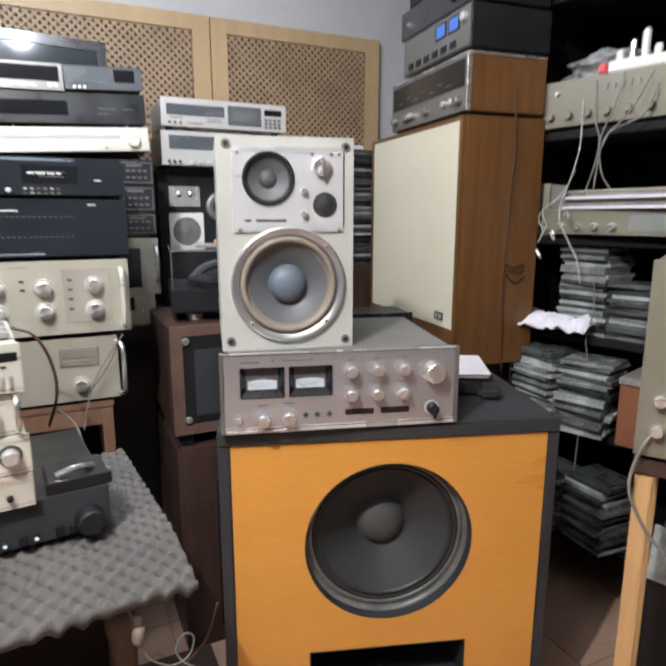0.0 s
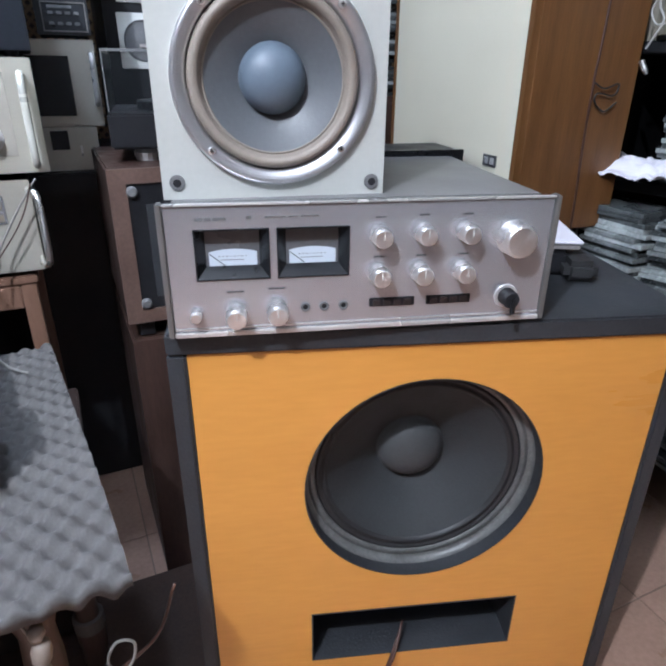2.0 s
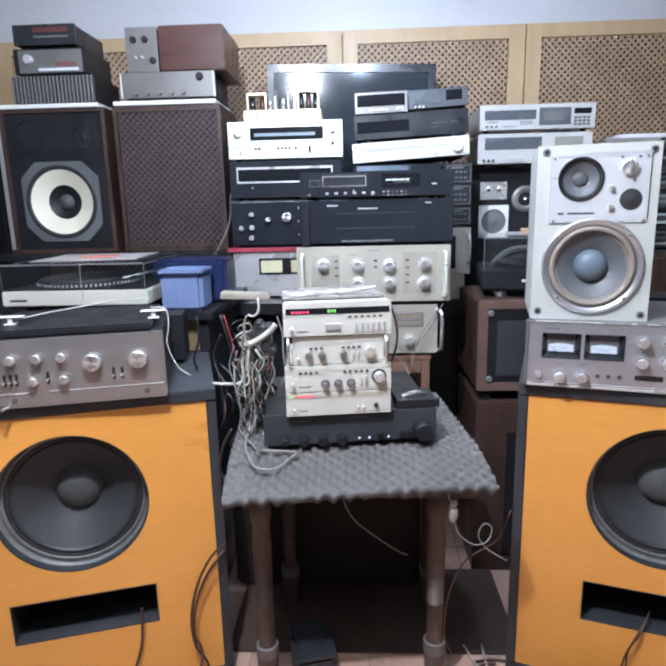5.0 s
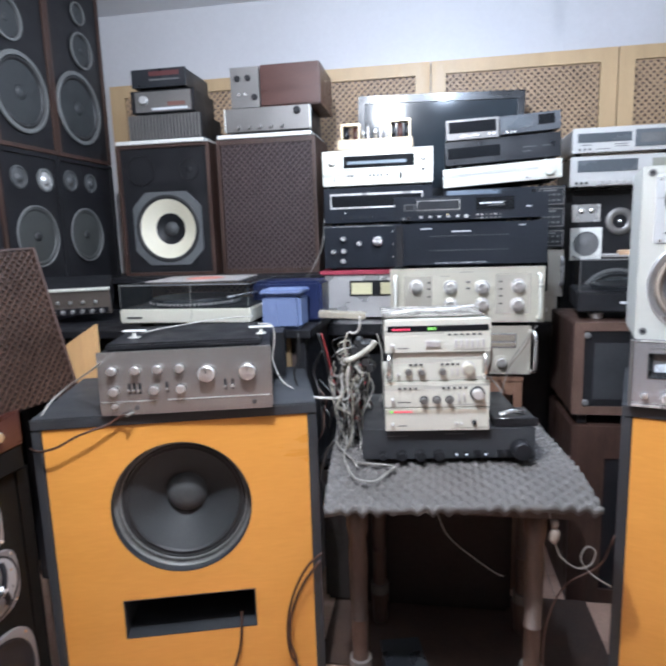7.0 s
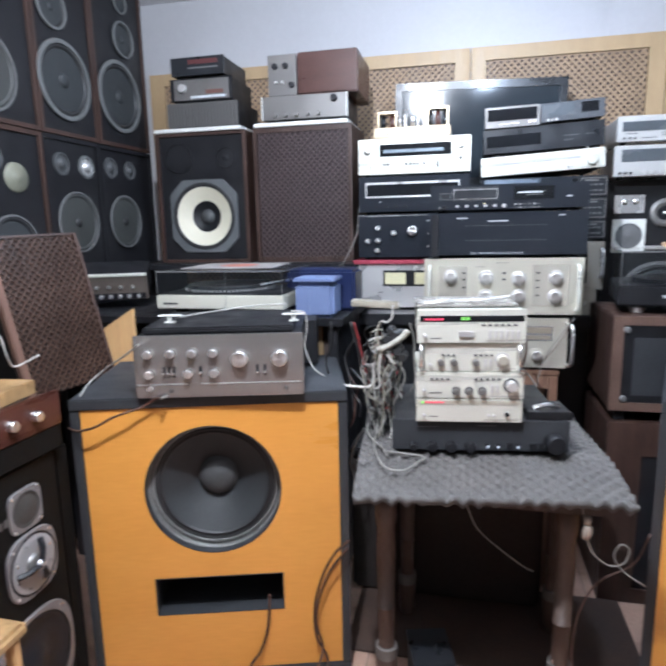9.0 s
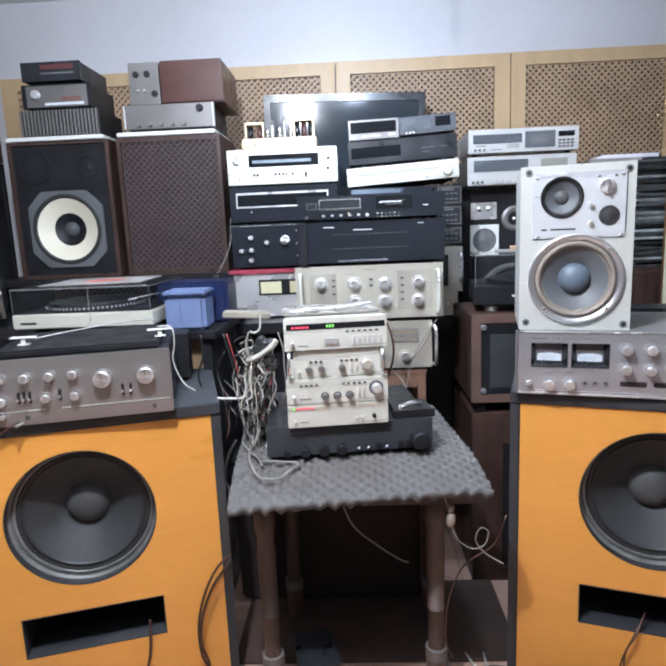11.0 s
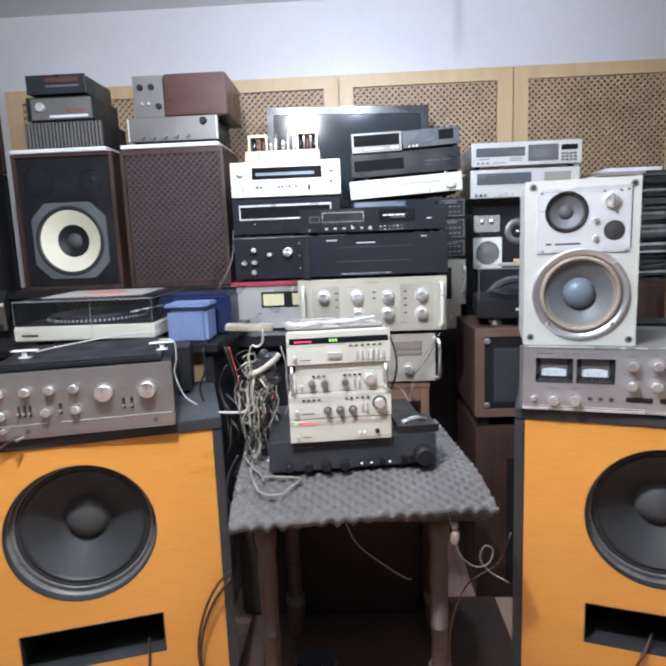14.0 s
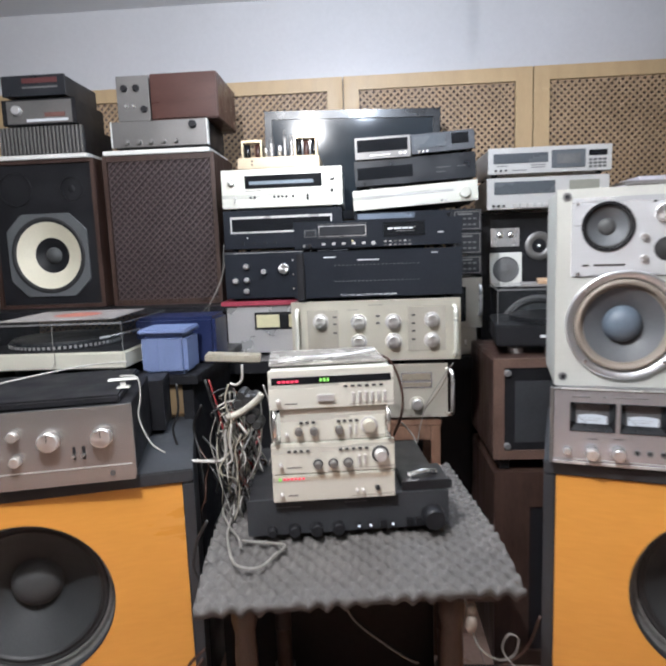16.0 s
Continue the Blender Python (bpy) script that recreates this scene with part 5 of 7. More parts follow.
lid = part("lid", box(0.004, 0.396, 0.004, 0.007, 0.088, 0.185, 0), M_LID, th, "smoked clear lid")
part("lid_side", box(0.004, 0.007, 0.0075, 0.296, 0.088, 0.185, 0), M_LID, lid)
part("lid_top", box(0.004, 0.396, 0.004, 0.296, 0.1855, 0.188, 0), M_LID, lid)
le = box(0.003, 0.397, 0.0022, 0.0036, 0.184, 0.1885, 0)
box(0.003, 0.0052, 0.0022, 0.0036, 0.088, 0.1838, 0, le)
box(0.0026, 0.0038, 0.0040, 0.296, 0.184, 0.1885, 0, le)
part("lid_edge", le, M_GASKET, lid, "bright moulded lid edge")
part("platter", turned(0.19, 0, [(0, 0.086), (0.14, 0.086), (0.14, 0.10), (0, 0.10)], 32, axis="z", cy=0.15), M_BLACK, th)
th = thing("paper_stack", pose(0.45, 1.70, 1.125, 0, 0, -14), "loose pale papers lying on the smoked lid", "papers")
part("sheet", box(0, 0.20, 0, 0.15, 0, 0.006, 0.001), M_RECORD, th)
part("sheet", box(0.05, 0.21, 0.01, 0.14, 0.0065, 0.018, 0.001), mat("tan_card", (0.45, 0.30, 0.18), 0.7, var=0.2), th)

# ---- black loudspeaker with horn, and two silver decks on it ----
th = thing("loudspeaker", pose(0.446, 2.24, 0.706), "black loudspeaker with square tweeter plates and round horn", "loudspeaker")
part("cabinet", box(0, 0.42, 0.006, 0.32, 0, 0.660, 0.004), M_BLKPAINT, th)
part("front_baffle", box(0, 0.42, 0, 0.0055, 0, 0.660, 0.002), M_BLACK, th)
p = panel(th, "tweeter_plate", 0.034, 0.535, 0.140, 0.604, 0.005, M_SATIN)
for u in (0.068, 0.108):
    part("tweeter_dome", turned(u, 0.578, [(0.012, -0.0055), (0.008, -0.009), (0, -0.010)], 16), M_CHROME, p, smooth=True)
p = part("midrange_plate", box(0.030, 0.150, -0.006, 0, 0.384, 0.513, 0.012), M_WHITE, th, "white square midrange plate")
part("ring", turned(0.090, 0.449, [(0.049, -0.0062), (0.047, -0.009), (0.044, -0.0062)], 32), M_GASKET, p)
part("cone", turned(0.090, 0.449, [(0.045, -0.0065), (0.020, -0.0064), (0.012, -0.010), (0, -0.011)], 32), M_GASKET, p, smooth=True)
p = part("horn_ring", turned(0.214, 0.534, [(0.054, 0), (0.052, -0.008), (0.030, -0.004), (0.026, -0.0005)], 32), M_BRUSHD, th, "silver horn ring", True)
part("horn_mouth", turned(0.214, 0.534, [(0.027, -0.001), (0, -0.001)], 24), M_BLACK, p)
part("horn_plug", turned(0.214, 0.534, [(0.008, -0.0012), (0.005, -0.010), (0, -0.012)], 12), M_CHROME, p)
driver(th, 0.21, 0.20, 0.15, -0.0055, M_CONE, M_DOME, M_GASKET, M_RUBBER, "woofer", 0.0, 0.3, 0.08)
th = thing("speaker_stand", pose(0.44, 2.24, 0), "black stand under the horn loudspeaker", "stand")
part("body", box(0, 0.46, 0, 0.34, 0, 0.705, 0.004), M_BLACK, th)

th = device("cassette_deck", pose(0.452, 2.165, 1.367), 0.430, 0.118, 0.26, M_SATIN, M_DECK, "silver cassette deck with dark display", "cassette deck", "silver cassette decks")
panel(th, "display", 0.025, 0.060, 0.240, 0.104, 0.002, mat("slate_display", (0.09, 0.10, 0.11), 0.25))
panel(th, "cassette_window", 0.290, 0.050, 0.395, 0.102, 0.003, mat("grey_window", (0.26, 0.26, 0.22), 0.35))
for k in range(3):
    knob(th, 0.022 + 0.018 * k, 0.020, 0.005, 0.008, M_PRINTD)
for k in range(5):
    panel(th, "key", 0.095 + 0.026 * k, 0.012, 0.112 + 0.026 * k, 0.026, 0.004, M_SATIN)
knob(th, 0.412, 0.062, 0.009, 0.010, M_SATIN)
th = device("cassette_deck", pose(0.456, 2.165, 1.491), 0.432, 0.098, 0.26, M_SATIN, M_DECK, "silver cassette deck with dark cassette window", "cassette deck", "silver cassette decks")
panel(th, "display", 0.018, 0.044, 0.210, 0.078, 0.002, bpy.data.materials["slate_display"])
w = panel(th, "cassette_window", 0.222, 0.022, 0.340, 0.084, 0.003, bpy.data.materials["dull_window"])
part("cassette", box(0.240, 0.322, -0.0045, -0.0031, 0.036, 0.070, 0.0005), M_GASKET, w)
panel(th, "counter", 0.352, 0.060, 0.415, 0.080, 0.002, M_GLASSDARK)
for r_ in range(3):
    for k in range(4):
        panel(th, "key", 0.352 + 0.016 * k, 0.018 + 0.012 * r_, 0.364 + 0.016 * k, 0.026 + 0.012 * r_, 0.003, M_GASKET)
for k in range(3):
    knob(th, 0.026 + 0.018 * k, 0.020, 0.004, 0.006, M_PRINTD)
bars(th, [(0.03, 0.034, 0.04), (0.15, 0.034, 0.05), (0.15, 0.026, 0.05), (0.085, 0.018, 0.05)], M_GASKET, h=0.003)

# piles of disc cases beside the decks
cd_me = box(0, 0.142, 0, 0.124, 0, 0.0098, 0.0006)
CD0 = part("disc_case", cd_me, M_CASE)
CD0.matrix_basis = pose(1.13, 2.19, 1.0205)
tagged(CD0, "clear plastic disc case lying in a pile", "disc case", "disc cases")
CD_DARK = bpy.data.meshes.new("disc_case_dark")
bm = box(0, 0.142, 0, 0.124, 0, 0.0098, 0.0006)
bm.to_mesh(CD_DARK)
bm.free()
CD_DARK.materials.append(M_CASED)
rnd = random.Random(5)


def case_pile(m, count, dark=0.4, jitter=0.008):
    for k in range(count):
        ob = new("disc_case", CD_DARK if rnd.random() < dark else CD0.data)
        ob.matrix_basis = m @ pose(rnd.uniform(-jitter, jitter), rnd.uniform(-jitter, jitter), 0.0102 * k, 0, 0, rnd.uniform(-5, 5))
        tagged(ob, "clear plastic disc case lying in a pile", "disc case", "disc cases")


case_pile(pose(1.13, 2.19, 1.031), 42, 0.75, 0.014)
case_pile(pose(0.98, 2.20, 1.0205), 40, 0.75, 0.014)
th = thing("low_cupboard", pose(0.93, 2.17, 0), "dark brown cupboard under the piled cases", "cupboard")
part("body", box(0, 0.40, 0.012, 0.45, 0, 1.019, 0.004), M_BROWN, th)
part("door", box(0.004, 0.198, 0, 0.0115, 0.02, 1.0, 0.002), M_BROWN, th)
part("door", box(0.202, 0.396, 0, 0.0115, 0.02, 1.0, 0.002), M_BROWN, th)
for k, (x, z, w) in enumerate(((0.93, 1.4295, 0.24), (0.95, 1.445, 0.20), (1.0, 1.4605, 0.22))):
    ob = part("magazine", box(0, w, 0, 0.17, 0, 0.0148, 0.001), M_PAPER if k % 2 == 0 else M_RECORD)
    ob.matrix_basis = pose(x, 2.20, z, 0, 0, rnd.uniform(-6, 6))
    tagged(ob, "pale magazine lying on the piled cases", "magazine", "magazines")

# ---- tall cream loudspeaker with receivers on top ----
AC = -95.8


def at_cream(u, z, back=0.0):
    a = radians(AC)
    return pose(1.194 + u * math.cos(a) - back * math.sin(a), 2.06 + u * math.sin(a) + back * math.cos(a), z, 0, 0, AC)


th = thing("loudspeaker", at_cream(0, 0.775), "walnut loudspeaker with a cream cloth front", "loudspeaker")
part("cabinet", box(-0.015, 0.606, 0.006, 0.26, 0, 0.70, 0.003), M_WALNUT, th)
part("front_frame", plate(-0.012, 0.603, 0.002, 0.698, -0.006, 0.0055, [("r", 0.002, 0.588, 0.108, 0.688)]), M_WALNUT, th)
part("grille_cloth", box(0.0025, 0.5875, -0.004, 0.005, 0.1085, 0.6875, 0.001), M_CREAM, th, "cream speaker cloth")
b = part("badge", box(0.485, 0.535, -0.0065, -0.0045, 0.128, 0.152, 0.001), M_PRINTD, th)
part("badge_mark", box(0.492, 0.506, -0.0072, -0.0066, 0.133, 0.147, 0), M_SATIN, b)
part("badge_mark", box(0.513, 0.528, -0.0072, -0.0066, 0.133, 0.147, 0), M_SATIN, b)
th = thing("low_cupboard", pose(1.05, 1.52, 0), "dark cupboard carrying the cream loudspeaker", "cupboard")
part("body", box(0, 0.34, 0, 0.60, 0, 0.774, 0.004), M_BROWN, th)

th = thing("stereo_receiver", at_cream(0.14, 1.476, 0.0), "walnut cased receiver with dark dial and bright knobs", "receiver")
part("case", box(0, 0.470, 0.012, 0.25, 0.008, 0.152, 0.003), M_WALNUT, th)
part("front_panel", box(0.004, 0.466, 0.0, 0.0115, 0.010, 0.150, 0.001), M_BRUSHD, th)
panel(th, "dial", 0.015, 0.072, 0.455, 0.142, 0.002, M_GLASSDARK)
part("trim", box(0.466, 0.471, -0.002, 0.012, 0.008, 0.153, 0.001), M_CHROME, th)
part("trim", box(0.0, 0.472, 0.0, 0.25, 0.1525, 0.156, 0.001), M_SATIN, th)
for u in (0.04, 0.12, 0.25, 0.43):
    knob(th, u, 0.038, 0.013, 0.018, M_BRUSHD)
for u in (0.15, 0.165, 0.36, 0.40):
    knob(th, u, 0.040, 0.009, 0.016, M_CHROME)
bars(th, [(0.06 + 0.05 * k, 0.086 + 0.012 * (k % 2), 0.03) for k in range(7)], M_GASKET, y=-0.002)
part("foot", box(0.02, 0.45, 0.02, 0.23, 0, 0.0075, 0), M_BLACK, th)
th = device("tape_deck", at_cream(0.225, 1.633, 0.0), 0.395, 0.118, 0.25, M_BLACK, M_BLKMETAL, "black deck with two blue lit meters", "tape deck")
panel(th, "face", 0.008, 0.014, 0.388, 0.112, 0.002, mat("grey_face", (0.16, 0.16, 0.15), 0.4, metal=0.4))
for u in (0.205, 0.275):
    f = panel(th, "meter_frame", u, 0.062, u + 0.062, 0.104, 0.003, M_BLACK)
    part("meter", box(u + 0.008, u + 0.054, -0.0038, -0.0031, 0.068, 0.099, 0), M_BLUEGLOW, f, "blue lit meter")
knob(th, 0.362, 0.086, 0.012, 0.014, M_SATIN)
for k in range(6):
    panel(th, "key", 0.04 + 0.05 * k, 0.022, 0.07 + 0.05 * k, 0.040, 0.005, M_BLACK)
th = device("amplifier", at_cream(0.18, 1.753, 0.01), 0.43, 0.090, 0.24, M_BLACK, M_BLKMETAL, "black amplifier with one bright switch on top of the pile")
knob(th, 0.07, 0.040, 0.006, 0.012, M_CHROME)
knob(th, 0.33, 0.045, 0.018, 0.014, M_BLACK)
th = device("amplifier", at_cream(0.215, 1.845, 0.02), 0.40, 0.080, 0.24, M_BLACK, M_BLACK, "plain black amplifier lying on the pile")
knob(th, 0.30, 0.04, 0.014, 0.012, M_BLACK)
th = device("amplifier", at_cream(0.26, 1.927, 0.03), 0.36, 0.070, 0.22, M_BLACK, M_BLACK, "small black amplifier topmost on the pile")
knob(th, 0.28, 0.035, 0.012, 0.012, M_BLACK)
cable([(1.282, 1.438, 1.543), (1.293, 1.437, 1.401), (1.288, 1.437, 1.322), (1.286, 1.438, 1.230), (1.283, 1.438, 1.135), (1.280, 1.438, 1.075), (1.281, 1.438, 0.964), (1.286, 1.437, 0.837), (1.288, 1.437, 0.756)], 0.0024, M_CABLEB, "brown cable hanging down the walnut side")
cable([(1.279, 1.434, 1.073), (1.306, 1.431, 1.062), (1.339, 1.428, 1.071), (1.332, 1.429, 1.049), (1.292, 1.433, 1.053), (1.286, 1.433, 1.038), (1.314, 1.431, 1.019), (1.342, 1.428, 1.036)], 0.0018, M_CABLEK, "black looped cable on the walnut side")

# things on the right cabinet behind the amplifier
th = device("black_component", pose(0.66, 1.405, 0.806, 0, 0, -12), 0.26, 0.165, 0.12, M_BLACK, M_BLKMETAL, "flat black component behind the amplifier", "component")
th = thing("booklet", pose(0.87, 1.185, 0.856, 0, 0, -30), "pale booklet lying over black cables", "booklet")
part("cover", box(0, 0.125, 0, 0.17, 0, 0.006, 0.002), M_PAPER, th)
part("pages", box(0.003, 0.122, 0.003, 0.167, -0.008, -0.0005, 0.001), M_RECORD, th)
th = thing("power_adapter", pose(0.88, 1.18, 0.806, 0, 0, -30), "black adapter lumps under the booklet", "adapter")
part("block", box(0, 0.10, 0, 0.14, 0, 0.0415, 0.008), M_BLACK, th)
part("block", box(0.085, 0.135, -0.03, 0.06, 0, 0.032, 0.010), M_RUBBER, th)

# ---- black rack on the right ----
# champagne darkened in colour, standing in for the shade on the shelves
M_DULL = mat("dull_shaded_champagne", (0.200, 0.188, 0.141), 0.45, metal=0.2, var=0.08)
RK = pose(1.40, 1.48, 0, 0, 0, -76)
th = thing("rack", RK, "black metal rack crowded with components and cases", "rack")
for z in (0.28, 0.60, 0.875, 1.150, 1.440, 1.80):
    part("shelf_board", box(-0.02, 0.88, 0, 0.46, z - 0.022, z, 0.002), M_RACK, th)
for u in (-0.03, 0.86):
    for y in (0.0, 0.43):
        part("upright", box(u, u + 0.03, y, y + 0.03, 0, 2.20, 0.002), M_RACK, th)
part("back_panel", box(-0.03, 0.89, 0.465, 0.475, 0, 2.2, 0), M_RACK, th)
part("side_panel", box(-0.046, -0.032, 0.03, 0.475, 0, 2.2, 0.002), M_RACK, th)
part("pole", box(-0.062, -0.034, -0.03, -0.002, 0, 2.2, 0.003), M_BLKPAINT, th, "dark grey metal pole")


def on_rack(u, y, z, turn=0):
    return RK @ pose(u, y, z, 0, 0, turn)


th = device("integrated_amplifier", on_rack(0.015, -0.02, 1.441, 3), 0.43, 0.128, 0.32, M_BEIGE, M_DULL, "champagne amplifier on the upper shelf of the rack")
for k in range(7):
    knob(th, 0.045 + 0.052 * k, 0.035, 0.011, 0.016, M_DULL)
for k in range(5):
    panel(th, "key", 0.19 + 0.020 * k, 0.090, 0.196 + 0.020 * k, 0.104, 0.004, M_BRUSHD)
knob(th, 0.385, 0.090, 0.018, 0.020, M_CHROME)
knob(th, 0.06, 0.095, 0.006, 0.010, M_SATIN)
th = thing("plastic_bag", on_rack(0.02, 0.02, 1.572), "crumpled clear plastic bag on the champagne amplifier", "plastic bag")
bm = bmesh.new()
bmesh.ops.create_icosphere(bm, subdivisions=4, radius=1)
for v in bm.verts:
    n_ = noise.noise(v.co * 2.3) * 0.35 + noise.noise(v.co * 6) * 0.16
    v.co = Vector((0.13 + v.co.x * 0.12 * (1 + n_), 0.12 + v.co.y * 0.12 * (1 + n_), 0.032 + max(-0.03, v.co.z * 0.050 * (1 + n_))))
part("bag", bm, mat("cloudy_bag", (0.30, 0.31, 0.32), 0.25, var=0.2, scale=8, bump=0.5, bscale=40), th)
th = thing("connector_strip", on_rack(0.20, 0.0, 1.572, 6), "white connector strip with red and metal plugs", "connector strip")
part("strip", box(0, 0.20, 0, 0.05, 0, 0.028, 0.003), M_WHITE, th)
for k in range(6):
    part("plug", turned(0.02 + 0.030 * k, 0, [(0.010, 0.028), (0.010, 0.05 + 0.02 * (k % 3)), (0.006, 0.056 + 0.02 * (k % 3)), (0, 0.056 + 0.02 * (k % 3))], 12, axis="z", cy=0.025), (M_WHITE, M_CHROME, M_WHITE)[k % 3], th)
part("red_plug", box(-0.025, -0.002, 0.0, 0.03, 0, 0.026, 0.004), mat("red_plastic", (0.55, 0.03, 0.03), 0.4), th)
th = device("tuner", on_rack(0.06, -0.02, 1.151, -4), 0.43, 0.075, 0.30, M_BLACK, M_DULL, "thin pale tuner on the rack shelf", "tuner")
for k in range(4):
    knob(th, 0.06 + 0.05 * k, 0.030, 0.010, 0.014, M_CHROME)
panel(th, "window", 0.25, 0.020, 0.40, 0.060, 0.002, mat("grey_dial", (0.20, 0.21, 0.20), 0.3))
th = thing("paper_stack", on_rack(0.10, -0.03, 1.227, -8), "uneven stack of papers and folders", "papers")
for k in range(6):
    part("sheet", box(rnd.uniform(0, 0.03), 0.36 + rnd.uniform(0, 0.05), rnd.uniform(0, 0.02), 0.24, 0.0085 * k, 0.0085 * k + 0.0075, 0.001), (M_PAPER, M_RECORD, M_BEIGE)[k % 3], th)
th = device("radio", on_rack(0.0, 0.02, 1.151, 0), 0.05, 0.15, 0.10, M_WHITE, M_BEIGE, "small white upright box on the rack", "box", feet=False)
th = device("small_receiver", on_rack(0.36, 0.06, 1.290, -3), 0.30, 0.09, 0.22, M_BLACK, M_BLKMETAL, "dark component lying over the papers", "component")
for k in range(4):
    panel(th, "key", 0.03 + 0.06 * k, 0.03, 0.07 + 0.06 * k, 0.06, 0.004, M_SATIN)
for u, y, n_, dk in ((0.10, 0.03, 24, 0.3), (0.255, 0.02, 15, 0.5), (0.41, 0.0, 18, 0.4), (0.56, 0.0, 22, 0.5)):
    case_pile(on_rack(u, y, 0.8755, rnd.uniform(-8, 8)), n_, dk, 0.010)
for u, y, n_, dk in ((0.01, -0.05, 22, 0.4), (0.165, -0.06, 21, 0.35), (0.62, 0.0, 20, 0.4)):
    case_pile(on_rack(u, y, 0.6005, rnd.uniform(-12, 12)), n_, dk, 0.012)
for u, y, n_, dk in ((0.05, -0.04, 18, 0.4), (0.20, -0.05, 20, 0.5)):
    case_pile(on_rack(u, y, 0.2805, rnd.uniform(-15, 15)), n_, dk, 0.014)
th = thing("crumpled_paper", on_rack(-0.03, -0.05, 0.8755), "crumpled white paper sheets hanging over the shelf edge", "paper")
bm = bmesh.new()
bmesh.ops.create_grid(bm, x_segments=60, y_segments=34, size=0.5)
for v in bm.verts:
    x, y = v.co.x * 0.26, v.co.y * 0.14
    v.co = Vector((0.13 + x, 0.05 + y, 0.034 + 0.030 * abs(noise.noise(Vector((x * 15, y * 17, 0)))) + 0.016 * abs(noise.noise(Vector((x * 38, y * 38, 3)))) - 0.45 * max(0.0, -0.03 - y)))
r_ = bmesh.ops.extrude_face_region(bm, geom=list(bm.faces))
for v in [e for e in r_["geom"] if isinstance(e, bmesh.types.BMVert)]:
    v.co.z -= 0.005
part("sheet", bm, M_PAPER, th)
th = thing("cardboard_box", on_rack(0.33, -0.04, 0.6005, 4), "reddish brown card box on the rack", "box")
part("box", box(0, 0.27, 0, 0.22, 0, 0.17, 0.003), mat("red_brown_card", (0.20, 0.075, 0.035), 0.6, var=0.2), th)
part("lid", box(-0.003, 0.273, -0.003, 0.223, 0.171, 0.19, 0.002), M_RECORD, th)
th = thing("subwoofer", pose(1.28, 0.96, 0, 0, 0, -55), "low black box standing before the rack", "box")
part("body", box(0, 0.24, 0, 0.16, 0, 0.40, 0.006), M_BLACK, th)
for k in range(2):
    ob = new("disc_case", CD0.data)
    ob.matrix_basis = pose(1.27 + 0.03 * k, 0.90, 0.405, 78, 0, -70)
    tagged(ob, "clear disc case standing upright on the black box", "disc case", "disc cases")
cable([(1.392, 1.305, 1.509), (1.392, 1.303, 1.429), (1.392, 1.305, 1.380), (1.389, 1.317, 1.326), (1.385, 1.333, 1.276), (1.382, 1.345, 1.242), (1.382, 1.344, 1.195), (1.390, 1.315, 1.138), (1.397, 1.286, 1.087), (1.400, 1.273, 1.029)], 0.0021, M_CABLEW, "thin pale cable hanging before the rack")
cable([(1.395, 1.315, 1.329), (1.388, 1.343, 1.276), (1.379, 1.377, 1.242), (1.373, 1.403, 1.221), (1.371, 1.412, 1.199), (1.374, 1.399, 1.177), (1.378, 1.381, 1.178)], 0.0018, M_CABLEW, "thin pale cable curled before the rack shelf")
cable([(1.386, 1.330, 1.270), (1.377, 1.364, 1.248), (1.370, 1.392, 1.230), (1.370, 1.395, 1.207), (1.373, 1.383, 1.183), (1.369, 1.396, 1.152), (1.367, 1.405, 1.134)], 0.0021, M_CABLEW, "thin pale cable ending in a metal plug")
cable([(1.426, 1.252, 1.049), (1.428, 1.245, 0.956), (1.425, 1.258, 0.870), (1.428, 1.242, 0.787), (1.427, 1.249, 0.698), (1.425, 1.255, 0.593), (1.424, 1.259, 0.485)], 0.0017, M_CABLEG, "dull cable hanging along the disc cases")
for k in range(3):
    ob = part("plug", turned(0, 0, [(0, 0), (0.006, 0.002), (0.006, 0.02), (0.003, 0.03), (0, 0.03)], 10, axis="z"), M_CHROME)
    ob.matrix_basis = pose(1.366 + 0.006 * k, 1.410 - 0.045 * k, 1.115 + 0.05 * k, 150, 30 * k, 30)
    tagged(ob, "bright metal plug at a cable end", "plug", "plugs")

for pts in (((0.19, -0.03, 1.55), (0.20, -0.045, 1.46), (0.215, -0.04, 1.40), (0.20, -0.03, 1.33), (0.17, -0.02, 1.25)),
            ((0.26, -0.03, 1.56), (0.245, -0.045, 1.47), (0.22, -0.045, 1.40), (0.225, -0.035, 1.32), (0.25, -0.02, 1.27)),
            ((0.33, -0.03, 1.55), (0.29, -0.05, 1.46), (0.235, -0.045, 1.41), (0.215, -0.035, 1.36), (0.205, -0.03, 1.28)),
            ((0.345, -0.03, 1.52), (0.32, -0.045, 1.45), (0.25, -0.05, 1.42), (0.225, -0.045, 1.38))):
    cable([RK @ Vector(p) for p in pts], 0.0022, M_CABLEG, "dull grey cable hanging over the rack shelf")

# pale wooden stand with beige device at the right edge
th = thing("wooden_stand", pose(1.05, 0.80, 0, 0, 0, -58), "pale wooden stand with square legs", "stand")
for u in (0.0, 0.40):
    for y in (0.0, 0.26):
        part("leg", box(u, u + 0.030, y, y + 0.040, 0, 0.745, 0.003), M_PALEWOOD, th)
part("top", box(-0.005, 0.44, -0.005, 0.31, 0.7455, 0.775, 0.003), M_BROWN, th)
th = device("amplifier", pose(1.038, 0.80, 0.776, 0, 0, -58), 0.43, 0.36, 0.30, M_DULL, M_DULL, "tall beige device with metal knobs on a wooden stand")
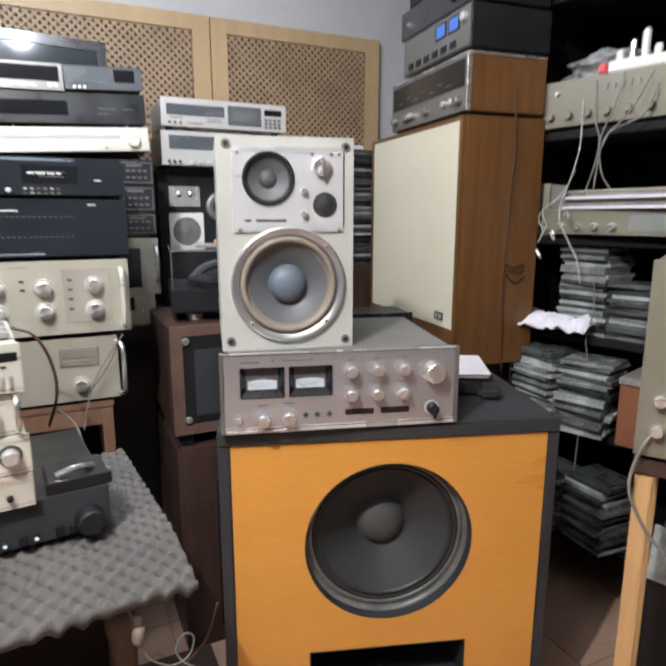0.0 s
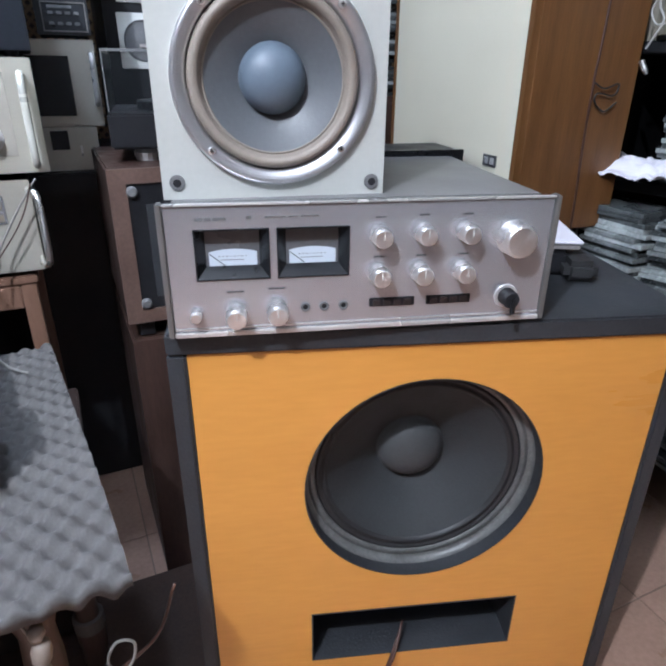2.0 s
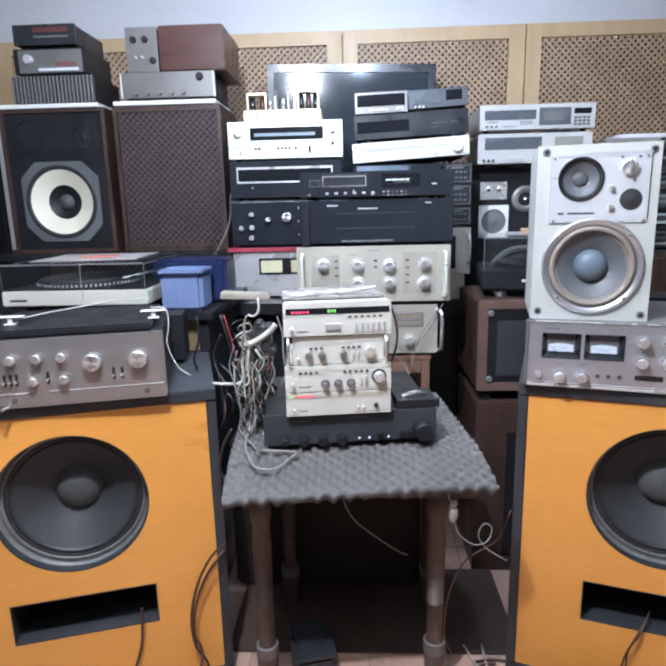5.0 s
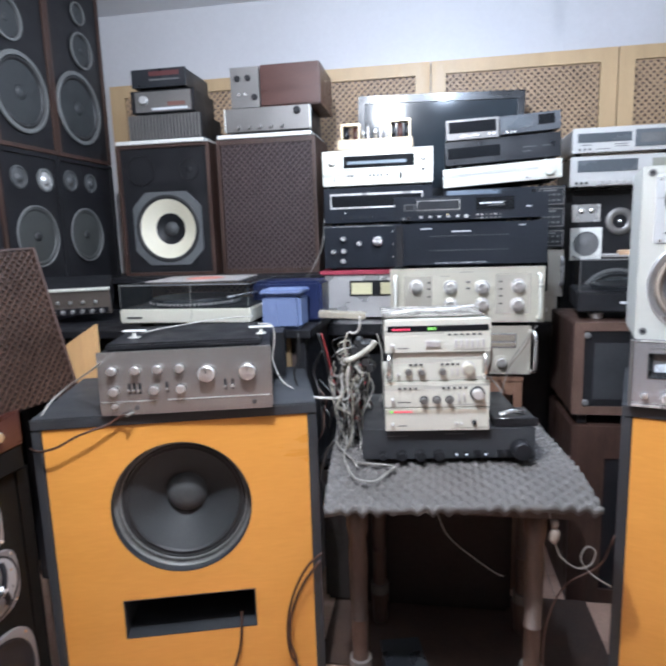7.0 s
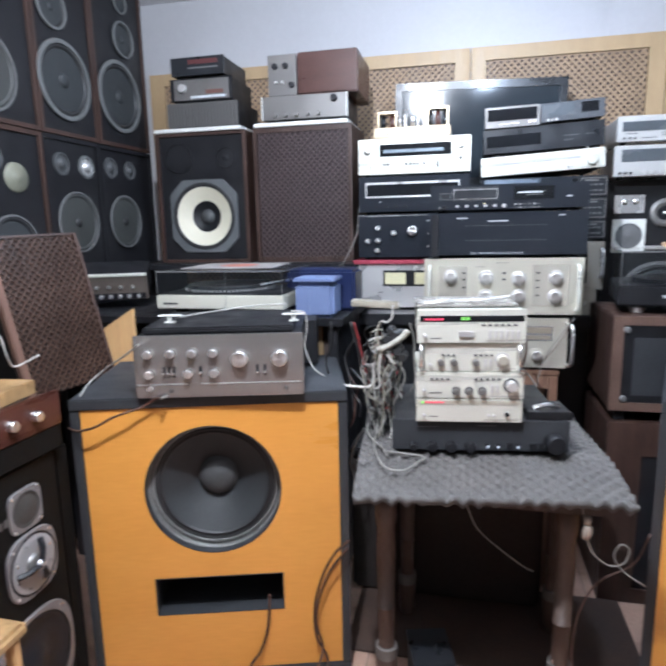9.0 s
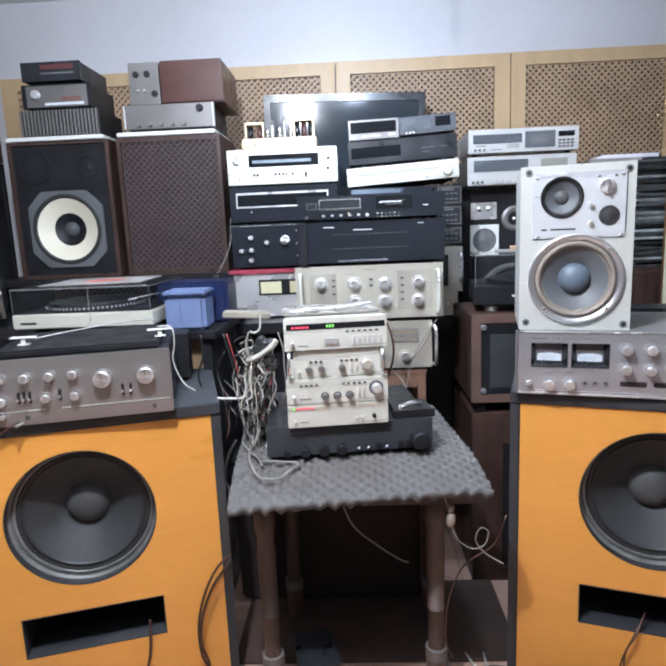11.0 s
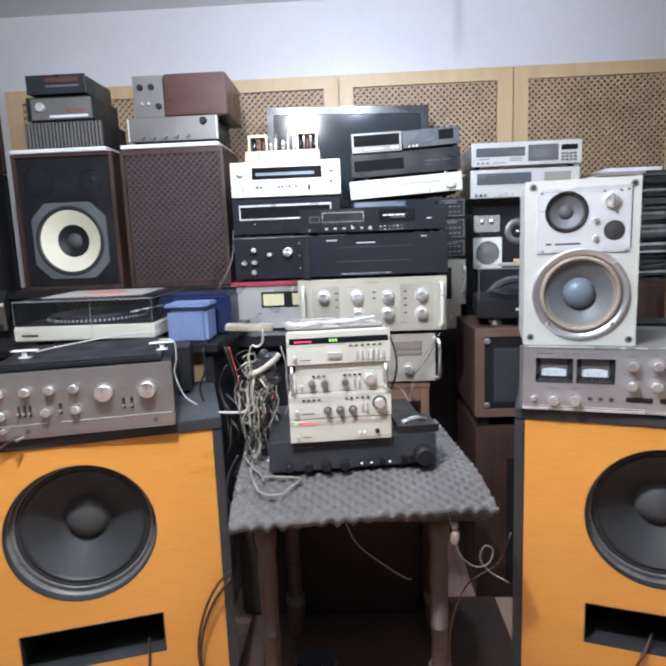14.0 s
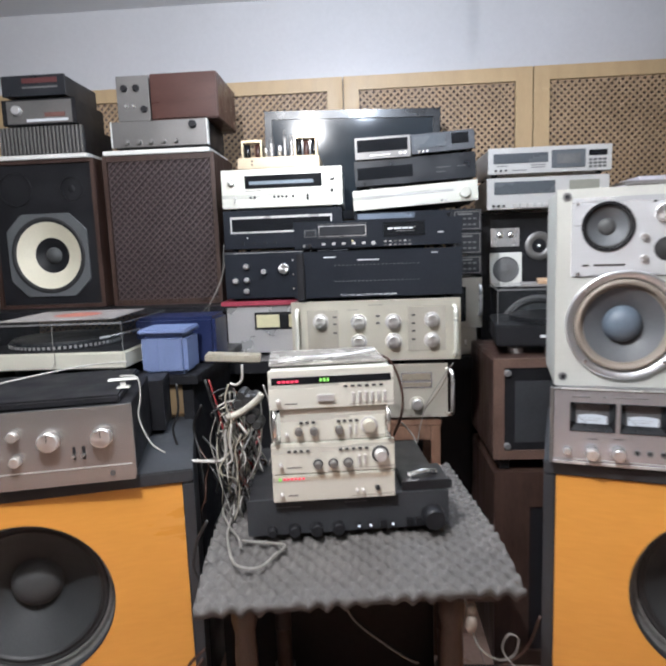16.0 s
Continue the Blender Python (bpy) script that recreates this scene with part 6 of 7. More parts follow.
for u, z in ((0.035, 0.115), (0.034, 0.060), (0.09, 0.115), (0.09, 0.06)):
    knob(th, u, z, 0.011, 0.018, M_CHROME)
cable([(1.06, 0.77, 0.84), (1.03, 0.78, 0.80), (1.025, 0.79, 0.72), (1.05, 0.76, 0.64), (1.09, 0.72, 0.58)], 0.003, M_CABLEG, "white cable from the beige device")

# ---- loudspeakers stacked along the left wall ----
LS = pose(-1.525, 2.3, 0, 0, 0, 88)
M_RING = mat("pale_grey_ring", (0.135, 0.140, 0.138), 0.55, metal=0.1, var=0.1)
M_CONEG = mat("grey_paper_cone", (0.042, 0.044, 0.042), 0.6, var=0.15, scale=8, bump=0.15)


def wall_speaker(u0, u1, z0, z1, label, edge, drivers):
    th = thing("wall_loudspeaker", LS @ pose(u0, 0, z0), label, "loudspeaker", "loudspeakers along the wall")
    W, H = u1 - u0, z1 - z0
    part("cabinet", box(0, W, 0.008, 0.30, 0, H, 0.003), M_BROWN, th)
    part("baffle", box(0.016, W - 0.016, 0.002, 0.0075, 0.016, H - 0.016, 0), M_BLACK, th)
    part("front_edge", plate(0.0005, W - 0.0005, 0.0005, H - 0.0005, -0.006, 0.0018, [("r", 0.016, W - 0.016, 0.016, H - 0.016)]), edge, th)
    for u, z, r, kind_ in drivers:
        u, z = u - u0, z - z0
        if kind_ == "w":
            driver(th, u, z, r, -0.0035, M_CONE, M_CONE, M_RING, M_RUBBER, "woofer", 0.0, 0.18, 0.11, 0.006)
        elif kind_ == "g":
            driver(th, u, z, r, -0.0035, M_CONEG, M_RUBBER, M_GASKET, M_CONEG, "woofer", 0.0, 0.16, 0.05, 0.004)
        elif kind_ == "b":
            driver(th, u, z, r, -0.0035, M_CONE, M_DOME, M_GASKET, M_RUBBER, "woofer", 0.0, 0.20, 0.06, 0.004)
        elif kind_ == "s":
            tw = part("tweeter", turned(u, z, [(r, 0.002), (r, -0.004), (r * 0.80, -0.0065), (r * 0.70, -0.001)], 24), M_RING, th, "silver ringed dome tweeter")
            part("dome", turned(u, z, [(r * 0.71, -0.001), (r * 0.5, 0.001), (r * 0.42, -0.006), (r * 0.2, -0.013), (0, -0.014)], 24), M_SATIN, tw, smooth=True)
        elif kind_ == "c":
            part("tweeter", turned(u, z, [(r, 0.002), (r * 0.95, -0.006), (r * 0.5, -0.003), (r * 0.35, -0.010), (0, -0.012)], 24), mat("cream_dome", (0.20, 0.20, 0.15), 0.5), th, "cream cone tweeter", True)
        else:
            tw = part("tweeter", turned(u, z, [(r, 0.002), (r, -0.004), (r * 0.84, -0.0055), (r * 0.80, -0.001)], 24), M_DOME, th)
            part("cone", turned(u, z, [(r * 0.81, -0.001), (r * 0.45, 0.0015), (r * 0.40, -0.004), (r * 0.2, -0.010), (0, -0.011)], 24), M_DOME, tw, smooth=True)


wall_speaker(-0.362, 0.000, 1.566, 2.276, "tall black loudspeaker with pale rimmed drivers", M_BROWN, ((-0.200, 1.776, 0.146, "w"), (-0.148, 2.017, 0.073, "w"), (-0.152, 2.162, 0.045, "w")))
wall_speaker(-0.686, -0.365, 1.566, 2.276, "tall black loudspeaker with a large rimmed woofer", M_BROWN, ((-0.540, 1.766, 0.142, "w"), (-0.576, 2.008, 0.076, "w"), (-0.55, 2.165, 0.05, "w")))
wall_speaker(-1.120, -0.689, 1.566, 2.276, "brown framed loudspeaker with a wide grey woofer", M_BROWN, ((-0.905, 1.722, 0.128, "g"), (-0.90, 2.05, 0.06, "b")))
wall_speaker(-0.378, 0.000, 1.010, 1.563, "black loudspeaker with two tweeters and grey woofer", M_BLACK, ((-0.306, 1.474, 0.043, "d"), (-0.170, 1.474, 0.040, "d"), (-0.228, 1.255, 0.112, "g")))
wall_speaker(-0.690, -0.381, 1.010, 1.563, "black loudspeaker with one bright tweeter and grey woofer", M_BLACK, ((-0.600, 1.463, 0.042, "d"), (-0.461, 1.463, 0.044, "s"), (-0.532, 1.250, 0.116, "g")))
wall_speaker(-1.120, -0.693, 1.010, 1.563, "wood framed loudspeaker with a cream tweeter", M_BROWN, ((-0.825, 1.397, 0.050, "c"), (-0.92, 1.455, 0.045, "d"), (-0.865, 1.165, 0.110, "b")))
th = thing("wall_bench", LS @ pose(-1.13, 0.0, 0), "dark bench carrying the stacked loudspeakers", "bench")
part("bench_top", box(0, 1.14, 0, 0.40, 0.97, 1.009, 0.003), M_BLACK, th)
part("front_board", box(0, 1.14, 0.04, 0.06, 0, 0.9695, 0.002), M_BLACK, th)

# mixer and pale board beside the record player
th = device("mixer", pose(-1.467, 1.614, 0.955, 18, 0, 24), 0.250, 0.10, 0.16, M_BLACK, mat("bronze_panel", (0.12, 0.10, 0.085), 0.4, metal=0.3, var=0.2), "old bronze mixer with rows of shiny knobs", "mixer")
part("top_edge", box(0.0, 0.25, -0.004, 0.012, 0.1005, 0.108, 0.001), M_SILVER, th)
part("slider_bed", box(0.01, 0.24, -0.002, 0, 0.012, 0.034, 0.0005), M_BLACK, th)
for k in range(7):
    knob(th, 0.018 + 0.033 * k, 0.024, 0.008, 0.016, M_CHROME)
    if k < 5:
        knob(th, 0.03 + 0.042 * k, 0.060, 0.006, 0.010, M_CHROME)
bm = bmesh.new()
rim_ = [[bm.verts.new((x, y, z)) for x, z in ((0, 0), (0.110, 0), (0.110, 0.966), (0.012, 0.905), (0, 0.892))] for y in (0, 0.018)]
bm.faces.new(rim_[0])
bm.faces.new(rim_[1][::-1])
for k in range(5):
    bm.faces.new((rim_[0][k], rim_[0][(k + 1) % 5], rim_[1][(k + 1) % 5], rim_[1][k]))
bmesh.ops.recalc_face_normals(bm, faces=bm.faces)
ob = part("wooden_board", bm, M_PALEWOOD)
ob.matrix_basis = pose(-1.233, 1.405, 0, 0, 0, 3)
tagged(ob, "pale wooden board standing behind the cabinet", "board")

# leaning loudspeaker with diamond grille
th = thing("leaning_loudspeaker", pose(-1.213, 1.029, 0.765, -14.5, -1.6, 74), "brown loudspeaker with diamond grille leaning backwards", "loudspeaker")
M_STRIP = mat("worn_pinkish_wood", (0.115, 0.060, 0.040), 0.5, var=0.2, scale=7, stretch=(5, 5, 0.8))
# near black cabinet colour carries the shade on its sides
part("cabinet", box(0, 0.292, 0.012, 0.20, 0, 0.452, 0.004), M_DEEP, th)
part("edge_strip", box(0.0, 0.024, -0.010, 0.0115, 0.0, 0.452, 0.003), M_STRIP, th, "worn pinkish wooden edge")
part("edge_strip", box(0.281, 0.292, -0.008, 0.0115, 0.0, 0.452, 0.002), M_BROWN, th)
part("top_strip", box(0.0245, 0.2805, -0.008, 0.0115, 0.444, 0.452, 0.002), M_BROWN, th)
part("grille_cloth", box(0.0245, 0.2805, 0.003, 0.0115, 0.004, 0.4435, 0), mat("dark_brown_cloth", (0.020, 0.012, 0.009), 0.9, var=0.2), th)
part("grille", lattice_bm(0.0245, 0.2805, 0.004, 0.4435, 0.0160, 0.0056, -0.008, 0.009), mat("worn_brown_grille", (0.050, 0.025, 0.015), 0.42, var=0.4, scale=9), th, "brown moulded diamond grille")

# monitor with three drivers under a wooden amplifier, at the left edge
th = thing("studio_monitor", pose(-1.031, 0.406, 0.0, 0, 0, 90), "black monitor loudspeaker with white ringed drivers", "loudspeaker")
part("cabinet", box(-0.10, 0.484, 0.004, 0.34, 0, 0.708, 0.004), M_DEEP, th)
part("baffle", box(-0.094, 0.478, 0, 0.0035, 0.006, 0.702, 0), M_DEEP, th)
M_FRAMEG = mat("pale_grey_frame", (0.19, 0.178, 0.178), 0.45, metal=0.2, var=0.08, scale=12)
p = part("tweeter_plate", soft_square(0.372, 0.606, 0.0490, 5, 0.041, 0.0, -0.005), M_FRAMEG, th, "pale grey tweeter plate")
part("mesh", turned(0.372, 0.606, [(0.0415, -0.0052), (0.0390, -0.0066), (0.0375, -0.004), (0.030, -0.006), (0, -0.010)], 32), mat("tweeter_mesh", (0.045, 0.043, 0.040), 0.6, var=0.3, scale=40, bump=0.5, bscale=700), p, smooth=True)
for a in (45, 135, 225, 315):
    part("screw", turned(0.372 + 0.055 * math.cos(radians(a)), 0.606 + 0.055 * math.sin(radians(a)), [(0.0035, -0.005), (0.003, -0.0072), (0, -0.0076)], 10), M_CHROME, p)
p = part("midrange_ring", soft_square(0.374, 0.472, 0.0765, 3.1, 0.0715, 0.0, -0.006), M_FRAMEG, th, "pale grey midrange frame")
part("seal", turned(0.374, 0.472, [(0.072, -0.0055), (0.071, -0.0075), (0.067, -0.0075), (0.066, -0.0055)], 48), M_BLACK, p)
part("membrane", turned(0.374, 0.472, [(0.067, -0.0062), (0.064, -0.0078), (0.045, -0.0066), (0.024, -0.0065)], 48), mat("pale_membrane", (0.26, 0.25, 0.25), 0.5, var=0.1), p, smooth=True)
part("dome", turned(0.374, 0.472, [(0.0245, -0.0065), (0.022, -0.012), (0.013, -0.016), (0, -0.017)], 32), M_BRUSHD, p, smooth=True)
for a in (45, 135, 225, 315):
    part("screw", turned(0.374 + 0.079 * math.cos(radians(a)), 0.472 + 0.079 * math.sin(radians(a)), [(0.0035, -0.006), (0.003, -0.0082), (0, -0.0086)], 10), M_CHROME, p)
for k in range(8):
    a = radians(22 + 45 * k)
    part("membrane_screw", turned(0.374 + 0.054 * math.cos(a), 0.472 + 0.054 * math.sin(a), [(0.003, -0.0065), (0.0028, -0.0090), (0, -0.0092)], 8), M_CHROME if k % 3 == 0 else M_GASKET, p)
bm = bmesh.new()
for a in (65, 185, 300):
    sweep([(0.374 + 0.004 * math.cos(radians(a)), -0.026, 0.472 + 0.004 * math.sin(radians(a))), (0.374 + 0.034 * math.cos(radians(a)), -0.021, 0.472 + 0.034 * math.sin(radians(a))), (0.374 + 0.055 * math.cos(radians(a)), -0.008, 0.472 + 0.055 * math.sin(radians(a)))], 0.0068, bm, 6, 3)
part("guard", bm, M_BLACK, p)
part("hub", turned(0.374, 0.472, [(0.0125, -0.022), (0.0115, -0.028), (0.006, -0.031), (0, -0.0315)], 20), M_SATIN, p, "silver hub of the guard", True)
w = part("woofer_ring", soft_square(0.350, 0.232, 0.124, 2.9, 0.1145, 0.0, -0.007), M_FRAMEG, th, "pale grey woofer frame")
part("cone", turned(0.350, 0.232, [(0.115, -0.004), (0.108, -0.009), (0.099, -0.0015), (0.04, -0.001), (0.03, -0.010), (0, -0.013)], 48), M_BLACK, w, smooth=True)
for a in (45, 135, 225, 315):
    part("screw", turned(0.350 + 0.129 * math.cos(radians(a)), 0.232 + 0.129 * math.sin(radians(a)), [(0.004, -0.007), (0.0035, -0.0095), (0, -0.010)], 10), M_CHROME, w)
for k in range(6):
    part("name_mark", box(0.215 + 0.019 * k, 0.228 + 0.019 * k, -0.0012, 0, 0.590, 0.608, 0.0004), mat("dull_grey_mark", (0.085, 0.080, 0.075), 0.5) if k == 0 else bpy.data.materials["dull_grey_mark"], th)
for z in (0.52, 0.44):
    knob(th, 0.20, z, 0.014, 0.010, M_BLACK, name="level_knob")
# added black block that gives the gap beside the monitor its shade
th = thing("gap_shade_box", pose(-1.36, 0.896, 0), "added black box that fills the gap with shade", "cabinet")
part("body", box(0, 0.322, 0, 0.046, 0, 0.70, 0.004), M_DEEP, th)
th = thing("wooden_amplifier", pose(-1.041, 0.275, 0.709, 0, 0, 87.4), "reddish wooden fronted amplifier with bright knobs", "amplifier")
part("case", box(0, 0.565, 0.012, 0.28, 0, 0.136, 0.004), M_BLACK, th)
part("front_panel", box(0, 0.63, 0, 0.0115, 0.056, 0.140, 0.003), M_REDWOOD, th)
part("lower_strip", box(0.004, 0.626, 0.002, 0.0115, 0.002, 0.0555, 0.001), M_DEEP, th)
for u in (0.480, 0.550):
    knob(th, u, 0.098, 0.0125, 0.016, M_CHROME)
th = thing("metal_box", pose(-1.145, 0.482, 0.846, 0, 0, 8), "pale beige metal box with a vent", "box")
part("body", box(0, 0.17, 0, 0.22, 0, 0.130, 0.004), M_BEIGE, th)
part("mark", box(0.1702, 0.171, 0.10, 0.13, 0.06, 0.10, 0.002), M_GASKET, th)
ob = part("wooden_block", box(0, 0.10, 0, 0.13, 0, 0.032, 0.002), M_STOOL)
ob.matrix_basis = pose(-1.135, 0.735, 0.846, 0, 0, 6)
tagged(ob, "pale wooden block lying on the amplifier", "wooden block")
th = thing("dark_drum", pose(-1.10, 0.64, 0.977), "dark round reel on the beige box", "reel")
part("reel", turned(0, 0, [(0, 0), (0.055, 0), (0.058, 0.01), (0.058, 0.05), (0.05, 0.055), (0, 0.055)], 32, axis="z"), M_RUBBER, th)
cable([(-1.09, 0.60, 1.035), (-1.05, 0.66, 1.045), (-1.035, 0.70, 1.02), (-1.045, 0.70, 0.99), (-1.09, 0.67, 0.985), (-1.14, 0.62, 1.0), (-1.10, 0.62, 1.04)], 0.0022, M_CABLEP, "pink cable looped on the beige box")
cable([(-1.04, 0.70, 1.00), (-1.015, 0.745, 1.01), (-1.01, 0.76, 0.955), (-1.02, 0.79, 0.93), (-1.00, 0.84, 0.945)], 0.002, M_CABLEW, "pale cable beside the beige box")
th = thing("wooden_stool", pose(-1.0, 0.30, 0), "pale wooden stool with a rounded seat", "stool")
part("seat", box(-0.10, 0.085, 0.0, 0.33, 0.425, 0.455, 0.014), M_STOOL, th)
for u in (-0.085, 0.055):
    for y in (0.02, 0.29):
        part("leg", box(u, u + 0.022, y, y + 0.022, 0, 0.4245, 0.003), M_PALEWOOD, th)

# lamp fittings on the ceiling
for p_ in (LAMP_FRONT, LAMP_BACK):
    th = thing("ceiling_lamp", pose(p_[0], p_[1], CEIL), "white ceiling lamp holder with a bare bulb", "lamp", "ceiling lamps")
    part("holder", turned(0, 0, [(0, 0), (0.024, 0), (0.024, -0.006), (0.004, -0.010), (0.0035, p_[2] - CEIL + 0.045), (0, p_[2] - CEIL + 0.045)], 24, axis="z"), M_WHITE, th)

# ---- cables on the table, the cabinets and the floor ----
cable([(-0.281, 1.361, 0.690), (-0.316, 1.326, 0.680), (-0.333, 1.240, 0.670), (-0.300, 1.160, 0.668), (-0.270, 1.110, 0.667), (-0.255, 1.070, 0.666)], 0.0028, M_CABLEG, "grey cable lying on the foam")
cable([(-0.275, 1.338, 0.690), (-0.300, 1.250, 0.674), (-0.298, 1.140, 0.668), (-0.268, 1.040, 0.663), (-0.243, 1.008, 0.661), (-0.205, 1.008, 0.661), (-0.182, 1.050, 0.664), (-0.170, 1.078, 0.668), (-0.260, 1.095, 0.668)], 0.003, M_CABLEG, "grey cable looped on the foam")
cable([(-0.297, 1.000, 0.759), (-0.319, 1.000, 0.719), (-0.330, 1.000, 0.668), (-0.321, 1.000, 0.636), (-0.320, 0.960, 0.606)], 0.003, M_CABLEK, "black cable hanging by the foam")
cable([(-0.068, 1.150, 0.522), (-0.038, 1.150, 0.456), (0.026, 1.150, 0.400), (0.080, 1.150, 0.362), (0.100, 1.150, 0.355)], 0.0022, M_CABLEG, "grey cable hanging under the table")
cable([(0.172, 1.000, 0.612), (0.184, 1.000, 0.560), (0.192, 1.000, 0.523), (0.204, 1.000, 0.500), (0.235, 1.000, 0.479), (0.264, 1.000, 0.489), (0.272, 1.000, 0.521), (0.254, 1.000, 0.530), (0.243, 1.000, 0.501), (0.264, 1.000, 0.468), (0.308, 1.000, 0.439)], 0.0017, M_CABLEG, "pale cable looped beside the table leg")
cable([(0.326, 1.050, 0.534), (0.296, 1.050, 0.458), (0.225, 1.050, 0.404), (0.188, 1.050, 0.313), (0.180, 1.050, 0.208), (0.197, 1.050, 0.151)], 0.0022, M_CABLEB, "brown cable beside the orange cabinet")
cable([(-0.362, 1.127, 0.402), (-0.400, 1.116, 0.367), (-0.434, 1.106, 0.301), (-0.455, 1.100, 0.214), (-0.452, 1.101, 0.123), (-0.424, 1.109, 0.042), (-0.420, 0.980, 0.008), (-0.200, 0.900, 0.006)], 0.0035, M_CABLEB, "brown cable running down the orange front")
cable([(-0.366, 1.120, 0.384), (-0.413, 1.107, 0.319), (-0.443, 1.098, 0.239), (-0.450, 1.096, 0.162), (-0.436, 1.100, 0.083), (-0.440, 0.970, 0.050), (-0.360, 0.900, 0.008), (-0.100, 0.880, 0.006)], 0.0035, M_CABLEB, "brown cable hanging by the orange front")
cable([(-0.572, 1.074, 0.253), (-0.574, 1.073, 0.208), (-0.582, 1.071, 0.144), (-0.603, 1.065, 0.080), (-0.627, 1.058, 0.045), (-0.620, 0.960, 0.050), (-0.650, 0.900, 0.006)], 0.0035, M_CABLEB, "brown cable coming out of the slot")
cable([(-0.796, 0.990, 0.811), (-0.815, 0.992, 0.806), (-0.845, 0.985, 0.787), (-0.877, 0.966, 0.778), (-0.913, 0.952, 0.765), (-0.950, 0.941, 0.745), (-0.981, 0.934, 0.736), (-1.003, 0.940, 0.731), (-1.045, 0.965, 0.728)], 0.0030, M_CABLEB, "brown cable over the orange front")
th = thing("cable_plug", pose(-0.790, 0.992, 0.8075, 0, 0, 20), "grey plug at the end of the brown cable", "plug")
part("sleeve", sweep([(0.006, 0.010, 0.0045), (-0.006, -0.010, 0.0045)], 0.0038, steps=2), M_CABLEG, th)
cable([(0.687, 1.094, 0.237), (0.652, 1.061, 0.200), (0.631, 1.068, 0.146), (0.629, 1.069, 0.068), (0.625, 1.077, 0.006), (0.579, 1.035, 0.006), (0.523, 1.025, 0.006)], 0.0024, M_CABLEB, "brown cable from the slot to the floor")
cable([(0.680, 1.086, 0.230), (0.642, 1.062, 0.186), (0.624, 1.069, 0.126), (0.617, 1.071, 0.066), (0.609, 1.067, 0.006), (0.560, 1.026, 0.006)], 0.0024, M_CABLEB, "second brown cable from the slot")
cable([(0.288, 1.185, 0.006), (0.344, 1.192, 0.006), (0.396, 1.178, 0.006), (0.428, 1.141, 0.006), (0.453, 1.087, 0.006), (0.481, 1.048, 0.006), (0.547, 1.033, 0.006)], 0.0038, M_CABLEB, "brown cable on the tiles")
cable([(0.255, 1.077, 0.006), (0.272, 1.135, 0.006), (0.301, 1.170, 0.006), (0.341, 1.179, 0.006)], 0.0038, M_CABLEB, "short brown cable on the tiles")
cable([(0.212, 1.223, 0.006), (0.205, 1.144, 0.006), (0.218, 1.099, 0.006), (0.258, 1.071, 0.006), (0.305, 1.036, 0.006)], 0.0038, M_CABLEW, "white cable on the tiles")
cable([(0.266, 1.244, 0.006), (0.293, 1.158, 0.006), (0.319, 1.092, 0.006), (0.353, 1.030, 0.006)], 0.0038, M_CABLEW, "pale cable on the tiles")
cable([(0.317, 1.245, 0.006), (0.316, 1.142, 0.006), (0.341, 1.077, 0.006), (0.402, 1.024, 0.006)], 0.0038, M_CABLEW, "thin pale cable on the tiles")
cable([(-0.391, 1.200, 0.801), (-0.353, 1.200, 0.799), (-0.317, 1.200, 0.801), (-0.307, 1.200, 0.823), (-0.307, 1.200, 0.857), (-0.293, 1.200, 0.895)], 0.004, M_CABLEW, "white cable at the edge of the cabinet")
cable([(-0.512, 1.160, 1.003), (-0.476, 1.160, 0.999), (-0.472, 1.160, 0.956), (-0.479, 1.160, 0.913), (-0.458, 1.160, 0.858), (-0.428, 1.160, 0.834)], 0.0018, M_CABLEW, "thin pale cable behind the amplifier")
cable([(-0.442, 1.300, 0.953), (-0.442, 1.300, 0.888), (-0.458, 1.300, 0.841), (-0.445, 1.300, 0.786)], 0.003, M_CABLEK, "dark cable behind the cabinet")
cable([(-0.399, 1.420, 0.934), (-0.380, 1.420, 0.856), (-0.369, 1.420, 0.798), (-0.356, 1.420, 0.752), (-0.350, 1.420, 0.725)], 0.0025, M_CABLER, "red cable beside the bundle")
cable([(-0.409, 1.420, 0.934), (-0.387, 1.420, 0.844), (-0.378, 1.420, 0.785), (-0.364, 1.420, 0.732)], 0.004, M_CABLEK, "black cable beside the bundle")
cable([(-0.487, 2.020, 1.219), (-0.506, 2.020, 1.155), (-0.541, 2.020, 1.091), (-0.585, 2.020, 1.040), (-0.603, 2.020, 0.994)], 0.0013, M_CABLEG, "thin wire hanging before the grille")
cable([(-0.489, 2.030, 1.284), (-0.500, 2.030, 1.187), (-0.527, 2.030, 1.123), (-0.558, 2.030, 1.058), (-0.555, 2.030, 0.990), (-0.540, 2.030, 0.964)], 0.0013, M_CABLEG, "second thin wire before the grille")
cable([(-0.472, 1.700, 1.020), (-0.488, 1.700, 0.992), (-0.481, 1.700, 0.962), (-0.441, 1.700, 0.950)], 0.003, M_CABLEW, "white cable end beside the blue box")
cable([(-0.822, 0.948, 0.950), (-0.920, 1.038, 0.900), (-1.021, 1.110, 0.850), (-1.058, 1.082, 0.815), (-1.006, 0.968, 0.812)], 0.0022, M_CABLEW, "pale cable behind the silver amplifier")
th = thing("power_strip", pose(-0.407, 1.42, 0.979, 0, 4, 8), "cream power strip with plugs", "power strip")
part("body", box(0, 0.14, 0, 0.06, 0, 0.018, 0.003), M_OLDCREAM, th)
for k in range(3):
    part("outlet", turned(0.03 + 0.048 * k, 0, [(0.017, 0.0182), (0.017, 0.0195), (0.014, 0.0195), (0.014, 0.0185), (0, 0.0185)], 20, axis="z", cy=0.025), M_OLDCREAM, th)

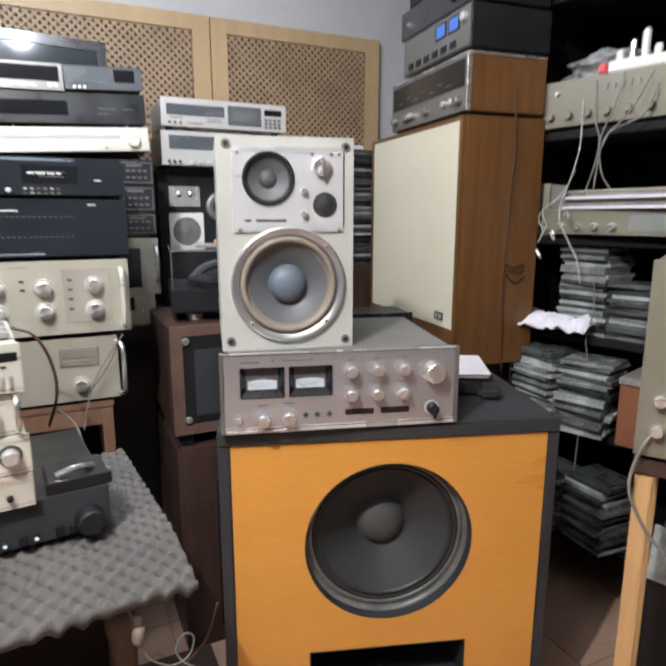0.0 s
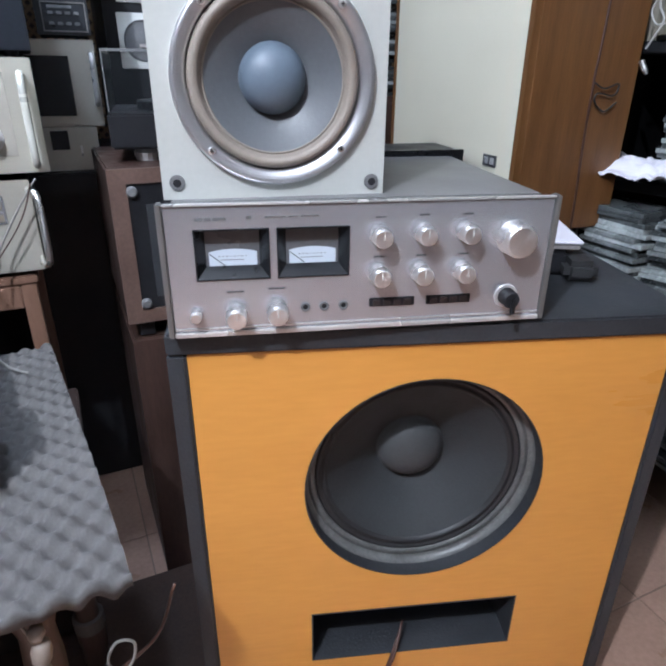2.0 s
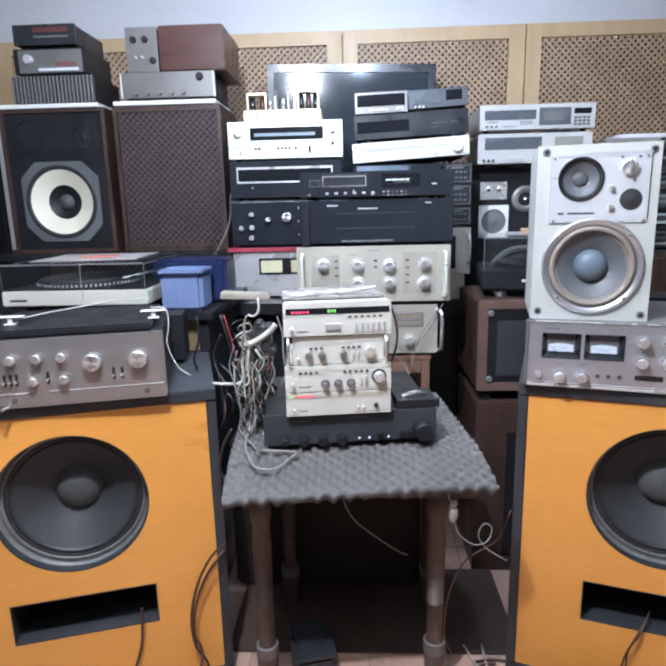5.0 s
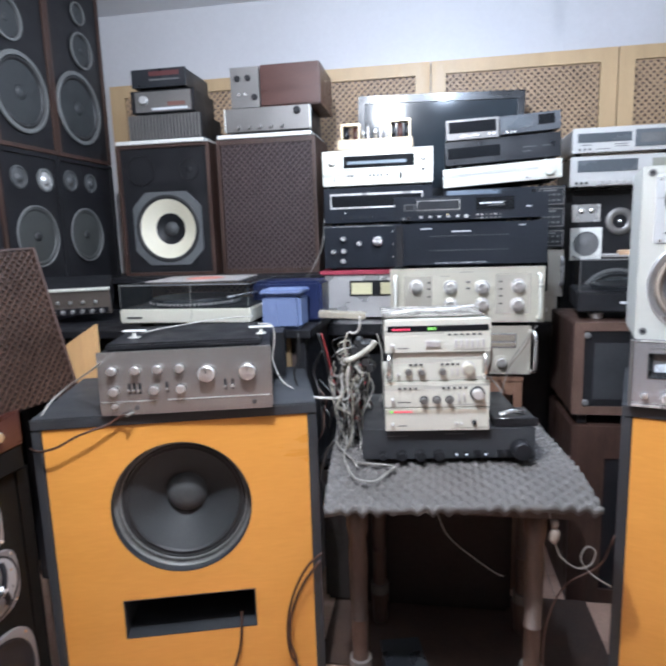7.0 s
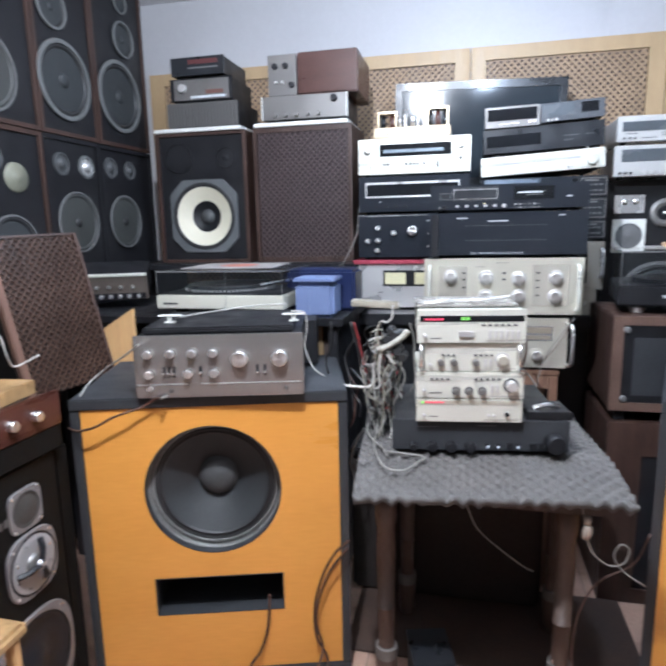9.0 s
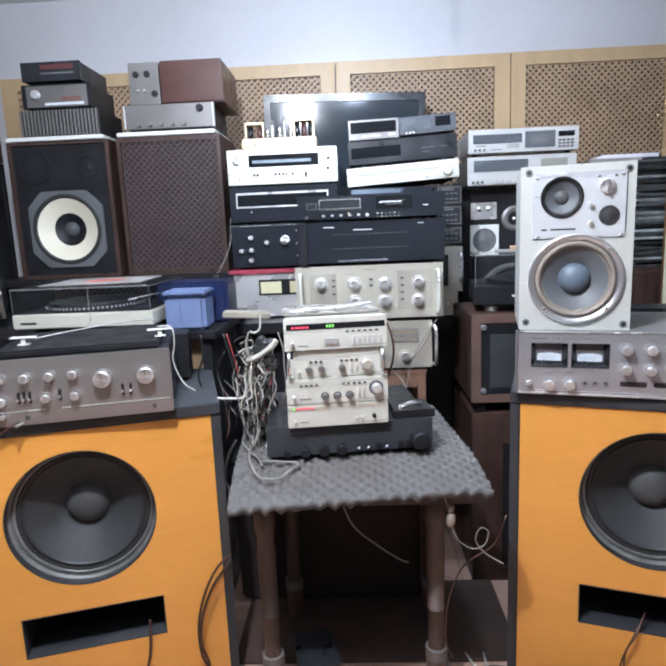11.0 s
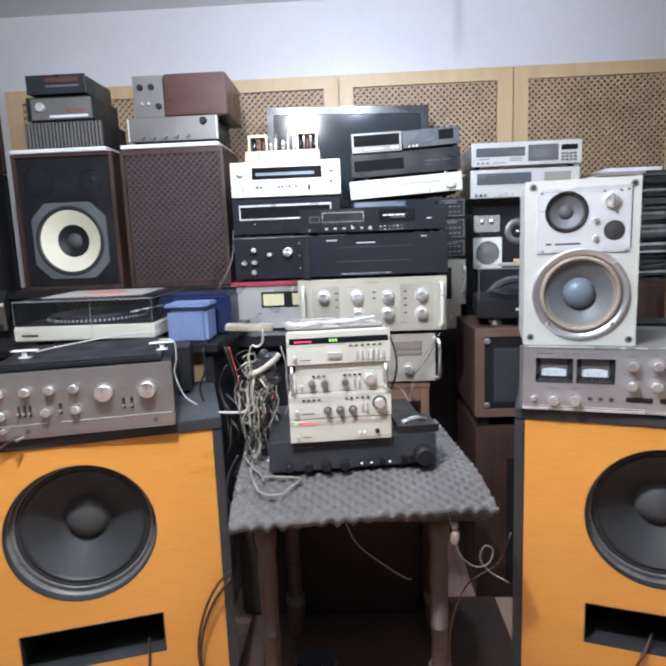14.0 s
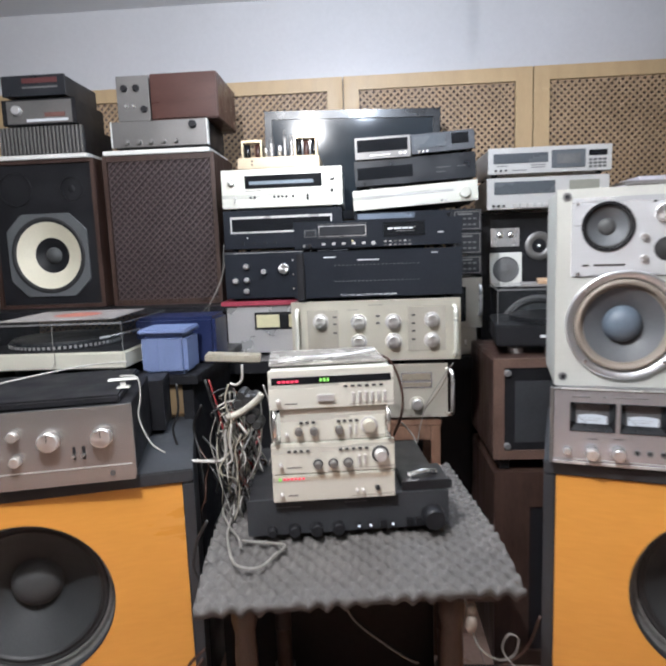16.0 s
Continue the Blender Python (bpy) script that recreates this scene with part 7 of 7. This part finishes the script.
# tangled bundle of cables between the stacks
rb = random.Random(11)
for k in range(30):
    x = rb.uniform(-0.335, -0.262)
    top = rb.uniform(0.83, 0.93)
    y = rb.uniform(1.19, 1.32)
    pts = [(x, y, top)]
    for s in range(1, 6):
        pts.append((x + rb.uniform(-0.020, 0.020) + 0.012 * s / 5, y + rb.uniform(-0.03, 0.03), top - (top - rb.uniform(0.64, 0.67)) * s / 5))
    cable(pts, rb.choice((0.0014, 0.0018, 0.0026)), rb.choice((M_CABLEW, M_CABLEG, M_CABLEG, M_CABLEK, M_BEIGE)), "tangled cable hanging beside the small components")
for k in range(8):
    cx, cy, cz = rb.uniform(-0.315, -0.26), rb.uniform(1.18, 1.22), rb.uniform(0.87, 0.94)
    r0 = rb.uniform(0.014, 0.026)
    pts = [(cx + r0 * math.cos(a * 0.8), cy + 0.02 * math.sin(a * 1.7), cz + r0 * math.sin(a * 0.8)) for a in range(rb.choice((5, 7, 9)))]
    cable(pts, rb.choice((0.0016, 0.0022)), rb.choice((M_CABLEW, M_BEIGE, M_CABLEK)), "coiled cable in the tangle")

for k in range(26):
    x, y = rb.uniform(-0.375, -0.255), rb.uniform(1.20, 1.36)
    z0, z1 = rb.uniform(0.80, 0.93), rb.uniform(0.655, 0.76)
    pts = [(x + rb.uniform(-0.03, 0.03), y + rb.uniform(-0.03, 0.03), z0 + (z1 - z0) * q / 4) for q in range(5)]
    cable(pts, rb.choice((0.0016, 0.0022, 0.0030)), rb.choice((M_CABLEK, M_CABLEK, M_CABLEG, M_CABLER, M_BEIGE, M_CABLEB)), "tangled cable hanging beside the small components")

ob = part("sleeved_plug", sweep([(-0.293, 1.170, 0.907), (-0.274, 1.170, 0.911), (-0.249, 1.170, 0.925), (-0.227, 1.170, 0.942), (-0.216, 1.170, 0.956)], 0.0075), mat("cream_sleeve", (0.36, 0.345, 0.30), 0.55, var=0.25, scale=30), smooth=True)
tagged(ob, "thick cream sleeved cable in the tangle", "cable sleeve")
th = thing("plug_bundle", pose(-0.255, 1.185, 0.931), "black plugs wrapped together in the tangle", "plug bundle")
for k, (x, z, r) in enumerate(((-0.014, 0.0, 0.013), (0.004, 0.008, 0.015), (0.018, 0.012, 0.011), (-0.006, 0.020, 0.011), (0.012, -0.03, 0.014), (0.024, -0.045, 0.012))):
    part("plug", turned(x, z, [(0, -0.012), (r * 0.7, -0.012), (r, -0.006), (r, 0.03), (0, 0.03)], 14), M_RUBBER, th)
cable([(-0.253, 1.165, 1.020), (-0.255, 1.165, 0.989), (-0.268, 1.165, 0.977), (-0.281, 1.165, 0.981)], 0.0028, M_CABLEW, "white cable from the power strip")
cable([(-0.284, 1.165, 0.979), (-0.292, 1.165, 0.953), (-0.291, 1.165, 0.926), (-0.282, 1.165, 0.902), (-0.291, 1.165, 0.871), (-0.289, 1.165, 0.838)], 0.0022, M_BEIGE, "cream wire at the edge of the tangle")
cable([(-0.283, 1.165, 0.893), (-0.288, 1.165, 0.849), (-0.286, 1.165, 0.816), (-0.296, 1.165, 0.805)], 0.0028, M_CABLEW, "white wire hanging in the tangle")
cable([(-0.211, 1.165, 0.976), (-0.200, 1.165, 0.933), (-0.200, 1.165, 0.890), (-0.197, 1.165, 0.835), (-0.208, 1.165, 0.802)], 0.002, M_CABLEG, "grey wire beside the small components")
cable([(-0.267, 1.165, 0.895), (-0.252, 1.165, 0.872)], 0.003, M_CABLEW, "short white wire end")
cable([(-0.263, 1.165, 0.870), (-0.278, 1.165, 0.838), (-0.276, 1.165, 0.805), (-0.277, 1.165, 0.760)], 0.0022, M_BEIGE, "cream wire hanging in the tangle")
cable([(-0.229, 1.165, 0.863), (-0.223, 1.165, 0.836), (-0.238, 1.165, 0.797), (-0.251, 1.165, 0.770)], 0.002, M_CABLEG, "grey wire in the tangle")
# boxes and scraps on the floor
th = thing("plastic_box", pose(-0.185, 1.06, 0.001, 0, 0, 14), "dark grey open plastic box on the floor", "plastic box")
part("tub", box(0, 0.10, 0, 0.13, 0, 0.105, 0.008), M_BLKPAINT, th)
part("rim", box(-0.004, 0.104, -0.004, 0.134, 0.1055, 0.115, 0.002), M_BLKMETAL, th)
th = thing("junction_block", pose(0.475, 0.985, 0, 0, 0, 10), "dark cable block with a yellow cap on the tiles", "cable block")
part("block", box(0, 0.12, 0, 0.07, 0, 0.04, 0.012), M_CABLEB, th)
part("cap", box(0.045, 0.075, -0.004, 0.03, 0.0405, 0.055, 0.005), M_YELLOW, th)

for k in range(9):
    cx, cy, r0 = rb.uniform(0.44, 0.62), rb.uniform(0.985, 1.06), rb.uniform(0.02, 0.05)
    cable([(cx + r0 * math.cos(0.9 * a), cy + 0.6 * r0 * math.sin(0.9 * a), 0.008 + 0.05 * abs(math.sin(0.7 * a + k))) for a in range(7)], 0.003, rb.choice((M_CABLEB, M_CABLEK, M_CABLEB)), "dark cable coiled on the tiles")
M_PALECOUP = mat("aged_pale_plastic", (0.26, 0.215, 0.18), 0.5, var=0.15, scale=20)
th = thing("cable_coupling", pose(0.186, 1.0, 0.552, 0, 8, 0), "pale plastic coupling on the cable under the foam corner", "coupling")
part("shell", turned(0, 0, [(0, -0.016), (0.005, -0.016), (0.0095, -0.008), (0.0105, 0.004), (0.0085, 0.014), (0.004, 0.017), (0, 0.017)], 20, axis="z"), M_PALECOUP, th, smooth=True)
part("collar", turned(-0.004, 0, [(0, 0.020), (0.006, 0.020), (0.0085, 0.028), (0.007, 0.036), (0, 0.037)], 16, axis="z"), M_PALECOUP, th, smooth=True)
cable([(0.090, 1.50, 0.790), (0.122, 1.49, 0.752), (0.135, 1.47, 0.711), (0.156, 1.45, 0.672), (0.191, 1.44, 0.652)], 0.0022, M_CABLEG, "thin pale cable running down to the gadget")
cable([(0.245, 1.605, 0.925), (0.206, 1.605, 0.870), (0.168, 1.605, 0.806), (0.150, 1.60, 0.745), (0.140, 1.59, 0.700)], 0.0016, M_CABLEG, "thin wire hanging before the power amplifier")
cable([(0.236, 1.602, 0.918), (0.222, 1.602, 0.880), (0.200, 1.602, 0.842), (0.160, 1.602, 0.790)], 0.0012, M_CABLEB, "thin dark wire before the power amplifier")
cable([(0.020, 1.46, 0.985), (0.057, 1.45, 0.971), (0.081, 1.45, 0.929), (0.093, 1.45, 0.872), (0.089, 1.46, 0.820), (0.070, 1.48, 0.760)], 0.0032, M_CABLEB, "dark cable arching behind the small components")

# floor tiles
tile = box(-0.163, 0.163, -0.163, 0.163, -0.0028, 0.0, 0)
TILE = part("tile", tile, M_FLOOR, floor)
TILE.location = (-2.145, -2.385, 0)
for i in range(14):
    for j in range(16):
        if i == 0 and j == 0:
            continue
        ob = new("tile", TILE.data)
        ob.parent = floor
        ob.location = (-2.145 + 0.33 * i, -2.385 + 0.33 * j, 0.0004 * ((i * 7 + j * 3) % 3))
